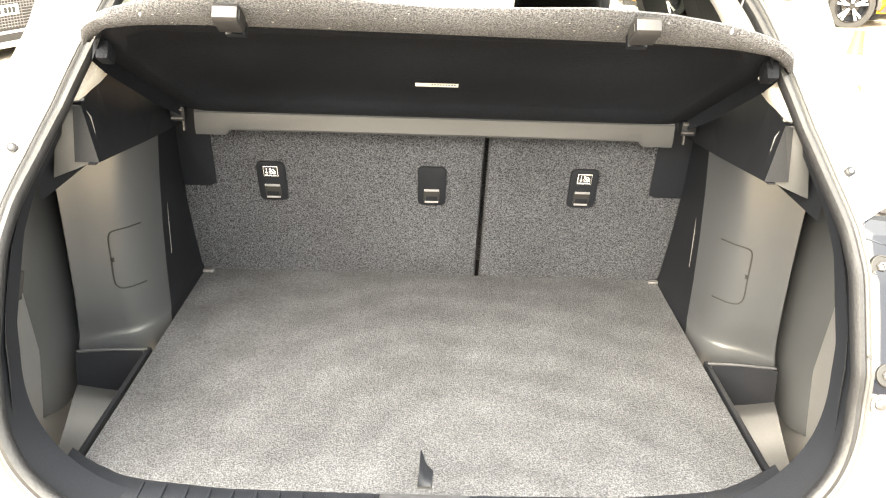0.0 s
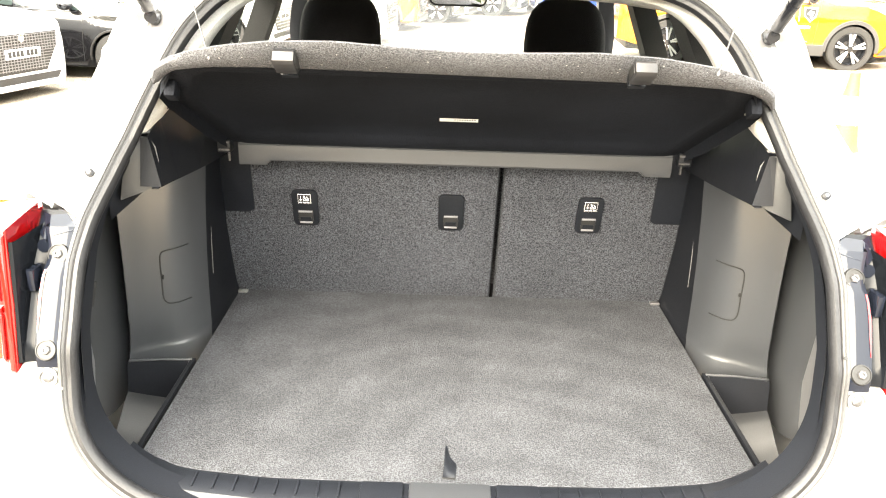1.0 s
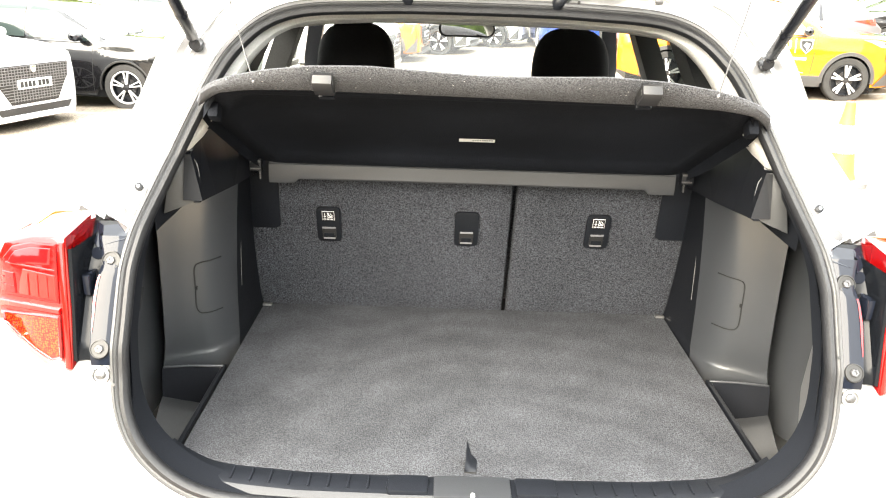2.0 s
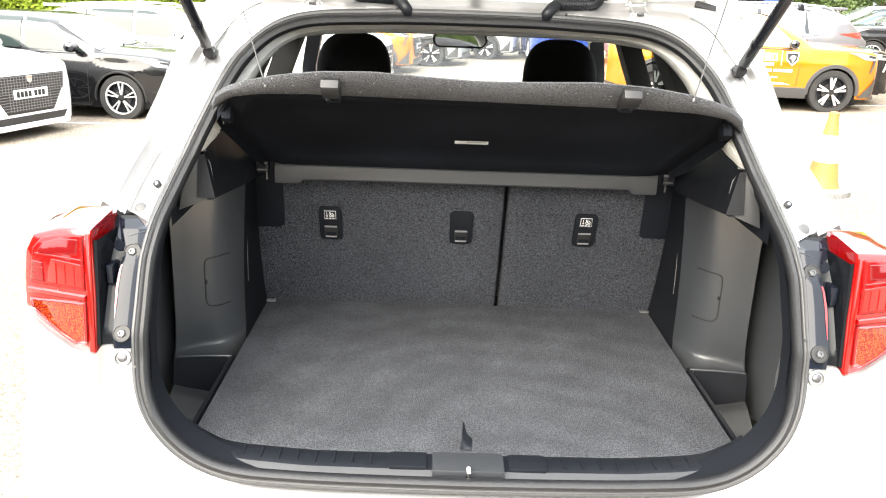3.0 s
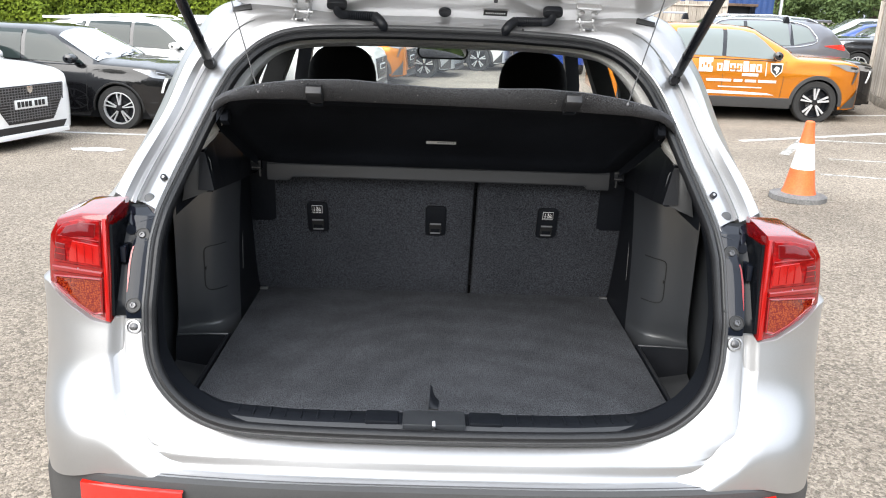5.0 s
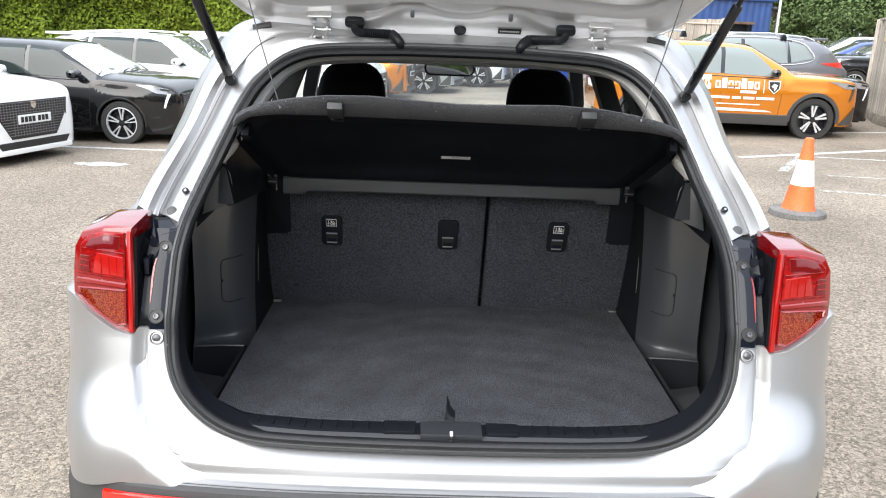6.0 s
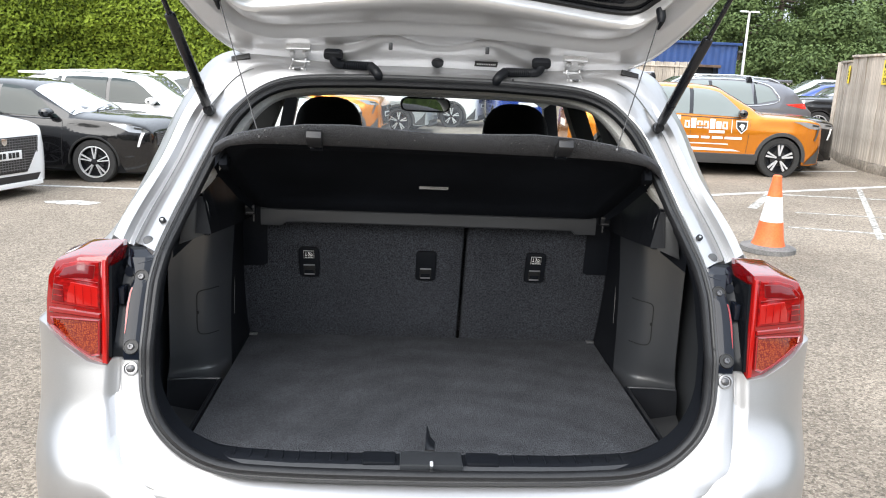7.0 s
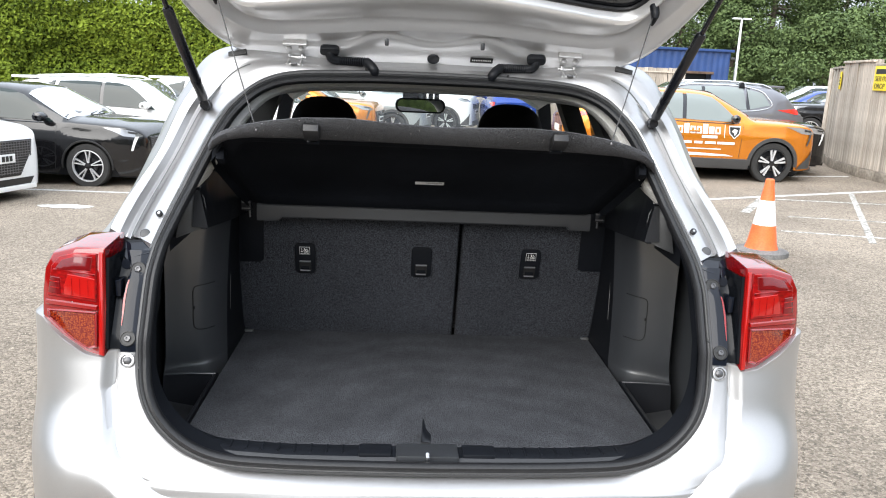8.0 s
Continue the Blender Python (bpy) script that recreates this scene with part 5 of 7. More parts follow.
        lug = boxed(-0.010, 0.010, -0.016, 0.016, -0.018, 0.012, 0.006, Matrix.Translation(on(s * 0.497 - (0.008 if s < 0 else 0) * s, 0.335, 0.008)) @ pose(0, 0, 0, -30))
        part("corner_lug", lug, FELT, board)
        part("side_lug", boxed(s * 0.524 - 0.012, s * 0.524 + 0.010, 0.262, 0.282, 1.392, 1.414, 0.003), BLACK, board)
    bar = grid([[(x, y, z) for y, z in ((0.50, 1.242 if abs(x) < 0.40 else 1.232), (0.482, 1.243 if abs(x) < 0.40 else 1.233), (0.479, 1.247), (0.481, 1.276), (0.486, 1.281), (0.53, 1.283))] for x in (-0.462, -0.405, -0.395, -0.2, 0, 0.2, 0.395, 0.405, 0.462)])
    part("hinge_bar", bar, BARGREY, shelf, "dark grey plastic hinge bar")
    tag = part("sticker", grid([[on(x, v, -0.0105) for v in (0.153, 0.172)] for x in (-0.036, 0.038)]), WHITE, board, "white printed sticker")
    for k in range(9):
        part("print_bar", grid([[on(x, v, -0.0098) for v in (0.164, 0.168)] for x in (-0.008 + 0.0048 * k, -0.005 + 0.0048 * k)]), INK, tag)


def front_seat(x):
    seat = thing("front_seat", (x, 1.75, 0.35), "black fabric front seat with headrest", "seat", "front seats")
    rows = []
    for t in (0, 0.15, 0.3, 0.45, 0.6, 0.72, 0.82, 0.9, 0.955, 0.985, 0.997):
        w = 0.140 * (1 - max(0.0, (t - 0.3) / 0.7) ** 3.2) ** 0.36
        d = 0.058 * (1 - max(0.0, (t - 0.3) / 0.7) ** 3.0) ** 0.5
        z = 1.27 + 0.265 * t
        rows.append([(x + w * math.copysign(abs(math.cos(a)) ** 0.5, math.cos(a)), 1.62 + 0.03 * t + d * math.copysign(abs(math.sin(a)) ** 0.7, math.sin(a)), z) for a in np.linspace(0, 2 * math.pi, 24, endpoint=False)])
    bm = grid(rows, close_v=True)
    bm.verts.ensure_lookup_table()
    bm.faces.new(bm.verts[-24:])
    part("headrest", bm, FABRIC, seat)
    for s in (-1, 1):
        part("headrest_post", tube([(x + s * 0.06, 1.63, 1.15), (x + s * 0.06, 1.63, 1.30)], 0.006, 8), STEEL, seat)
    part("backrest", boxed(x - 0.24, x + 0.24, 1.58, 1.72, 0.55, 1.24, 0.05), FABRIC, seat)
    part("cushion", boxed(x - 0.25, x + 0.25, 1.68, 2.2, 0.32, 0.56, 0.05), FABRIC, seat)


boot_floor()
rear_seat()
parcel_shelf()
front_seat(-0.392)
front_seat(0.382)


# ---- parked cars ----
def paint(name, color, metal=0.0, rough=0.3):
    m = grained(name, tuple(c * 0.96 for c in color), tuple(min(1, c * 1.04) for c in color), rough, 600, 0.01, 2, 0.03, metal=metal)
    b = m.node_tree.nodes["Principled BSDF"]
    b.inputs["Coat Weight"].default_value, b.inputs["Coat Roughness"].default_value = 1.0, 0.03
    b.inputs["Specular IOR Level"].default_value = 0.2
    return m


TYRE = grained("tyre_rubber", (0.018, 0.018, 0.018), (0.035, 0.034, 0.033), 0.85, 120, 0.3, 8, 0.2)
ALLOY = material("machined_alloy", (0.70, 0.70, 0.71), 0.3, 0.45)
DARKALLOY = material("black_alloy", (0.02, 0.02, 0.022), 0.25, 0.3, coat=0.5)
LAMPGLASS = material("headlamp", (0.45, 0.46, 0.48), 0.08, 0.7, coat=1.0)
CARGLASS = material("car_glass", (0.026, 0.036, 0.034), 0.03, spec=0.4, coat=0.1)
CARGLASS.node_tree.nodes["Principled BSDF"].inputs["Coat IOR"].default_value = 1.6
# Opaque panes: daylight seen through the cabin is put into this pale colour.
PALEGLASS = material("daylit_car_glass", (0.21, 0.24, 0.235), 0.04, spec=0.5, coat=0.3)
# The bright sky mirrored in windscreens is partly put into this base colour.
SCREENGLASS = material("sky_pale_windscreen", (0.42, 0.44, 0.45), 0.03, 0.55, spec=1.0, coat=1.0)
SCREENGLASS.node_tree.nodes["Principled BSDF"].inputs["Coat IOR"].default_value = 2.1
GRILLE = grained("grille_plastic", (0.010, 0.010, 0.011), (0.02, 0.02, 0.021), 0.4, 200, 0.2)


class Shape:
    """The outer skin of a car along x (nose at x = length), as half-breadths and heights."""

    def __init__(self, length, width, height, suv, bonnet=0.0):
        self.L, self.W, self.H, self.suv, self.bonnet = length, width / 2, height, suv, bonnet
        self.front, self.rear = length - (0.74 if suv else 0.80), 0.78
        self.base = 0.26 if suv else 0.20
        self.radius = 0.345 if suv else 0.315

    def belt(self, x):
        f = x / self.L
        if self.suv:
            return self.H * lerp(f, [0, 0.05, 0.25, 0.62, 0.74, 0.93, 0.985, 1.0], [0.60, 0.645, 0.645, 0.630, 0.638, 0.632, 0.600, 0.50])
        return self.H * lerp(f, [0, 0.05, 0.25, 0.62, 0.74, 0.93, 0.985, 1.0], [0.60, 0.645, 0.645, 0.620, 0.625, 0.605, 0.565, 0.48])

    def top(self, x):
        f = x / self.L
        if self.suv:
            return self.H * lerp(f, [0, 0.02, 0.09, 0.14, 0.3, 0.5 - self.bonnet, 0.58 - self.bonnet, 0.755 - self.bonnet, 0.86, 0.95, 0.985, 1.0], [0.64, 0.70, 0.90, 0.965, 1.0, 0.995, 0.975, 0.705, 0.697, 0.676, 0.645, 0.54])
        return self.H * lerp(f, [0, 0.02, 0.06, 0.16, 0.3, 0.48, 0.56, 0.75, 0.86, 0.95, 0.985, 1.0], [0.62, 0.68, 0.80, 0.955, 1.0, 0.995, 0.97, 0.70, 0.682, 0.645, 0.60, 0.51])

    def plan(self, x):
        f = x / self.L
        return self.W * lerp(f, [0, 0.015, 0.06, 0.15, 0.3, 0.75, 0.86, 0.93, 0.97, 0.99, 1.0], [0.80, 0.88, 0.95, 0.985, 1.0, 1.0, 0.985, 0.95, 0.89, 0.82, 0.72])

    def bottom(self, x):
        b = lerp(x / self.L, [0, 0.05, 0.12, 0.88, 0.95, 1.0], [self.base + 0.12, self.base + 0.06, self.base, self.base, self.base - 0.02, self.base + 0.02])
        for c in (self.front, self.rear):
            r = self.radius + 0.045
            if abs(x - c) < r:
                b = max(b, self.radius + math.sqrt(r * r - (x - c) ** 2))
        return b

    def side(self, x, z):
        """Half-breadth of the skin at a height."""
        zb, zt, w = self.belt(x), max(self.top(x), self.belt(x) + 0.02), self.plan(x)
        if z <= zb:
            t = (z - self.base) / (zb - self.base)
            return w * (0.955 + 0.045 * math.sin(math.pi * min(1, max(0, t * 0.85 + 0.1))) + 0.012 * math.exp(-((t - 0.72) / 0.07) ** 2))
        t = min(1.0, (z - zb) / (zt - zb))
        n = 4.2
        w0 = self.side(x, zb)
        return w0 * (1 - 0.17 * t) * (1 - t ** (2 * n)) ** (1 / n) if zt - zb > 0.15 else w0 * (1 - t ** 2.2) ** (1 / 2.2)

    def over(self, x, y):
        """Height of the skin above a point of the plan, by halving."""
        lo, hi = self.belt(x), max(self.top(x), self.belt(x) + 0.02)
        for _ in range(18):
            mid = (lo + hi) / 2
            if self.side(x, mid) > abs(y):
                lo = mid
            else:
                hi = mid
        return lo

    def section(self, x):
        b, zb, zt = self.bottom(x), self.belt(x), max(self.top(x), self.belt(x) + 0.02)
        zs = [b + (zb - b) * k / 8 for k in range(9)] + [zb + (zt - zb) * math.sin(math.pi / 2 * k / 10) for k in range(1, 11)]
        return [(self.side(x, z), z) for z in zs]


def draped(fn, outline, cuts=2):
    """A patch laid on a surface: an outline in two coordinates and the function that places it."""
    bm = bmesh.new()
    vs = [bm.verts.new((u, v, 0)) for u, v in outline]
    bm.faces.new(vs)
    bmesh.ops.triangulate(bm, faces=bm.faces)
    for _ in range(cuts):
        bmesh.ops.subdivide_edges(bm, edges=bm.edges, cuts=1, use_grid_fill=True)
        bmesh.ops.triangulate(bm, faces=bm.faces)
    for v in bm.verts:
        v.co = Vector(fn(v.co.x, v.co.y))
    return bm


def wheel_parts(car, x, y, s, r, rim_r, spokes, broad=False):
    yy = s * y
    tyre = part("wheel", tube([(x, yy - s * 0.20, r), (x, yy - s * 0.20, r), (x, yy - s * 0.02, r), (x, yy, r), (x, yy - s * 0.004, r), (x, yy - s * 0.02, r)], [r * 0.5, r * 0.97, r, r * 0.95, rim_r * 1.06, rim_r * 1.0], 40, caps=False), TYRE, car)
    part("rim", tube([(x, yy - s * 0.03, r), (x, yy - s * 0.004, r), (x, yy - s * 0.002, r), (x, yy - s * 0.03, r), (x, yy - s * 0.09, r), (x, yy - s * 0.095, r)], [rim_r, rim_r * 1.03, rim_r * 0.97, rim_r * 0.94, rim_r * 0.93, rim_r * 0.93], 36, caps=False), DARKALLOY if broad else ALLOY, tyre)
    part("wheel_barrel", tube([(x, yy - s * 0.032, r), (x, yy - s * 0.10, r), (x, yy - s * 0.11, r)], [rim_r * 0.935, rim_r * 0.90, 0.01], 30, caps=False), BLACK, tyre)
    part("brake_disc", tube([(x, yy - s * 0.08, r), (x, yy - s * 0.07, r)], rim_r * 0.55, 20), DARKALLOY, tyre)
    for k in range(spokes):
        a = 2 * math.pi * k / spokes + 0.3
        for off, mat, w0, w1 in (((-0.15, ALLOY, 0.008, 0.017), (0.15, ALLOY, 0.008, 0.017)) if broad else ((-0.16, ALLOY, 0.006, 0.008), (0.16, ALLOY, 0.006, 0.008))):
            c0, c1 = a + off * 0.5, a + off
            bm = bmesh.new()
            q = []
            for rad, ang, w in ((0.03, c0, w0), (rim_r * 0.95, c1, w1)):
                d, t = Vector((math.cos(ang), 0, math.sin(ang))), Vector((-math.sin(ang), 0, math.cos(ang)))
                for sd in (-1, 1):
                    q.append(Vector((x, 0, r)) + d * rad + t * w * sd)
            lo = [bm.verts.new((p.x, yy - s * 0.045, p.z)) for p in q]
            hi = [bm.verts.new((p.x, yy - s * 0.012, p.z)) for p in q]
            bm.faces.new((hi[0], hi[1], hi[3], hi[2]))
            for i, j in ((0, 1), (1, 3), (3, 2), (2, 0)):
                bm.faces.new((hi[i], hi[j], lo[j], lo[i]))
            part("spoke", bm, mat, tyre)
    part("hub_cap", tube([(x, yy - s * 0.03, r), (x, yy - s * 0.006, r), (x, yy - s * 0.004, r)], [0.05, 0.045, 0.03], 16), DARKALLOY, tyre)


def parked_car(name, label, at, heading, length, width, height, coat, suv=False, cladding=None, rims=5, rails=None, face="wide", detail=True, group="parked cars", panes=None, screen=0.60, bonnet=0.0):
    """A parked car, nose along its heading in degrees from the x axis, standing with its middle at the given place."""
    sh = Shape(length, width, height, suv, bonnet)
    car = new(name)
    car.empty_display_size = 0.2
    tagged(car, label, "car", group)
    def place(x, y, z):
        return (x - length / 2, y, z)
    dense = sorted(set([round(length * k / 46, 4) for k in range(47)] + [round(c + (sh.radius + 0.045) * math.cos(math.pi * k / 12), 4) for c in (sh.front, sh.rear) for k in range(13)] + [length * 0.99, length * 0.978, length * 0.01]))
    dense = [x for i, x in enumerate(dense) if i == 0 or x - dense[i - 1] > 0.004]
    rows = []
    for x in dense:
        sec = sh.section(x)
        rows.append([place(x, -y, z) for y, z in sec] + [place(x, y, z) for y, z in sec[-2::-1]])
    bm = grid(rows)
    for row in (rows[0], rows[-1]):
        bm.faces.new([bm.verts.new(p) for p in row])
    bmesh.ops.remove_doubles(bm, verts=bm.verts, dist=0.001)
    body = part("body", bm, coat, car)
    part("underbody", boxed(-length / 2 + 0.15, length / 2 - 0.15, -sh.W * 0.86, sh.W * 0.86, sh.base - 0.04, sh.base + 0.30, 0.02), BLACK, car)
    L, H = length, height
    for s in (-1, 1):
        def flank(x, z, s=s, d=0.006):
            return place(x, s * (sh.side(x, z) + d), z)
        zt = lambda f, k: sh.belt(L * f) + (sh.top(L * f) - sh.belt(L * f)) * k
        front_win = [(L * 0.475, zt(0.475, 0.10)), (L * 0.688, zt(0.688, 0.12)), (L * 0.650, zt(0.650, 0.50)), (L * 0.612, zt(0.612, 0.72)), (L * 0.575, zt(0.575, 0.82)), (L * 0.53, zt(0.53, 0.87)), (L * 0.475, zt(0.475, 0.87))]
        rear_win = [(L * 0.27, zt(0.27, 0.10)), (L * 0.46, zt(0.46, 0.10)), (L * 0.46, zt(0.46, 0.87)), (L * 0.36, zt(0.36, 0.87)), (L * 0.29, zt(0.29, 0.84))]
        quarter = [(L * 0.165, zt(0.165, 0.30)), (L * 0.255, zt(0.255, 0.12)), (L * 0.272, zt(0.272, 0.82)), (L * 0.20, zt(0.20, 0.72))]
        front_win, rear_win = ([(x - L * bonnet * min(1.0, max(0.0, (x / L - 0.3) / 0.2)), z) for x, z in pts] for pts in (front_win, rear_win))
        for nm, pts in (("front_window", front_win), ("rear_window", rear_win), ("quarter_window", quarter)):
            if nm == "quarter_window" and not suv:
                pts = [(L * 0.19, zt(0.19, 0.22)), (L * 0.255, zt(0.255, 0.12)), (L * 0.272, zt(0.272, 0.80))]
            part(nm, draped(lambda x, z: flank(x, z, d=0.013), pts, 3), panes or CARGLASS, body)
        pillars = [(0.459, 0.476)] + ([(0.256, 0.272)] if suv else [])
        for f0, f1 in pillars:
            f0, f1 = (f - bonnet * min(1.0, max(0.0, (f - 0.3) / 0.2)) for f in (f0, f1))
            part("door_pillar", draped(lambda x, z: flank(x, z, d=0.009), [(L * f0, zt(f0, 0.11)), (L * f1, zt(f1, 0.11)), (L * f1, zt(f1, 0.85)), (L * f0, zt(f0, 0.85))], 2), GLOSS, body)
        if rails is CHROME:
            loop = [(0.69, 0.07), (0.55, 0.05), (0.40, 0.05), (0.25, 0.06), (0.158, 0.26), (0.175, 0.56), (0.205, 0.78), (0.27, 0.88), (0.36, 0.91), (0.475, 0.91), (0.535, 0.91), (0.58, 0.86), (0.62, 0.74), (0.655, 0.50)]
            rim = [flank(p.x, p.y, d=0.008) for p in curve([Vector((L * f, zt(f, k), 0)) for f, k in loop + loop[:1]], 3)]
            part("window_trim", tube(rim, 0.014, 6), CHROME, body, "bright trim round the side windows")
        if detail:
            for f0, f1 in ((0.47, 0.468), (0.69, 0.70), (0.265, 0.255)):
                pts = [flank(L * (f0 + (f1 - f0) * k), sh.base + 0.06 + (sh.belt(L * f0) - sh.base - 0.05) * k, d=0.001) for k in np.linspace(0, 1, 6)]
                part("shut_line", tube(pts, 0.004, 4), INK, body)
            part("belt_trim", tube([flank(L * f, sh.belt(L * f) + 0.015, d=0.0) for f in np.linspace(0.2, 0.68, 10)], 0.009, 6), GLOSS, body)
            for f in (0.49, 0.29):
                z = sh.belt(L * f) - 0.13
                part("door_handle", tube([flank(L * f, z), flank(L * f + 0.02, z, d=0.03), flank(L * f + 0.16, z, d=0.03), flank(L * f + 0.18, z)], 0.013, 6), coat, body)
        mx, mz = L * (0.660 - bonnet), sh.belt(L * 0.660) + 0.10
        rows = []
        for t, rx, rz in ((0, 0.02, 0.02), (0.2, 0.07, 0.055), (0.6, 0.085, 0.07), (0.9, 0.07, 0.06), (1, 0.02, 0.02)):
            y = s * (sh.W * 0.93 + 0.03 + 0.19 * t)
            rows.append([place(mx + rx * math.cos(a) - 0.02 * t, y, mz + rz * math.sin(a)) for a in np.linspace(0, 2 * math.pi, 12, endpoint=False)])
        mirror = part("door_mirror", grid(rows, close_v=True), GLOSS if name in ("orange_car", "black_car") else coat, body)
        part("mirror_arm", tube([place(mx, s * sh.W * 0.90, mz - 0.07), place(mx, s * (sh.W * 0.95 + 0.06), mz - 0.03)], 0.025, 6), BLACK, mirror)
        # headlamp and rear lamp
        zh = sh.belt(L * 0.94)
        lampz = [(L * 0.862, zh + 0.060), (L * 0.92, zh + 0.050), (L * 0.972, zh + 0.005), (L * 0.990, zh - 0.05), (L * 0.976, zh - 0.115), (L * 0.93, zh - 0.095), (L * 0.895, zh - 0.03)]
        lamp = part("headlamp", draped(lambda x, z, s=s: flank(x, z, s, 0.008), [(x, min(z, sh.belt(x) - 0.004)) for x, z in lampz], 2), LAMPGLASS, body)
        part("lamp_core", draped(lambda x, z, s=s: flank(x, z, s, 0.013), [(L * 0.945, zh - 0.025), (L * 0.975, zh - 0.045), (L * 0.972, zh - 0.07), (L * 0.945, zh - 0.055)], 1), INK, lamp)
        part("running_lamp", draped(lambda x, z, s=s: flank(x, z, s, 0.010), [(L * 0.968, zh - 0.10), (L * 0.978, zh - 0.10), (L * 0.962, zh - 0.30), (L * 0.955, zh - 0.30)], 1), BUMPER if coat is ORANGE else WHITE, body)
        zr = H * 0.72 if suv else sh.belt(L * 0.03)
        part("rear_lamp", draped(lambda x, z, s=s: flank(x, z, s, 0.010), [(L * 0.012, zr - 0.02), (L * 0.05, zr - 0.015), (L * 0.13, zr - 0.05), (L * 0.05, zr - 0.12), (L * 0.012, zr - 0.13)], 1), REFLECT, body)
        wm = cladding or INK
        for c in (sh.front, sh.rear):
            r0, r1 = sh.radius + 0.030, sh.radius + (0.085 if cladding else 0.050)
            rws = []
            for a in np.linspace(-0.12, math.pi + 0.12, 22):
                ring = []
                for rad, d in ((r0, -0.03), (r0, 0.006), (r1, 0.008), (r1 + 0.006, 0.0)):
                    x, z = c + rad * math.cos(a), sh.radius + rad * math.sin(a)
                    ring.append(place(x, s * (sh.side(x, max(z, sh.base)) + d), z))
                rws.append(ring)
            part("wheel_arch", grid(rws), wm, body)
            wheel_parts(car, c - length / 2, sh.plan(c) * 0.985, s, sh.radius, sh.radius * 0.70, rims, cladding is not None)
        if cladding:
            part("sill_cladding", grid([[flank(L * f, z, d=d) for z, d in ((sh.base - 0.03, 0.0), (sh.base + 0.02, 0.012), (sh.base + 0.13, 0.012), (sh.base + 0.14, 0.0))] for f in np.linspace((sh.rear + 0.40) / L, (sh.front - 0.40) / L, 8)]), cladding, body)
            part("bumper_corner", draped(lambda x, z, s=s: flank(x, z, s, 0.014), [(L * 0.925, sh.base + 0.0), (L * 0.985, sh.base + 0.02), (L * 0.988, sh.base + 0.34), (L * 0.972, sh.base + 0.22), (L * 0.945, sh.base + 0.10)], 2), cladding, body)
        if rails:
            part("roof_rail", tube([place(L * f, s * (sh.side(L * f, zt(f, 0.9)) - 0.06), sh.top(L * f) + h) for f, h in ((0.15, -0.03), (0.19, 0.02), (0.35, 0.03), (0.5, 0.02), (0.54, -0.03))], 0.018, 8), rails, body)
        part("wiper", tube([place(L * (0.752 - bonnet), s * 0.12 - 0.1, sh.top(L * (0.752 - bonnet)) + 0.015), place(L * (0.735 - bonnet), s * 0.12 + 0.35 - 0.1, sh.top(L * (0.735 - bonnet)))], 0.008, 5), INK, body)
    def upper(x, y, d=0.006):
        return place(x, y, sh.over(x, y) + d)
    yw = sh.W * screen
    part("windscreen", draped(lambda x, y: upper(x - L * bonnet, y), [(L * 0.735, -yw * 1.12), (L * 0.752, -yw * 0.6), (L * 0.757, 0), (L * 0.752, yw * 0.6), (L * 0.735, yw * 1.12), (L * 0.585, yw * 0.94), (L * 0.572, 0), (L * 0.585, -yw * 0.94)], 3), SCREENGLASS, body)
    part("rear_screen", draped(upper, [(L * 0.030, -yw * 0.9), (L * 0.030, yw * 0.9), (L * (0.085 if suv else 0.13), yw * 0.82), (L * (0.085 if suv else 0.13), -yw * 0.82)], 2), CARGLASS, body)
    part("roof_spoiler", boxed(L * (0.085 if suv else 0.12) - L / 2, L * 0.19 - L / 2, -yw * 0.95, yw * 0.95, H * 0.955, H * 0.985, 0.012), coat, body)
    # face of the nose
    nose, zb = L / 2, sh.belt(L)
    wide = sh.W * 0.66
    g0, g1 = sh.base + 0.18, zb + 0.06
    if face == "wide":
        outline = [(-wide, g1), (wide, g1), (wide * 0.97, (g0 + g1) / 2 + 0.06), (wide * 0.62, g0 - 0.03), (-wide * 0.62, g0 - 0.03), (-wide * 0.97, (g0 + g1) / 2 + 0.06)]
    else:
        outline = [(-wide, g1 - 0.02), (wide, g1 - 0.02), (wide * 0.9, g1 - 0.16), (-wide * 0.9, g1 - 0.16)]
    panel = prism(outline, 0, nose - 0.06, nose + 0.012, 0.01)
    grille = part("grille", panel, GRILLE, body, "black grille")
    fine = detail and face == "wide"
    count = 13 if fine else 7
    for k in range(count):
        z = g0 + (g1 - g0) * (k + 0.5) / count
        if face != "wide" and z < g1 - 0.16:
            continue
        half = wide * lerp(z, [g0 - 0.03, (g0 + g1) / 2 + 0.06, g1], [0.62, 0.95, 0.97])
        t = 0.0035 if fine else 0.006
        part("grille_bar", boxed(nose + 0.008, nose + 0.020, -half, half, z - t, z + t), MESHGREY if fine else GLOSS, grille)
    if fine:
        for k in range(25):
            y = -wide * 0.94 + wide * 1.88 * k / 24
            part("grille_post", boxed(nose + 0.006, nose + 0.018, y - 0.0035, y + 0.0035, g0 if abs(y) < wide * 0.62 else (g0 + g1) / 2, g1 - 0.02), MESHGREY, grille)
    part("lower_intake", prism([(-wide * 1.02, sh.base + 0.12), (wide * 1.02, sh.base + 0.12), (wide * 0.9, sh.base + 0.03), (-wide * 0.9, sh.base + 0.03)], 0, nose - 0.05, nose + 0.008, 0.006), GRILLE, body)
    part("bumper_lip", boxed(nose - 0.10, nose + 0.028, -wide * 1.04, wide * 1.04, sh.base - 0.03, sh.base + 0.035, 0.014), cladding or coat, body)
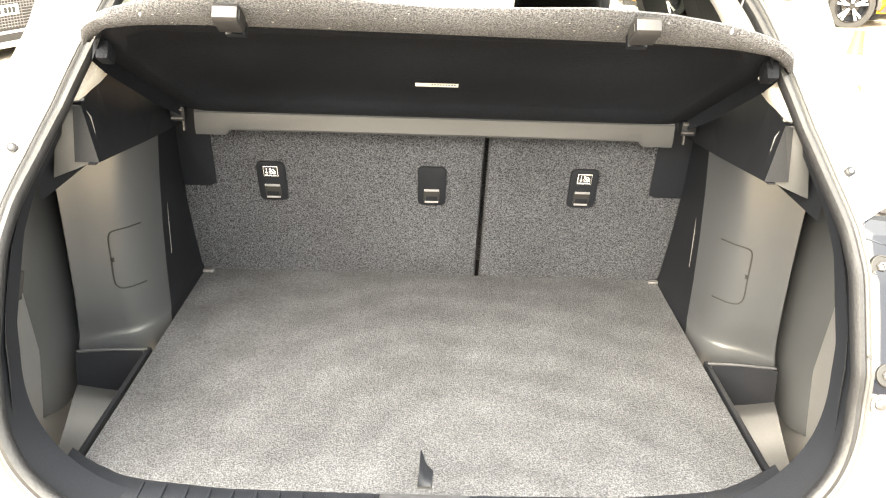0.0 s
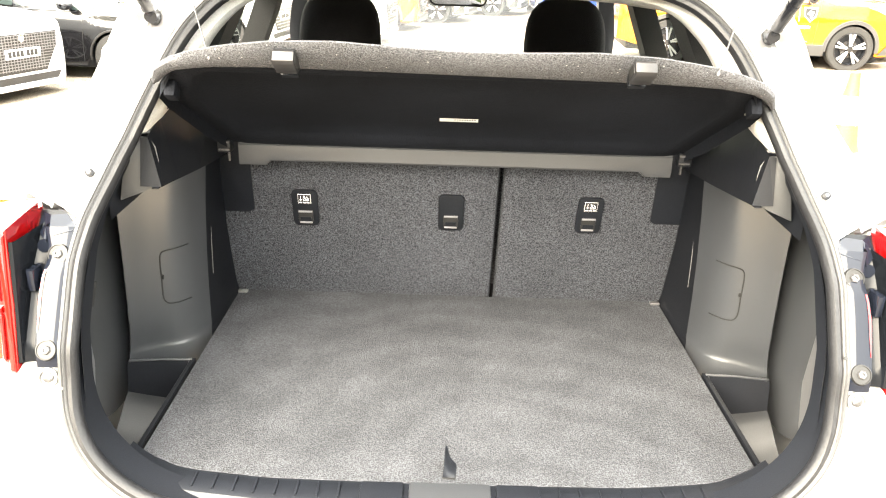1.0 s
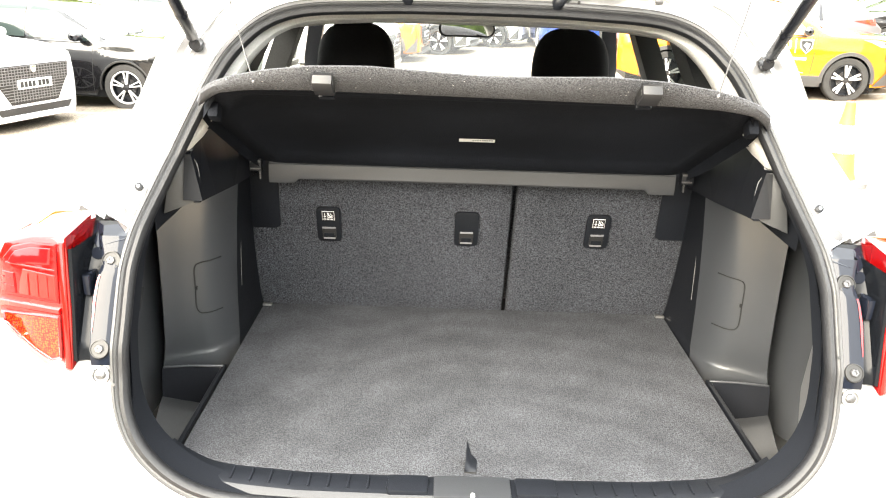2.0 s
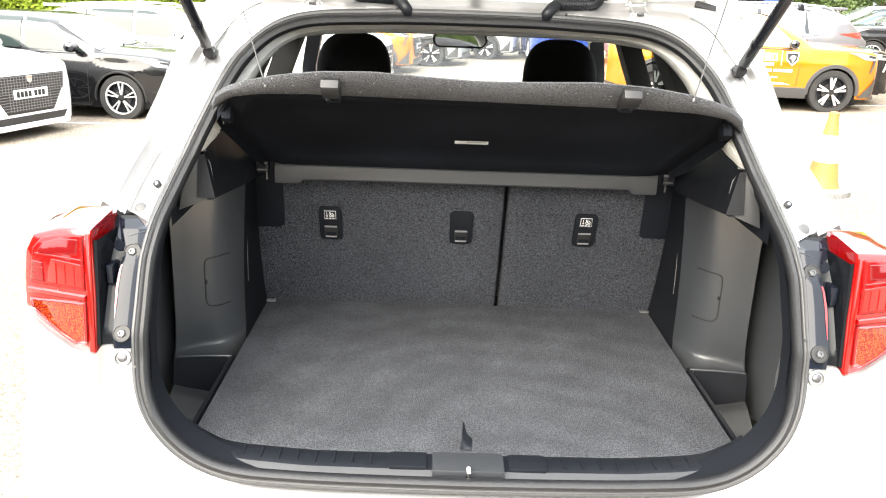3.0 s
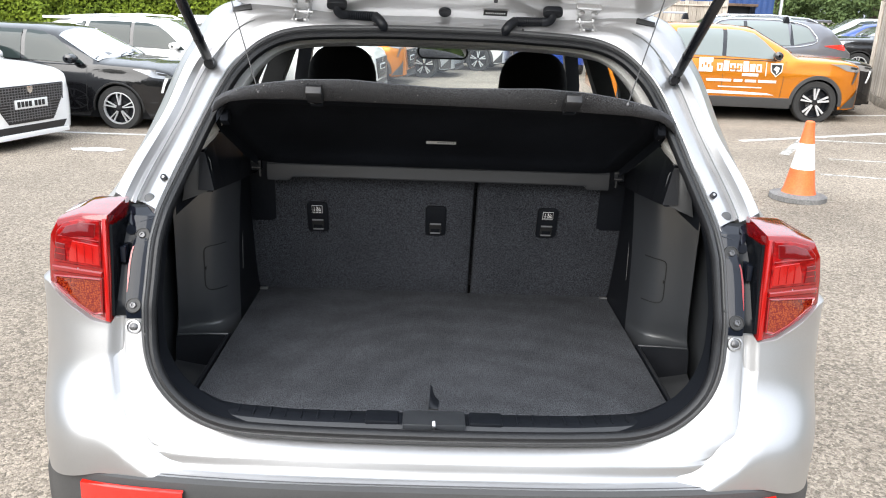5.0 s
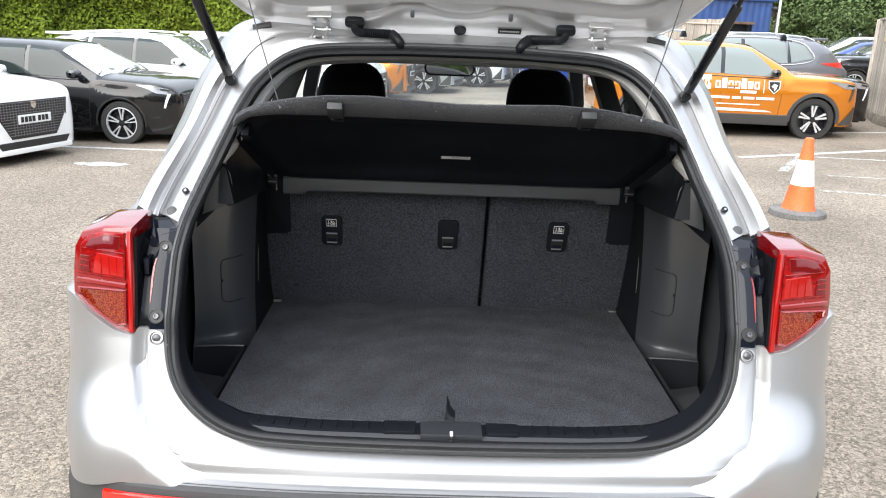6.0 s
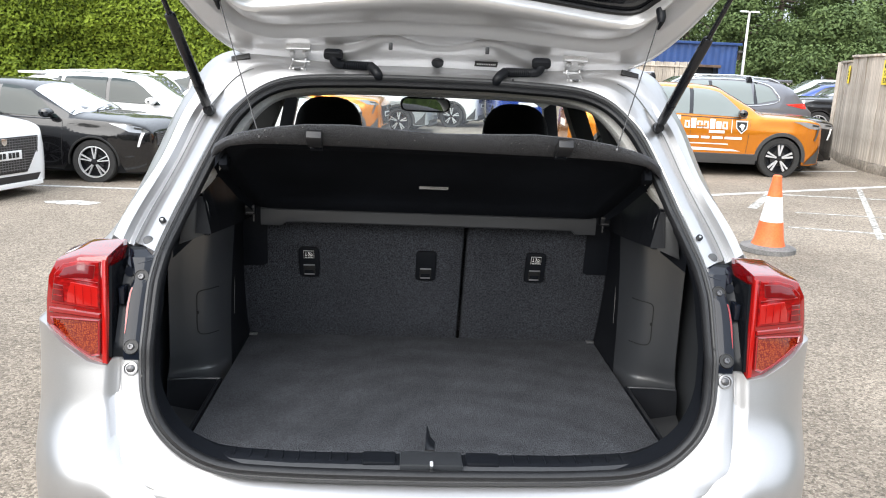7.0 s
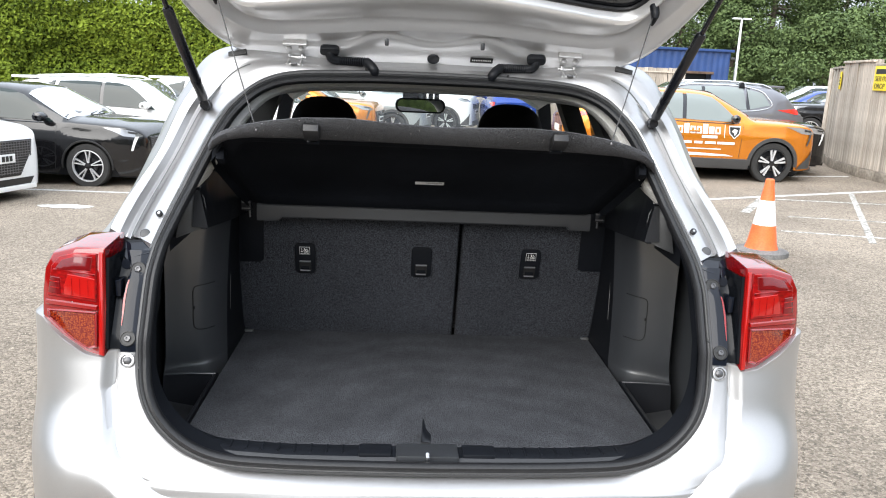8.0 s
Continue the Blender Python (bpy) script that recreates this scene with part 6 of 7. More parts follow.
    plate = part("number_plate", boxed(nose + 0.020, nose + 0.032, -0.26, 0.26, g0 + 0.145, g0 + 0.256, 0.003), WHITE, body, "white number plate with plain bars")
    for y0 in (-0.225, -0.165, -0.105, -0.045, 0.045, 0.105, 0.165):
        y1 = y0 + 0.040
        part("plate_bar", boxed(nose + 0.028, nose + 0.040, y0, y1, g0 + 0.168, g0 + 0.234), INK, plate)
    part("badge", prism([(-0.045, g1 - 0.01), (0.045, g1 - 0.01), (0.04, g1 - 0.07), (0.0, g1 - 0.10), (-0.04, g1 - 0.07)], 0, nose + 0.01, nose + 0.03, 0.004), CHROME, body)
    part("rear_plate", boxed(-L / 2 - 0.012, -L / 2 + 0.03, -0.26, 0.26, sh.belt(0) - 0.22, sh.belt(0) - 0.11), WHITE, body)
    z = ground_z(at[0])
    car.matrix_basis = pose(at[0], at[1], z, 0, 0, heading)
    return car, sh, body


def nose_at(px, py, heading, ahead):
    """The middle of a car whose given point, so far ahead of its middle and on its axis, is at px, py."""
    return px - ahead * math.cos(radians(heading)), py - ahead * math.sin(radians(heading))


def from_wheel(px, py, heading, length, width, suv=True):
    """The middle of a car whose right front wheel is centred at px, py."""
    a, b = length / 2 - (0.74 if suv else 0.80), -width / 2 * 0.985
    c, s = math.cos(radians(heading)), math.sin(radians(heading))
    return px - a * c + b * s, py - a * s - b * c


MESHGREY = material("grille_grey", (0.20, 0.20, 0.21), 0.3, 0.5)
ORANGE = paint("orange_paint", (0.74, 0.245, 0.018), 0.65, 0.26)
PEARL = paint("white_paint", (0.80, 0.80, 0.79), 0.0, 0.3)
JET = paint("black_paint", (0.005, 0.005, 0.006), 0.0, 0.25)
SLATE = paint("grey_paint", (0.17, 0.172, 0.19), 0.5, 0.3)
COBALT = paint("blue_paint", (0.02, 0.06, 0.32), 0.3, 0.3)
PALEGREY = paint("pale_grey_paint", (0.40, 0.43, 0.45), 0.4, 0.3)

_, osh, obody = parked_car("orange_car", "orange crossover with white door lettering and black wheel arches", from_wheel(6.22, 11.20, -4, 4.30, 1.77), -4, 4.30, 1.77, 1.53, ORANGE, True, BUMPER, 5, None, panes=PALEGLASS)
parked_car("black_car", "black hatchback with two-tone alloy wheels on tarmac", from_wheel(-4.49, 9.65, -5, 4.06, 1.745, False), -5, 4.06, 1.745, 1.43, JET, False, None, 5, screen=0.80)
parked_car("white_car", "white hatchback nose with chequered black grille", nose_at(-4.98, 8.15, -17, 2.03), -17, 4.06, 1.745, 1.54, PEARL, False, None, 5, screen=0.80)
parked_car("white_suv", "white estate car with black side glass and roof rails", from_wheel(-3.72, 12.3, -6, 4.4, 1.80), -6, 4.4, 1.80, 1.48, PEARL, True, None, 5, PEARL, detail=False, screen=0.80)
parked_car("white_suv", "white crossover beyond the row, mostly hidden", (-3.2, 14.6), -6, 4.3, 1.80, 1.50, PEARL, True, None, 5, None, detail=False)
parked_car("grey_suv", "grey SUV with silver roof rails and red lamps", (6.05, 15.15), 174, 4.5, 1.86, 1.64, SLATE, True, BUMPER, 5, CHROME, detail=False, panes=PALEGLASS)
parked_car("black_suv", "black car nose behind the orange crossover", (5.62, 13.05), -6, 4.2, 1.76, 1.45, JET, True, None, 5, None, detail=False, bonnet=0.15)
parked_car("blue_car", "bright blue car parked beyond the fence", (13.4, 23.2), 165, 4.1, 1.75, 1.42, COBALT, False, None, 5, None, detail=False)
for k, (x, y, coat, nm) in enumerate(((12.6, 19.8, JET, "black_car"), (14.6, 26.0, PEARL, "white_car"), (16.6, 28.6, SLATE, "grey_car"), (18.2, 31.4, PEARL, "white_car"))):
    parked_car(nm, "car parked in the far row before the trees", (x, y), 170, 4.3, 1.78, 1.55, coat, True, None, 5, None, detail=False, group="far cars")
# seen through the cabin
parked_car("orange_crossover", "orange crossover nose beyond the windscreen", nose_at(-0.55, 17.2, -8, 2.15), -8, 4.30, 1.77, 1.55, ORANGE, True, BUMPER, 5, None, detail=False, group="cars ahead")
parked_car("grey_crossover", "pale grey SUV nose with slim headlamps", from_wheel(-0.27, 18.6, -12, 4.6, 1.86), -12, 4.6, 1.86, 1.70, PALEGREY, True, BUMPER, 5, None, "slim", False, group="cars ahead")
parked_car("white_crossover", "white SUV nose beside a timber fence", from_wheel(1.22, 21.0, -14, 4.4, 1.84), -14, 4.4, 1.84, 1.66, PEARL, True, BUMPER, 5, None, "slim", False, group="cars ahead")
parked_car("blue_hatchback", "blue hatchback glimpsed past the headrest", (3.2, 21.6), 90, 4.1, 1.75, 1.52, COBALT, False, None, 5, None, detail=False, group="cars ahead")


def door_signs():
    """White lettering of the orange car: plain shapes in its colours, and bars."""
    L = osh.L
    def on(x, z, d=0.012):
        return (x - L / 2, -(osh.side(x, z) + d), z)
    def patch(name, pts, mat=WHITE, parent=obody, d=0.012, label=""):
        return part(name, draped(lambda x, z: on(x, z, d), pts, 1), mat, parent, label)
    def bar(name, x0, x1, z0, z1, mat=WHITE, d=0.012):
        return patch(name, [(x0, z0), (x1, z0), (x1, z1), (x0, z1)], mat, d=d)
    x0 = L * 0.47 - 0.16
    # name in rounded strokes, shown as plain blocks
    for k in range(7):
        w = 0.085
        bar("sign_block", x0 + 0.05 + 0.105 * k, x0 + 0.05 + 0.105 * k + w, 0.80, 0.80 + (0.12 if k not in (1, 4) else 0.16))
        if k not in (1, 4, 5):
            bar("sign_hole", x0 + 0.075 + 0.105 * k, x0 + 0.11 + 0.105 * k, 0.825, 0.895, ORANGE, 0.015)
    bar("sign_block", x0 + 0.46, x0 + 0.72, 0.73, 0.775)
    bar("divider", x0 + 0.83, x0 + 0.842, 0.74, 0.96)
    patch("badge_plate", [(x0 + 0.90, 0.95), (x0 + 1.10, 0.95), (x0 + 1.09, 0.82), (x0 + 1.0, 0.73), (x0 + 0.91, 0.82)], WHITE, label="white shield badge")
    patch("badge_field", [(x0 + 0.915, 0.925), (x0 + 1.085, 0.925), (x0 + 1.075, 0.825), (x0 + 1.0, 0.75), (x0 + 0.925, 0.825)], INK, d=0.016)
    patch("badge_shape", [(x0 + 0.95, 0.85), (x0 + 0.99, 0.90), (x0 + 1.05, 0.88), (x0 + 1.03, 0.82), (x0 + 1.0, 0.78), (x0 + 0.99, 0.83)], WHITE, d=0.020)
    for a, b in ((-0.10, 0.30), (0.34, 0.48), (0.52, 0.70), (0.73, 1.02)):
        bar("lettering_bar", x0 + a, x0 + b, 0.635, 0.675)
    bar("lettering_bar", x0 + 0.10, x0 + 0.80, 0.545, 0.562)
    patch("white_swoosh", [(x0 - 0.6, 0.50), (x0 + 0.4, 0.485), (x0 + 0.9, 0.468), (x0 + 1.02, 0.44), (x0 - 0.6, 0.44)])
    bar("white_panel", x0 - 0.24, x0 - 0.02, 0.78, 1.0)
    for k in range(4):
        bar("panel_mark", x0 - 0.2 + 0.05 * k, x0 - 0.17 + 0.05 * k, 0.84 + 0.03 * (k % 2), 0.90 + 0.03 * (k % 2), ORANGE, 0.016)


door_signs()
for x in (4.9, 6.9):
    foot = thing("roof_bar_foot", (x, 14.35, 1.62), "black clamp foot of a roof bar on the grey SUV", "roof bar", "roof bars")
    bm = prism([(x - 0.06, 1.62), (x + 0.06, 1.62), (x + 0.045, 1.69), (x + 0.02, 1.74), (x - 0.02, 1.74), (x - 0.045, 1.69)], 1, 14.30, 14.42, 0.01)
    part("clamp", bm, BLACK, foot)
    part("cross_bar", tube([(x, 14.32, 1.74), (x, 15.9, 1.74)], 0.02, 8), ALLOY, foot)


# ---- yard furniture: cone, fence, sign, building, lamp post ----
def traffic_cone(x, y):
    z = ground_z(x)
    cone = thing("traffic_cone", (x, y, z), "orange traffic cone with a dirty white sleeve on a grey base", "traffic cone")
    hot = grained("cone_orange", (0.72, 0.135, 0.035), (0.80, 0.17, 0.045), 0.5, 60, 0.04, 5, 0.2)
    sleeve = grained("cone_sleeve", (0.72, 0.71, 0.69), (0.85, 0.85, 0.83), 0.45, 40, 0.05, 5, 0.1)
    base = grained("cone_base", (0.115, 0.112, 0.108), (0.18, 0.175, 0.168), 0.8, 60, 0.4, 5, 0.25)
    def slice_(z0, z1, mat, name):
        def r(h):
            return lerp(h, [0.05, 0.09, 0.70, 0.715, 0.75], [0.165, 0.145, 0.045, 0.040, 0.036])
        hs = np.linspace(z0, z1, 5)
        part(name, tube([(x, y, z + h) for h in hs], [r(h) for h in hs], 28), mat, cone)
    slice_(0.05, 0.30, hot, "lower_cone")
    slice_(0.30, 0.545, sleeve, "white_sleeve")
    slice_(0.545, 0.70, hot, "upper_cone")
    part("tip", tube([(x, y, z + 0.70), (x, y, z + 0.745), (x, y, z + 0.755)], [0.047, 0.042, 0.03], 20), hot, cone)
    part("base", tube([(x, y, z), (x, y, z + 0.045), (x, y, z + 0.065)], [0.265, 0.262, 0.20], 16), base, cone)


traffic_cone(3.56, 5.77)

OLDWOOD = grained("weathered_timber", (0.37, 0.32, 0.265), (0.60, 0.535, 0.455), 0.85, 14, 0.5, 2.2, 0.3, spec=0.2, stretch=(6, 6, 0.5))
def weathered(m):
    """Each board a little lighter or darker than the next."""
    n, l = m.node_tree.nodes, m.node_tree.links
    b = n["Principled BSDF"]
    info, span, mul = n.new("ShaderNodeObjectInfo"), n.new("ShaderNodeMapRange"), n.new("ShaderNodeVectorMath")
    span.inputs["To Min"].default_value, span.inputs["To Max"].default_value = 0.66, 1.12
    l.new(info.outputs["Random"], span.inputs["Value"])
    mul.operation = "SCALE"
    l.new(b.inputs["Base Color"].links[0].from_socket, mul.inputs[0])
    l.new(span.outputs["Result"], mul.inputs["Scale"])
    l.new(mul.outputs["Vector"], b.inputs["Base Color"])


weathered(OLDWOOD)
GRAVEL = grained("gravel_board", (0.22, 0.19, 0.155), (0.34, 0.30, 0.25), 0.9, 20, 0.4, 3, 0.3, spec=0.2)


def timber_fence(a, b, height, name_label, group="fences"):
    a, b = Vector(a), Vector(b)
    fence = thing("timber_fence", (a.x, a.y, ground_z(a.x)), name_label, "fence", group)
    d = b - a
    n = max(2, int(d.length / 0.125))
    ang = math.degrees(math.atan2(d.y, d.x))
    bm = boxed(-0.062, 0.062, -0.010, 0.010, 0, 1, 0.004)
    board = bpy.data.meshes.new("board")
    bm.to_mesh(board)
    bm.free()
    board.materials.append(OLDWOOD)
    rng = random.Random(7)
    for k in range(n):
        p = a + d * ((k + 0.5) / n)
        ob = new("board", board)
        ob.parent = fence
        ob.matrix_parent_inverse = ROOTS[fence.name]
        ob.matrix_basis = pose(p.x, p.y, ground_z(p.x) + 0.18, rng.uniform(-0.6, 0.6), rng.uniform(-0.5, 0.5), ang + rng.uniform(3, 7)) @ Matrix.Diagonal((1, 1, height - 0.18 + rng.uniform(-0.015, 0.015), 1))
    for k in range(int(d.length / 2.4) + 2):
        p = a + d * min(1, k * 2.4 / d.length)
        part("post", boxed(-0.05, 0.05, 0.02, 0.12, 0, height + 0.04, 0.006, pose(p.x, p.y, ground_z(p.x), 0, 0, ang)), OLDWOOD, fence)
    for z0, z1, w in ((0.0, 0.17, 0.02), (height - 0.01, height + 0.03, 0.05)):
        part("rail" if z0 else "gravel_board", boxed(0, d.length, -w, w, z0, z1, 0.004, Matrix.Translation((a.x, a.y, (ground_z(a.x) + ground_z(b.x)) / 2)) @ pose(0, 0, 0, 0, 0, ang)), GRAVEL if not z0 else OLDWOOD, fence)
    return fence


timber_fence((9.17, 14.98), (8.63, 13.66), 1.96, "weathered close-board timber fence, silvery brown")
timber_fence((8.62, 13.63), (8.32, 12.14), 2.06, "weathered close-board timber fence, silvery brown")
timber_fence((8.32, 12.10), (8.08, 8.2), 1.99, "weathered close-board timber fence, silvery brown")
timber_fence((9.22, 15.03), (13.0, 15.9), 1.93, "weathered close-board timber fence, silvery brown")
timber_fence((-5.0, 26.2), (9.0, 23.6), 2.0, "pale timber fence beyond the parked cars")


def yellow_sign():
    x, y, z = 8.275, 12.02, 1.90
    sign = thing("yellow_sign", (x, y, z - 0.2), "yellow sign with black capitals on the timber fence", "sign")
    m = pose(x, y, z, 0, 0, -93.5)
    yellow = grained("sign_yellow", (0.80, 0.62, 0.02), (0.86, 0.68, 0.04), 0.4, 30, 0.02, 3, 0.05)
    face = part("board_face", boxed(-0.02, 0.78, -0.012, 0.0, -0.21, 0.21, 0.003, m), yellow, sign)
    for k, word in enumerate(("", "SERVICE", "DROP")):
        zz = 0.075 - 0.125 * k
        if not word:
            part("lettering_bar", boxed(0.03, 0.62, -0.015, -0.011, zz, zz + 0.085, 0, m), INK, face)
            continue
        cu = bpy.data.curves.new("lettering", "FONT")
        cu.body, cu.size, cu.extrude = word, 0.125, 0.0015
        ob = new("lettering", cu)
        ob.data.materials.append(INK)
        ob.parent = face
        ob.matrix_parent_inverse = Matrix()
        ob.matrix_basis = m @ pose(0.03, -0.0145, zz, 90)


yellow_sign()
small = thing("yellow_sign", (8.63, 13.745, 1.69), "small yellow notice on the timber fence", "sign")
notice = part("board_face", boxed(-0.10, 0.10, -0.012, 0.0, -0.17, 0.17, 0.002, pose(8.63, 13.745, 1.86, 0, 0, -112.2)), bpy.data.materials["sign_yellow"], small)
for k in range(3):
    part("lettering_bar", boxed(-0.07, 0.06, -0.015, -0.011, 0.04 - 0.06 * k, 0.065 - 0.06 * k, 0, pose(8.63, 13.745, 1.86, 0, 0, -112.2)), INK, notice)


def blue_building():
    x0, x1, y0, y1 = 6.0, 18.8, 43.6, 56.0
    z0, z1 = 0.0, 3.55
    shed = thing("blue_building", ((x0 + x1) / 2, y0, z0), "low blue corrugated steel workshop with a dark doorway", "building")
    clad = grained("blue_cladding", (0.018, 0.050, 0.165), (0.026, 0.068, 0.21), 0.45, 20, 0.05, 1.2, 0.15)
    def wall(p, q, n):
        rows = []
        p, q = Vector(p), Vector(q)
        nrm = Vector(((q - p).y, -(q - p).x, 0)).normalized()
        for k in range(n * 4 + 1):
            d = (0, 0, 0.05, 0.05)[k % 4]
            c = p + (q - p) * (k / (n * 4)) + nrm * d
            rows.append([(c.x, c.y, z0), (c.x, c.y, z1)])
        return grid(rows)
    part("front_wall", wall((x0, y0, 0), (11.8, y0, 0), 14), clad, shed)
    part("front_wall", wall((17.8, y0, 0), (x1, y0, 0), 3), clad, shed)
    lintel = wall((11.8, y0, 0), (17.8, y0, 0), 15)
    for v in lintel.verts:
        v.co.z = z1 if v.co.z > 1 else 2.35
    part("door_lintel", lintel, clad, shed)
    part("end_wall", wall((x1, y0, 0), (x1, y1, 0), 30), clad, shed)
    part("roof", boxed(x0 - 0.1, x1 + 0.15, y0 - 0.2, y1, z1, z1 + 0.14, 0.02), clad, shed)
    # black sheet set back in the doorway stands for the unlit inside
    part("doorway_shade", boxed(11.9, 17.7, y0 + 0.5, y0 + 0.55, z0, 2.35), BLACK, shed, "black sheet standing for the dark inside the doorway")
    part("door_frame", boxed(11.7, 17.9, y0 - 0.08, y0 + 0.02, 2.28, 2.42, 0.01), grained("brown_frame", (0.10, 0.06, 0.04), (0.14, 0.09, 0.06), 0.6, 10), shed)
    part("wall_lamp", boxed(x1 - 0.05, x1 + 0.25, y0 - 0.25, y0 - 0.05, 3.15, 3.27, 0.03), BUMPER, shed)


blue_building()


def lamp_post():
    x, y = 19.8, 45.0
    post = thing("lamp_post", (x, y, 0.2), "slim white lamp post with a flat double head", "street lamp")
    part("pole", tube([(x, y, 0.2), (x, y, 3.0), (x, y, 5.55)], [0.10, 0.08, 0.06], 10), PEARL, post)
    for s in (-1, 1):
        part("lamp_head", boxed(x + s * 0.08, x + s * 0.55, y - 0.12, y + 0.12, 5.50, 5.60, 0.03), PEARL, post)


lamp_post()


def markings():
    worn = grained("worn_white_line", (0.36, 0.355, 0.34), (0.74, 0.73, 0.70), 0.8, 28, 0.4, 6, 0.2, spec=0.2)
    patchy = grained("broken_white_line", (0.17, 0.16, 0.14), (0.60, 0.585, 0.55), 0.85, 22, 0.5, 5, 0.25, spec=0.2)
    def stripe(a, b, w, mat, label="worn white bay line painted on tarmac"):
        a, b = Vector((*a, 0)), Vector((*b, 0))
        d = (b - a).normalized()
        n = Vector((-d.y, d.x, 0)) * w / 2
        k = max(2, int((b - a).length / 0.25))
        rows = []
        for i in range(k + 1):
            p = a + (b - a) * i / k
            e = 0.012 * noise.noise(p * 3)
            rows.append([((p + n * (1 + e)).x, (p + n).y, ground_z(p.x) + 0.004), ((p - n).x, (p - n * (1 + e)).y, ground_z((p - n).x) + 0.004)])
        tagged(part("bay_line", grid(rows), mat), label, "road marking", "bay lines", "structure")
    stripe((4.3, 9.2), (8.12, 10.46), 0.12, worn)
    stripe((8.15, 12.15), (6.6, 12.0), 0.10, worn)
    stripe((4.45, 8.15), (5.30, 9.45), 0.12, patchy)
    stripe((6.95, 10.0), (5.05, 6.3), 0.075, patchy)
    stripe((5.3, 9.35), (8.2, 8.6), 0.09, patchy)
    stripe((4.35, 6.95), (5.7, 6.45), 0.07, patchy)
    stripe((4.9, 7.9), (6.2, 7.5), 0.06, patchy)
    stripe((-5.6, 9.35), (-3.2, 9.02), 0.10, worn)
    for x, y, r in ((-4.15, 7.98, 0.16), (-3.93, 7.93, 0.12), (-4.35, 8.0, 0.10)):
        pts = [(x + r * 1.2 * math.cos(a) * (1 + 0.2 * math.sin(3 * a)), y + r * 0.9 * math.sin(a)) for a in np.linspace(0, 2 * math.pi, 14, endpoint=False)]
        bm = bmesh.new()
        bm.faces.new([bm.verts.new((px, py, ground_z(px) + 0.005)) for px, py in pts])
        tagged(part("paint_patch", bm, worn), "splash of worn white paint on tarmac", "road marking", "paint patches", "structure")


markings()


def loose_grit():
    """Small stones and crumbs of leaf lying on the tarmac round the car."""
    rng = np.random.default_rng(21)
    m = material("grit", (0.3, 0.26, 0.2), 0.9, spec=0.2)
    n, l = m.node_tree.nodes, m.node_tree.links
    geo, ramp = n.new("ShaderNodeNewGeometry"), n.new("ShaderNodeValToRGB")
    ramp.color_ramp.elements[0].color, ramp.color_ramp.elements[1].color = (0.075, 0.055, 0.038, 1), (0.50, 0.44, 0.36, 1)
    l.new(geo.outputs["Random Per Island"], ramp.inputs["Fac"])
    l.new(ramp.outputs["Color"], n["Principled BSDF"].inputs["Base Color"])
    count = 5200
    side = np.where(rng.random(count) < 0.6, -1, 1)
    xs = side * (0.95 + rng.gamma(1.3, 0.75, count))
    ys = rng.uniform(-0.6, 5.5, count)
    size = rng.uniform(0.002, 0.0055, count) * np.where(rng.random(count) < 0.06, 1.7, 1.0)
    vs, fs = [], []
    for x, y, r in zip(xs, ys, size):
        k, turn, z = len(vs), rng.uniform(0, 6.28), ground_z(float(x))
        for a in range(4):
            q = r * rng.uniform(0.7, 1.4)
            vs.append((x + q * math.cos(turn + a * 1.57), y + q * math.sin(turn + a * 1.57), z + 0.15 * r))
        vs += [(x, y, z + r * rng.uniform(0.5, 1.0)), (x, y, z - 0.2 * r)]
        for a in range(4):
            fs += [(k + a, k + (a + 1) % 4, k + 4), (k + (a + 1) % 4, k + a, k + 5)]
    me = bpy.data.meshes.new("loose_grit")
    me.from_pydata(vs, [], fs)
    me.materials.append(m)
    tagged(new("loose_grit", me), "scattered brown grit and crumbs on worn tarmac", "grit", kind="stuff")


loose_grit()


# ---- greenery ----
def leaf_mat(name, dark, light):
    m = material(name, dark, 0.6, spec=0.15)
    n, l = m.node_tree.nodes, m.node_tree.links
    geo, ramp, nz = n.new("ShaderNodeNewGeometry"), n.new("ShaderNodeValToRGB"), n.new("ShaderNodeTexNoise")
    ramp.color_ramp.elements[0].color, ramp.color_ramp.elements[1].color = (*dark, 1), (*light, 1)
    nz.inputs["Scale"].default_value = 0.55
    tc = n.new("ShaderNodeTexCoord")
    l.new(tc.outputs["Object"], nz.inputs["Vector"])
    add = n.new("ShaderNodeMath")
    add.operation = "MULTIPLY_ADD"
    add.inputs[1].default_value, add.inputs[2].default_value = 0.6, -0.02
    l.new(geo.outputs["Random Per Island"], add.inputs[0])
    sm = n.new("ShaderNodeMath")
    sm.operation = "MULTIPLY_ADD"
    sm.inputs[1].default_value = 0.8
    l.new(nz.outputs["Fac"], sm.inputs[0])
    l.new(add.outputs["Value"], sm.inputs[2])
    l.new(sm.outputs["Value"], ramp.inputs["Fac"])
    b = n["Principled BSDF"]
    l.new(ramp.outputs["Color"], b.inputs["Base Color"])
    return m


HEDGE_LEAF = leaf_mat("hedge_leaf", (0.014, 0.040, 0.006), (0.22, 0.29, 0.030))
TREE_LEAF = leaf_mat("tree_leaf", (0.038, 0.066, 0.026), (0.125, 0.175, 0.062))
BARK = grained("bark", (0.06, 0.048, 0.035), (0.14, 0.11, 0.085), 0.9, 12, 0.8, 3, 0.3, stretch=(3, 3, 0.6))


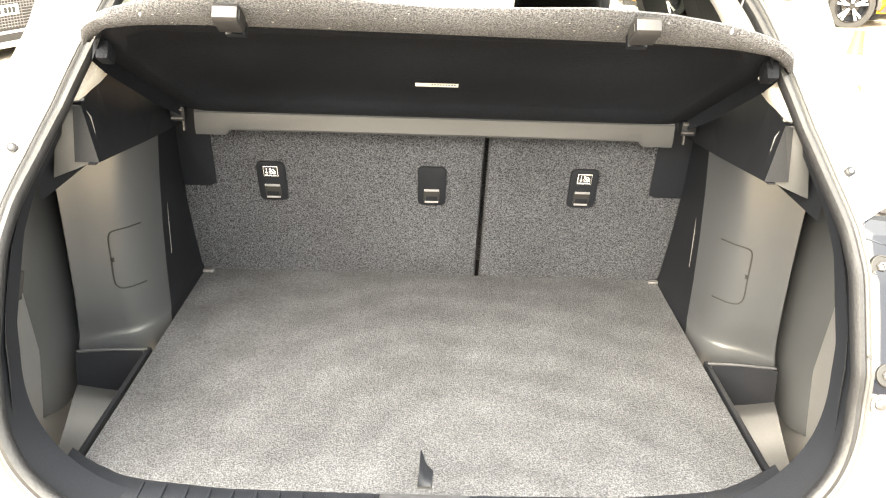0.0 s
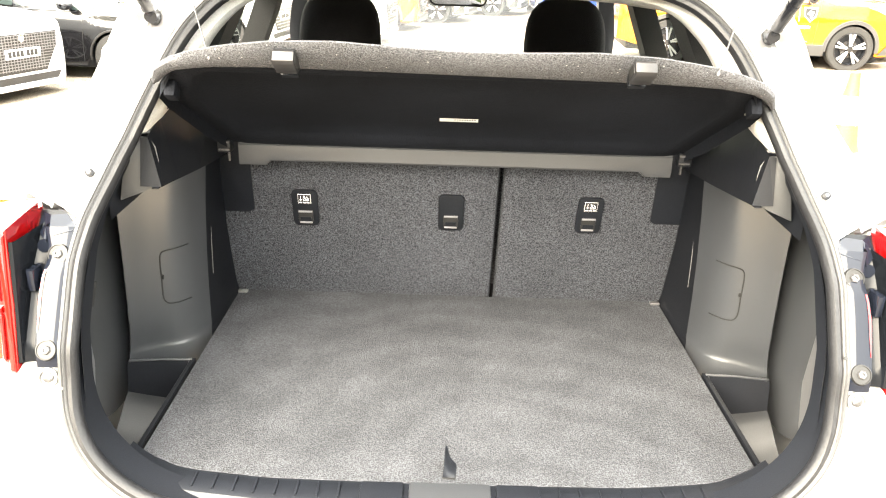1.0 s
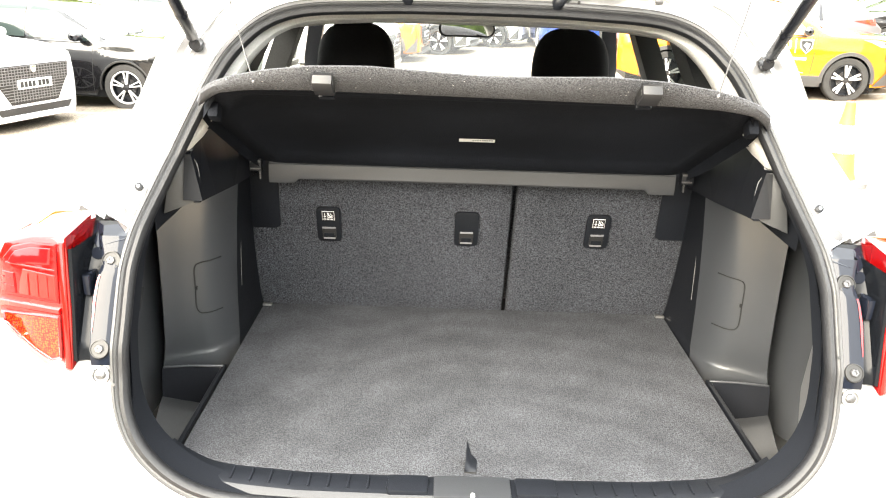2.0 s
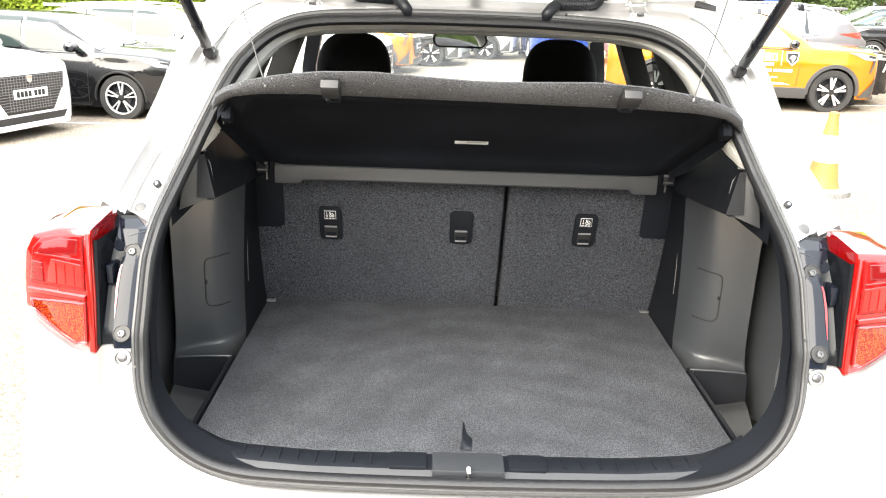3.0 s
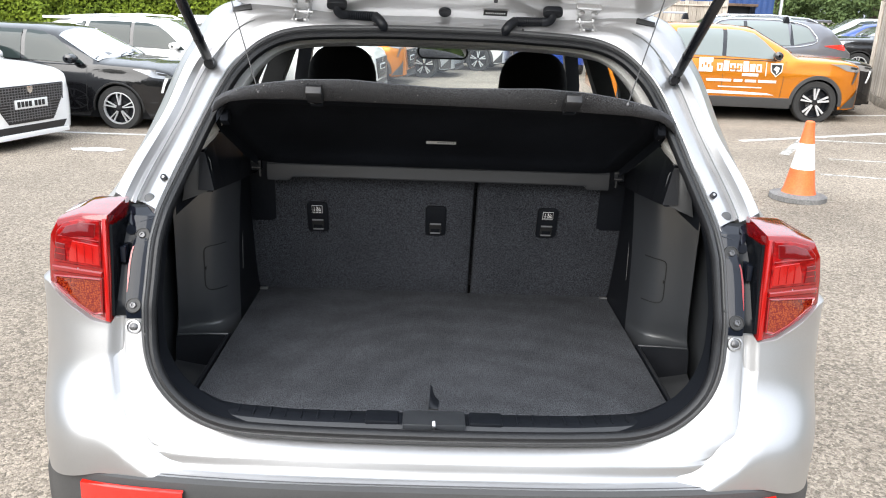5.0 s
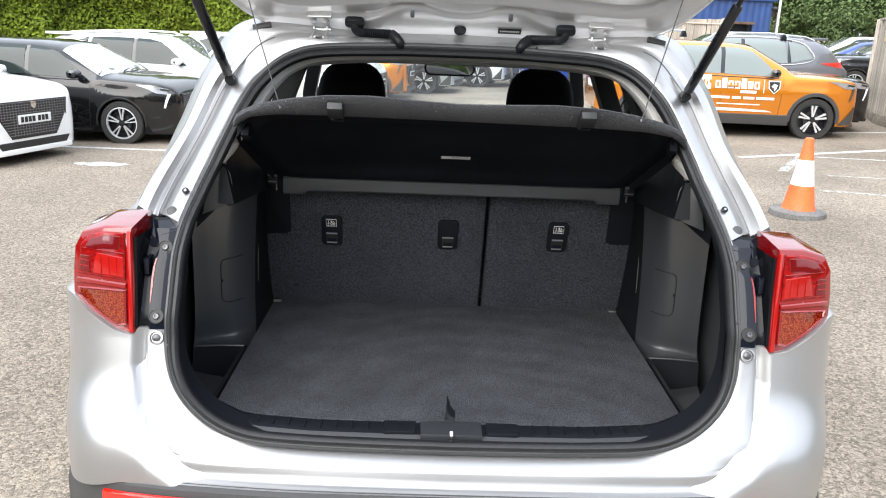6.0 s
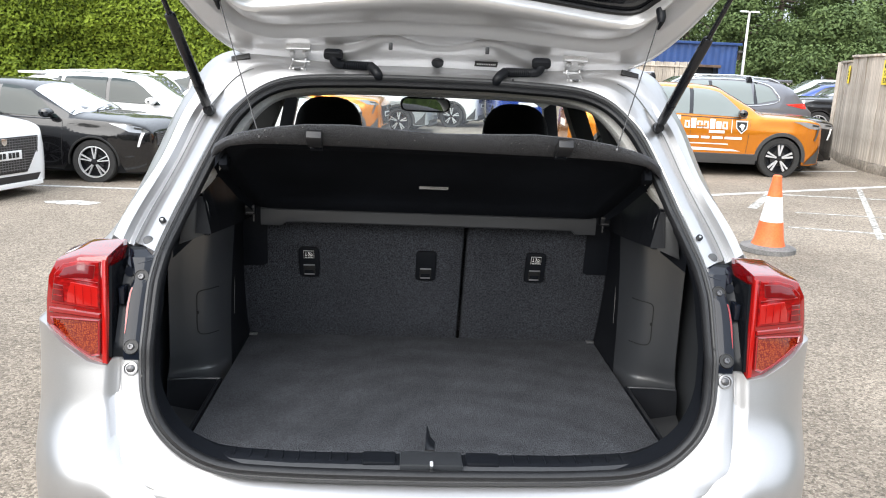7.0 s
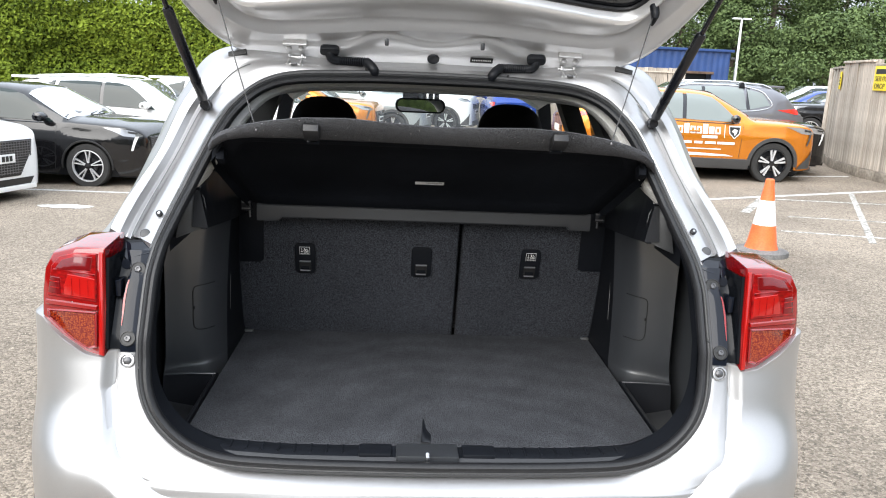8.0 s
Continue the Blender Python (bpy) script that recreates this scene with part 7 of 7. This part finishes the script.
def leaves(name, centres, normals, size, mat, seed, parent=None, flat=0.55):
    """Many small folded leaves: two triangles about a midrib each."""
    rng = np.random.default_rng(seed)
    n = len(centres)
    c, nm = np.asarray(centres, float), np.asarray(normals, float) + rng.normal(0, flat, (n, 3))
    nm /= np.linalg.norm(nm, axis=1)[:, None]
    t = np.cross(nm, rng.normal(0, 1, (n, 3)) + np.array([0, 0, -0.6]))
    t /= np.linalg.norm(t, axis=1)[:, None] + 1e-9
    b = np.cross(nm, t)
    s = (size * rng.uniform(0.6, 1.3, n))[:, None]
    vs = np.stack([c - t * s, c + b * s * 0.55 + nm * s * 0.18, c + t * s, c - b * s * 0.55 + nm * s * 0.18], 1).reshape(-1, 3)
    idx = np.arange(n)[:, None] * 4
    fs = np.concatenate([idx + np.array([0, 1, 2]), idx + np.array([0, 2, 3])], 1).reshape(-1, 3)
    me = bpy.data.meshes.new(name)
    me.from_pydata(vs.tolist(), [], fs.tolist())
    me.materials.append(mat)
    ob = new(name, me)
    if parent:
        ob.parent = parent
        ob.matrix_parent_inverse = ROOTS.get(parent.name, Matrix())
    return ob


def hedge():
    """A tall ivy-clad hedge along the yard."""
    rng = np.random.default_rng(3)
    root = thing("hedge", (-9, 17.6, -0.3), "tall overgrown green hedge in full leaf", "hedge")
    a, b = np.array([-24.0, 15.2]), np.array([-3.0, 18.7])
    d = (b - a) / np.linalg.norm(b - a)
    out = np.array([d[1], -d[0]])
    n = 90000
    u, v = rng.uniform(0, 1, n), rng.uniform(0, 1, n) ** 0.9
    top = 3.5
    pts, nrm = [], []
    for i in range(n):
        p = a + (b - a) * u[i]
        z = -0.3 + v[i] * top
        bulge = 0.55 * noise.noise(Vector((p[0] * 0.45, p[1] * 0.45, z * 0.55))) + 0.30 * noise.noise(Vector((p[0] * 1.3, p[1] * 1.3 + 7, z * 1.5))) + 0.14 * noise.noise(Vector((p[0] * 3.5, p[1] * 3.5 + 3, z * 3.8)))
        q = p + out * (bulge + rng.uniform(-0.14, 0.06))
        pts.append((q[0], q[1], z + 0.15 * noise.noise(Vector((p[0], 5, 1)))))
        nrm.append((out[0], out[1], 0.45))
    tagged(leaves("foliage", pts, nrm, 0.055, HEDGE_LEAF, 5, root, 0.7), kind="")
    # dark sheet behind the leaves: the hedge's inner shade, put into its colour
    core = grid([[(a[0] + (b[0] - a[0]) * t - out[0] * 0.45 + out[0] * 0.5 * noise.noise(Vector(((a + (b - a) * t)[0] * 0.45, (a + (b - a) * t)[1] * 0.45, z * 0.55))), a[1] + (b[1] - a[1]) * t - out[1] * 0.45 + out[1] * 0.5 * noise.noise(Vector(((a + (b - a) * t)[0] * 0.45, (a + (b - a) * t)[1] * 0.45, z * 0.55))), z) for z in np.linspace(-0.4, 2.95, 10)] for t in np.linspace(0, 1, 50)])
    part("inner_shade_sheet", core, leaf_mat("shaded_leaf", (0.012, 0.022, 0.006), (0.03, 0.05, 0.012)), root)


hedge()


def unseen_backdrop():
    """Unseen green wall added behind and beside the road to darken reflections."""
    m = grained("distant_green", (0.020, 0.032, 0.012), (0.055, 0.075, 0.025), 0.9, 2.5, 0.6, 0.3, 0.3, spec=0.1, depth=0.3)
    rows = []
    for a in np.linspace(radians(168), radians(372), 60):
        r = 34 + 2.5 * noise.noise(Vector((a * 9, 1, 2)))
        top = 7.5 + 2.0 * noise.noise(Vector((a * 14, 4, 2))) + 0.8 * noise.noise(Vector((a * 60, 8, 2)))
        x, y = r * math.cos(a), r * math.sin(a)
        rows.append([(x * k, y * k, z) for k, z in ((0.97, -0.6), (0.96, top * 0.3), (0.98, top * 0.7), (1.0, top), (1.05, top * 0.9))])
    tagged(part("backdrop_wall", grid(rows), m), "added dark green wall closing the yard, out of view", "hedge", kind="structure")


unseen_backdrop()


def tree(x, y, height, spread, seed, count=21000):
    rng = np.random.default_rng(seed)
    z = ground_z(x)
    t = thing("tree", (x, y, z), "mature broadleaf tree in dense summer leaf", "tree", "woodland")
    trunk = [(x, y, z - 0.2), (x + rng.normal(0, 0.1), y, z + height * 0.25), (x + rng.normal(0, 0.3), y, z + height * 0.55), (x + rng.normal(0, 0.4), y, z + height * 0.85)]
    part("trunk", tube(trunk, [0.30, 0.24, 0.15, 0.05], 10), BARK, t)
    pts, nrm = [], []
    clumps = 80
    for k in range(clumps):
        h = rng.uniform(0.10, 1.0)
        ang = rng.uniform(0, 2 * math.pi)
        rad = spread * (1.05 - 0.65 * h ** 2) * rng.uniform(0.35, 1.0)
        c = np.array([x + rad * math.cos(ang), y + rad * math.sin(ang), z + height * (0.06 + 0.92 * h)])
        if k < 9:
            s = Vector(trunk[1]).lerp(Vector(trunk[3]), min(1, h))
            part("limb", tube([s, (s + Vector(c)) / 2 + Vector((0, 0, 0.3)), Vector(c)], [0.11, 0.07, 0.03], 6), BARK, t)
        r = spread * rng.uniform(0.16, 0.34)
        m = count // clumps
        dirs = rng.normal(0, 1, (m, 3))
        dirs /= np.linalg.norm(dirs, axis=1)[:, None]
        rr = r * rng.uniform(0.6, 1.05, m)[:, None]
        pts.append(c + dirs * rr * np.array([1, 1, 0.75]))
        nrm.append(dirs + np.array([0, 0, 0.5]))
    leaves("crown", np.concatenate(pts), np.concatenate(nrm), 0.135, TREE_LEAF, seed + 50, t, 0.5)


for k, (x, y, h, r) in enumerate(((14, 66, 14, 5.5), (22, 62, 13, 5.5), (29, 60, 14, 6), (36, 60, 13, 6), (43, 58, 14, 6), (51, 57, 14, 6.5), (18, 72, 17, 6), (33, 70, 18, 6.5), (48, 68, 18, 7), (25, 58, 9, 4), (40, 54, 9, 4.5), (33, 53, 7, 4), (60, 58, 15, 7), (5, 70, 15, 6), (46, 52, 6, 4.5), (28, 50, 6, 4), (54, 50, 7, 5), (10, 84, 22, 7.5), (22, 86, 23, 8), (35, 84, 22, 8), (47, 82, 22, 8), (60, 76, 21, 8), (66, 66, 19, 8), (0, 82, 21, 7.5))):
    tree(x, y, h, r, 20 + k)
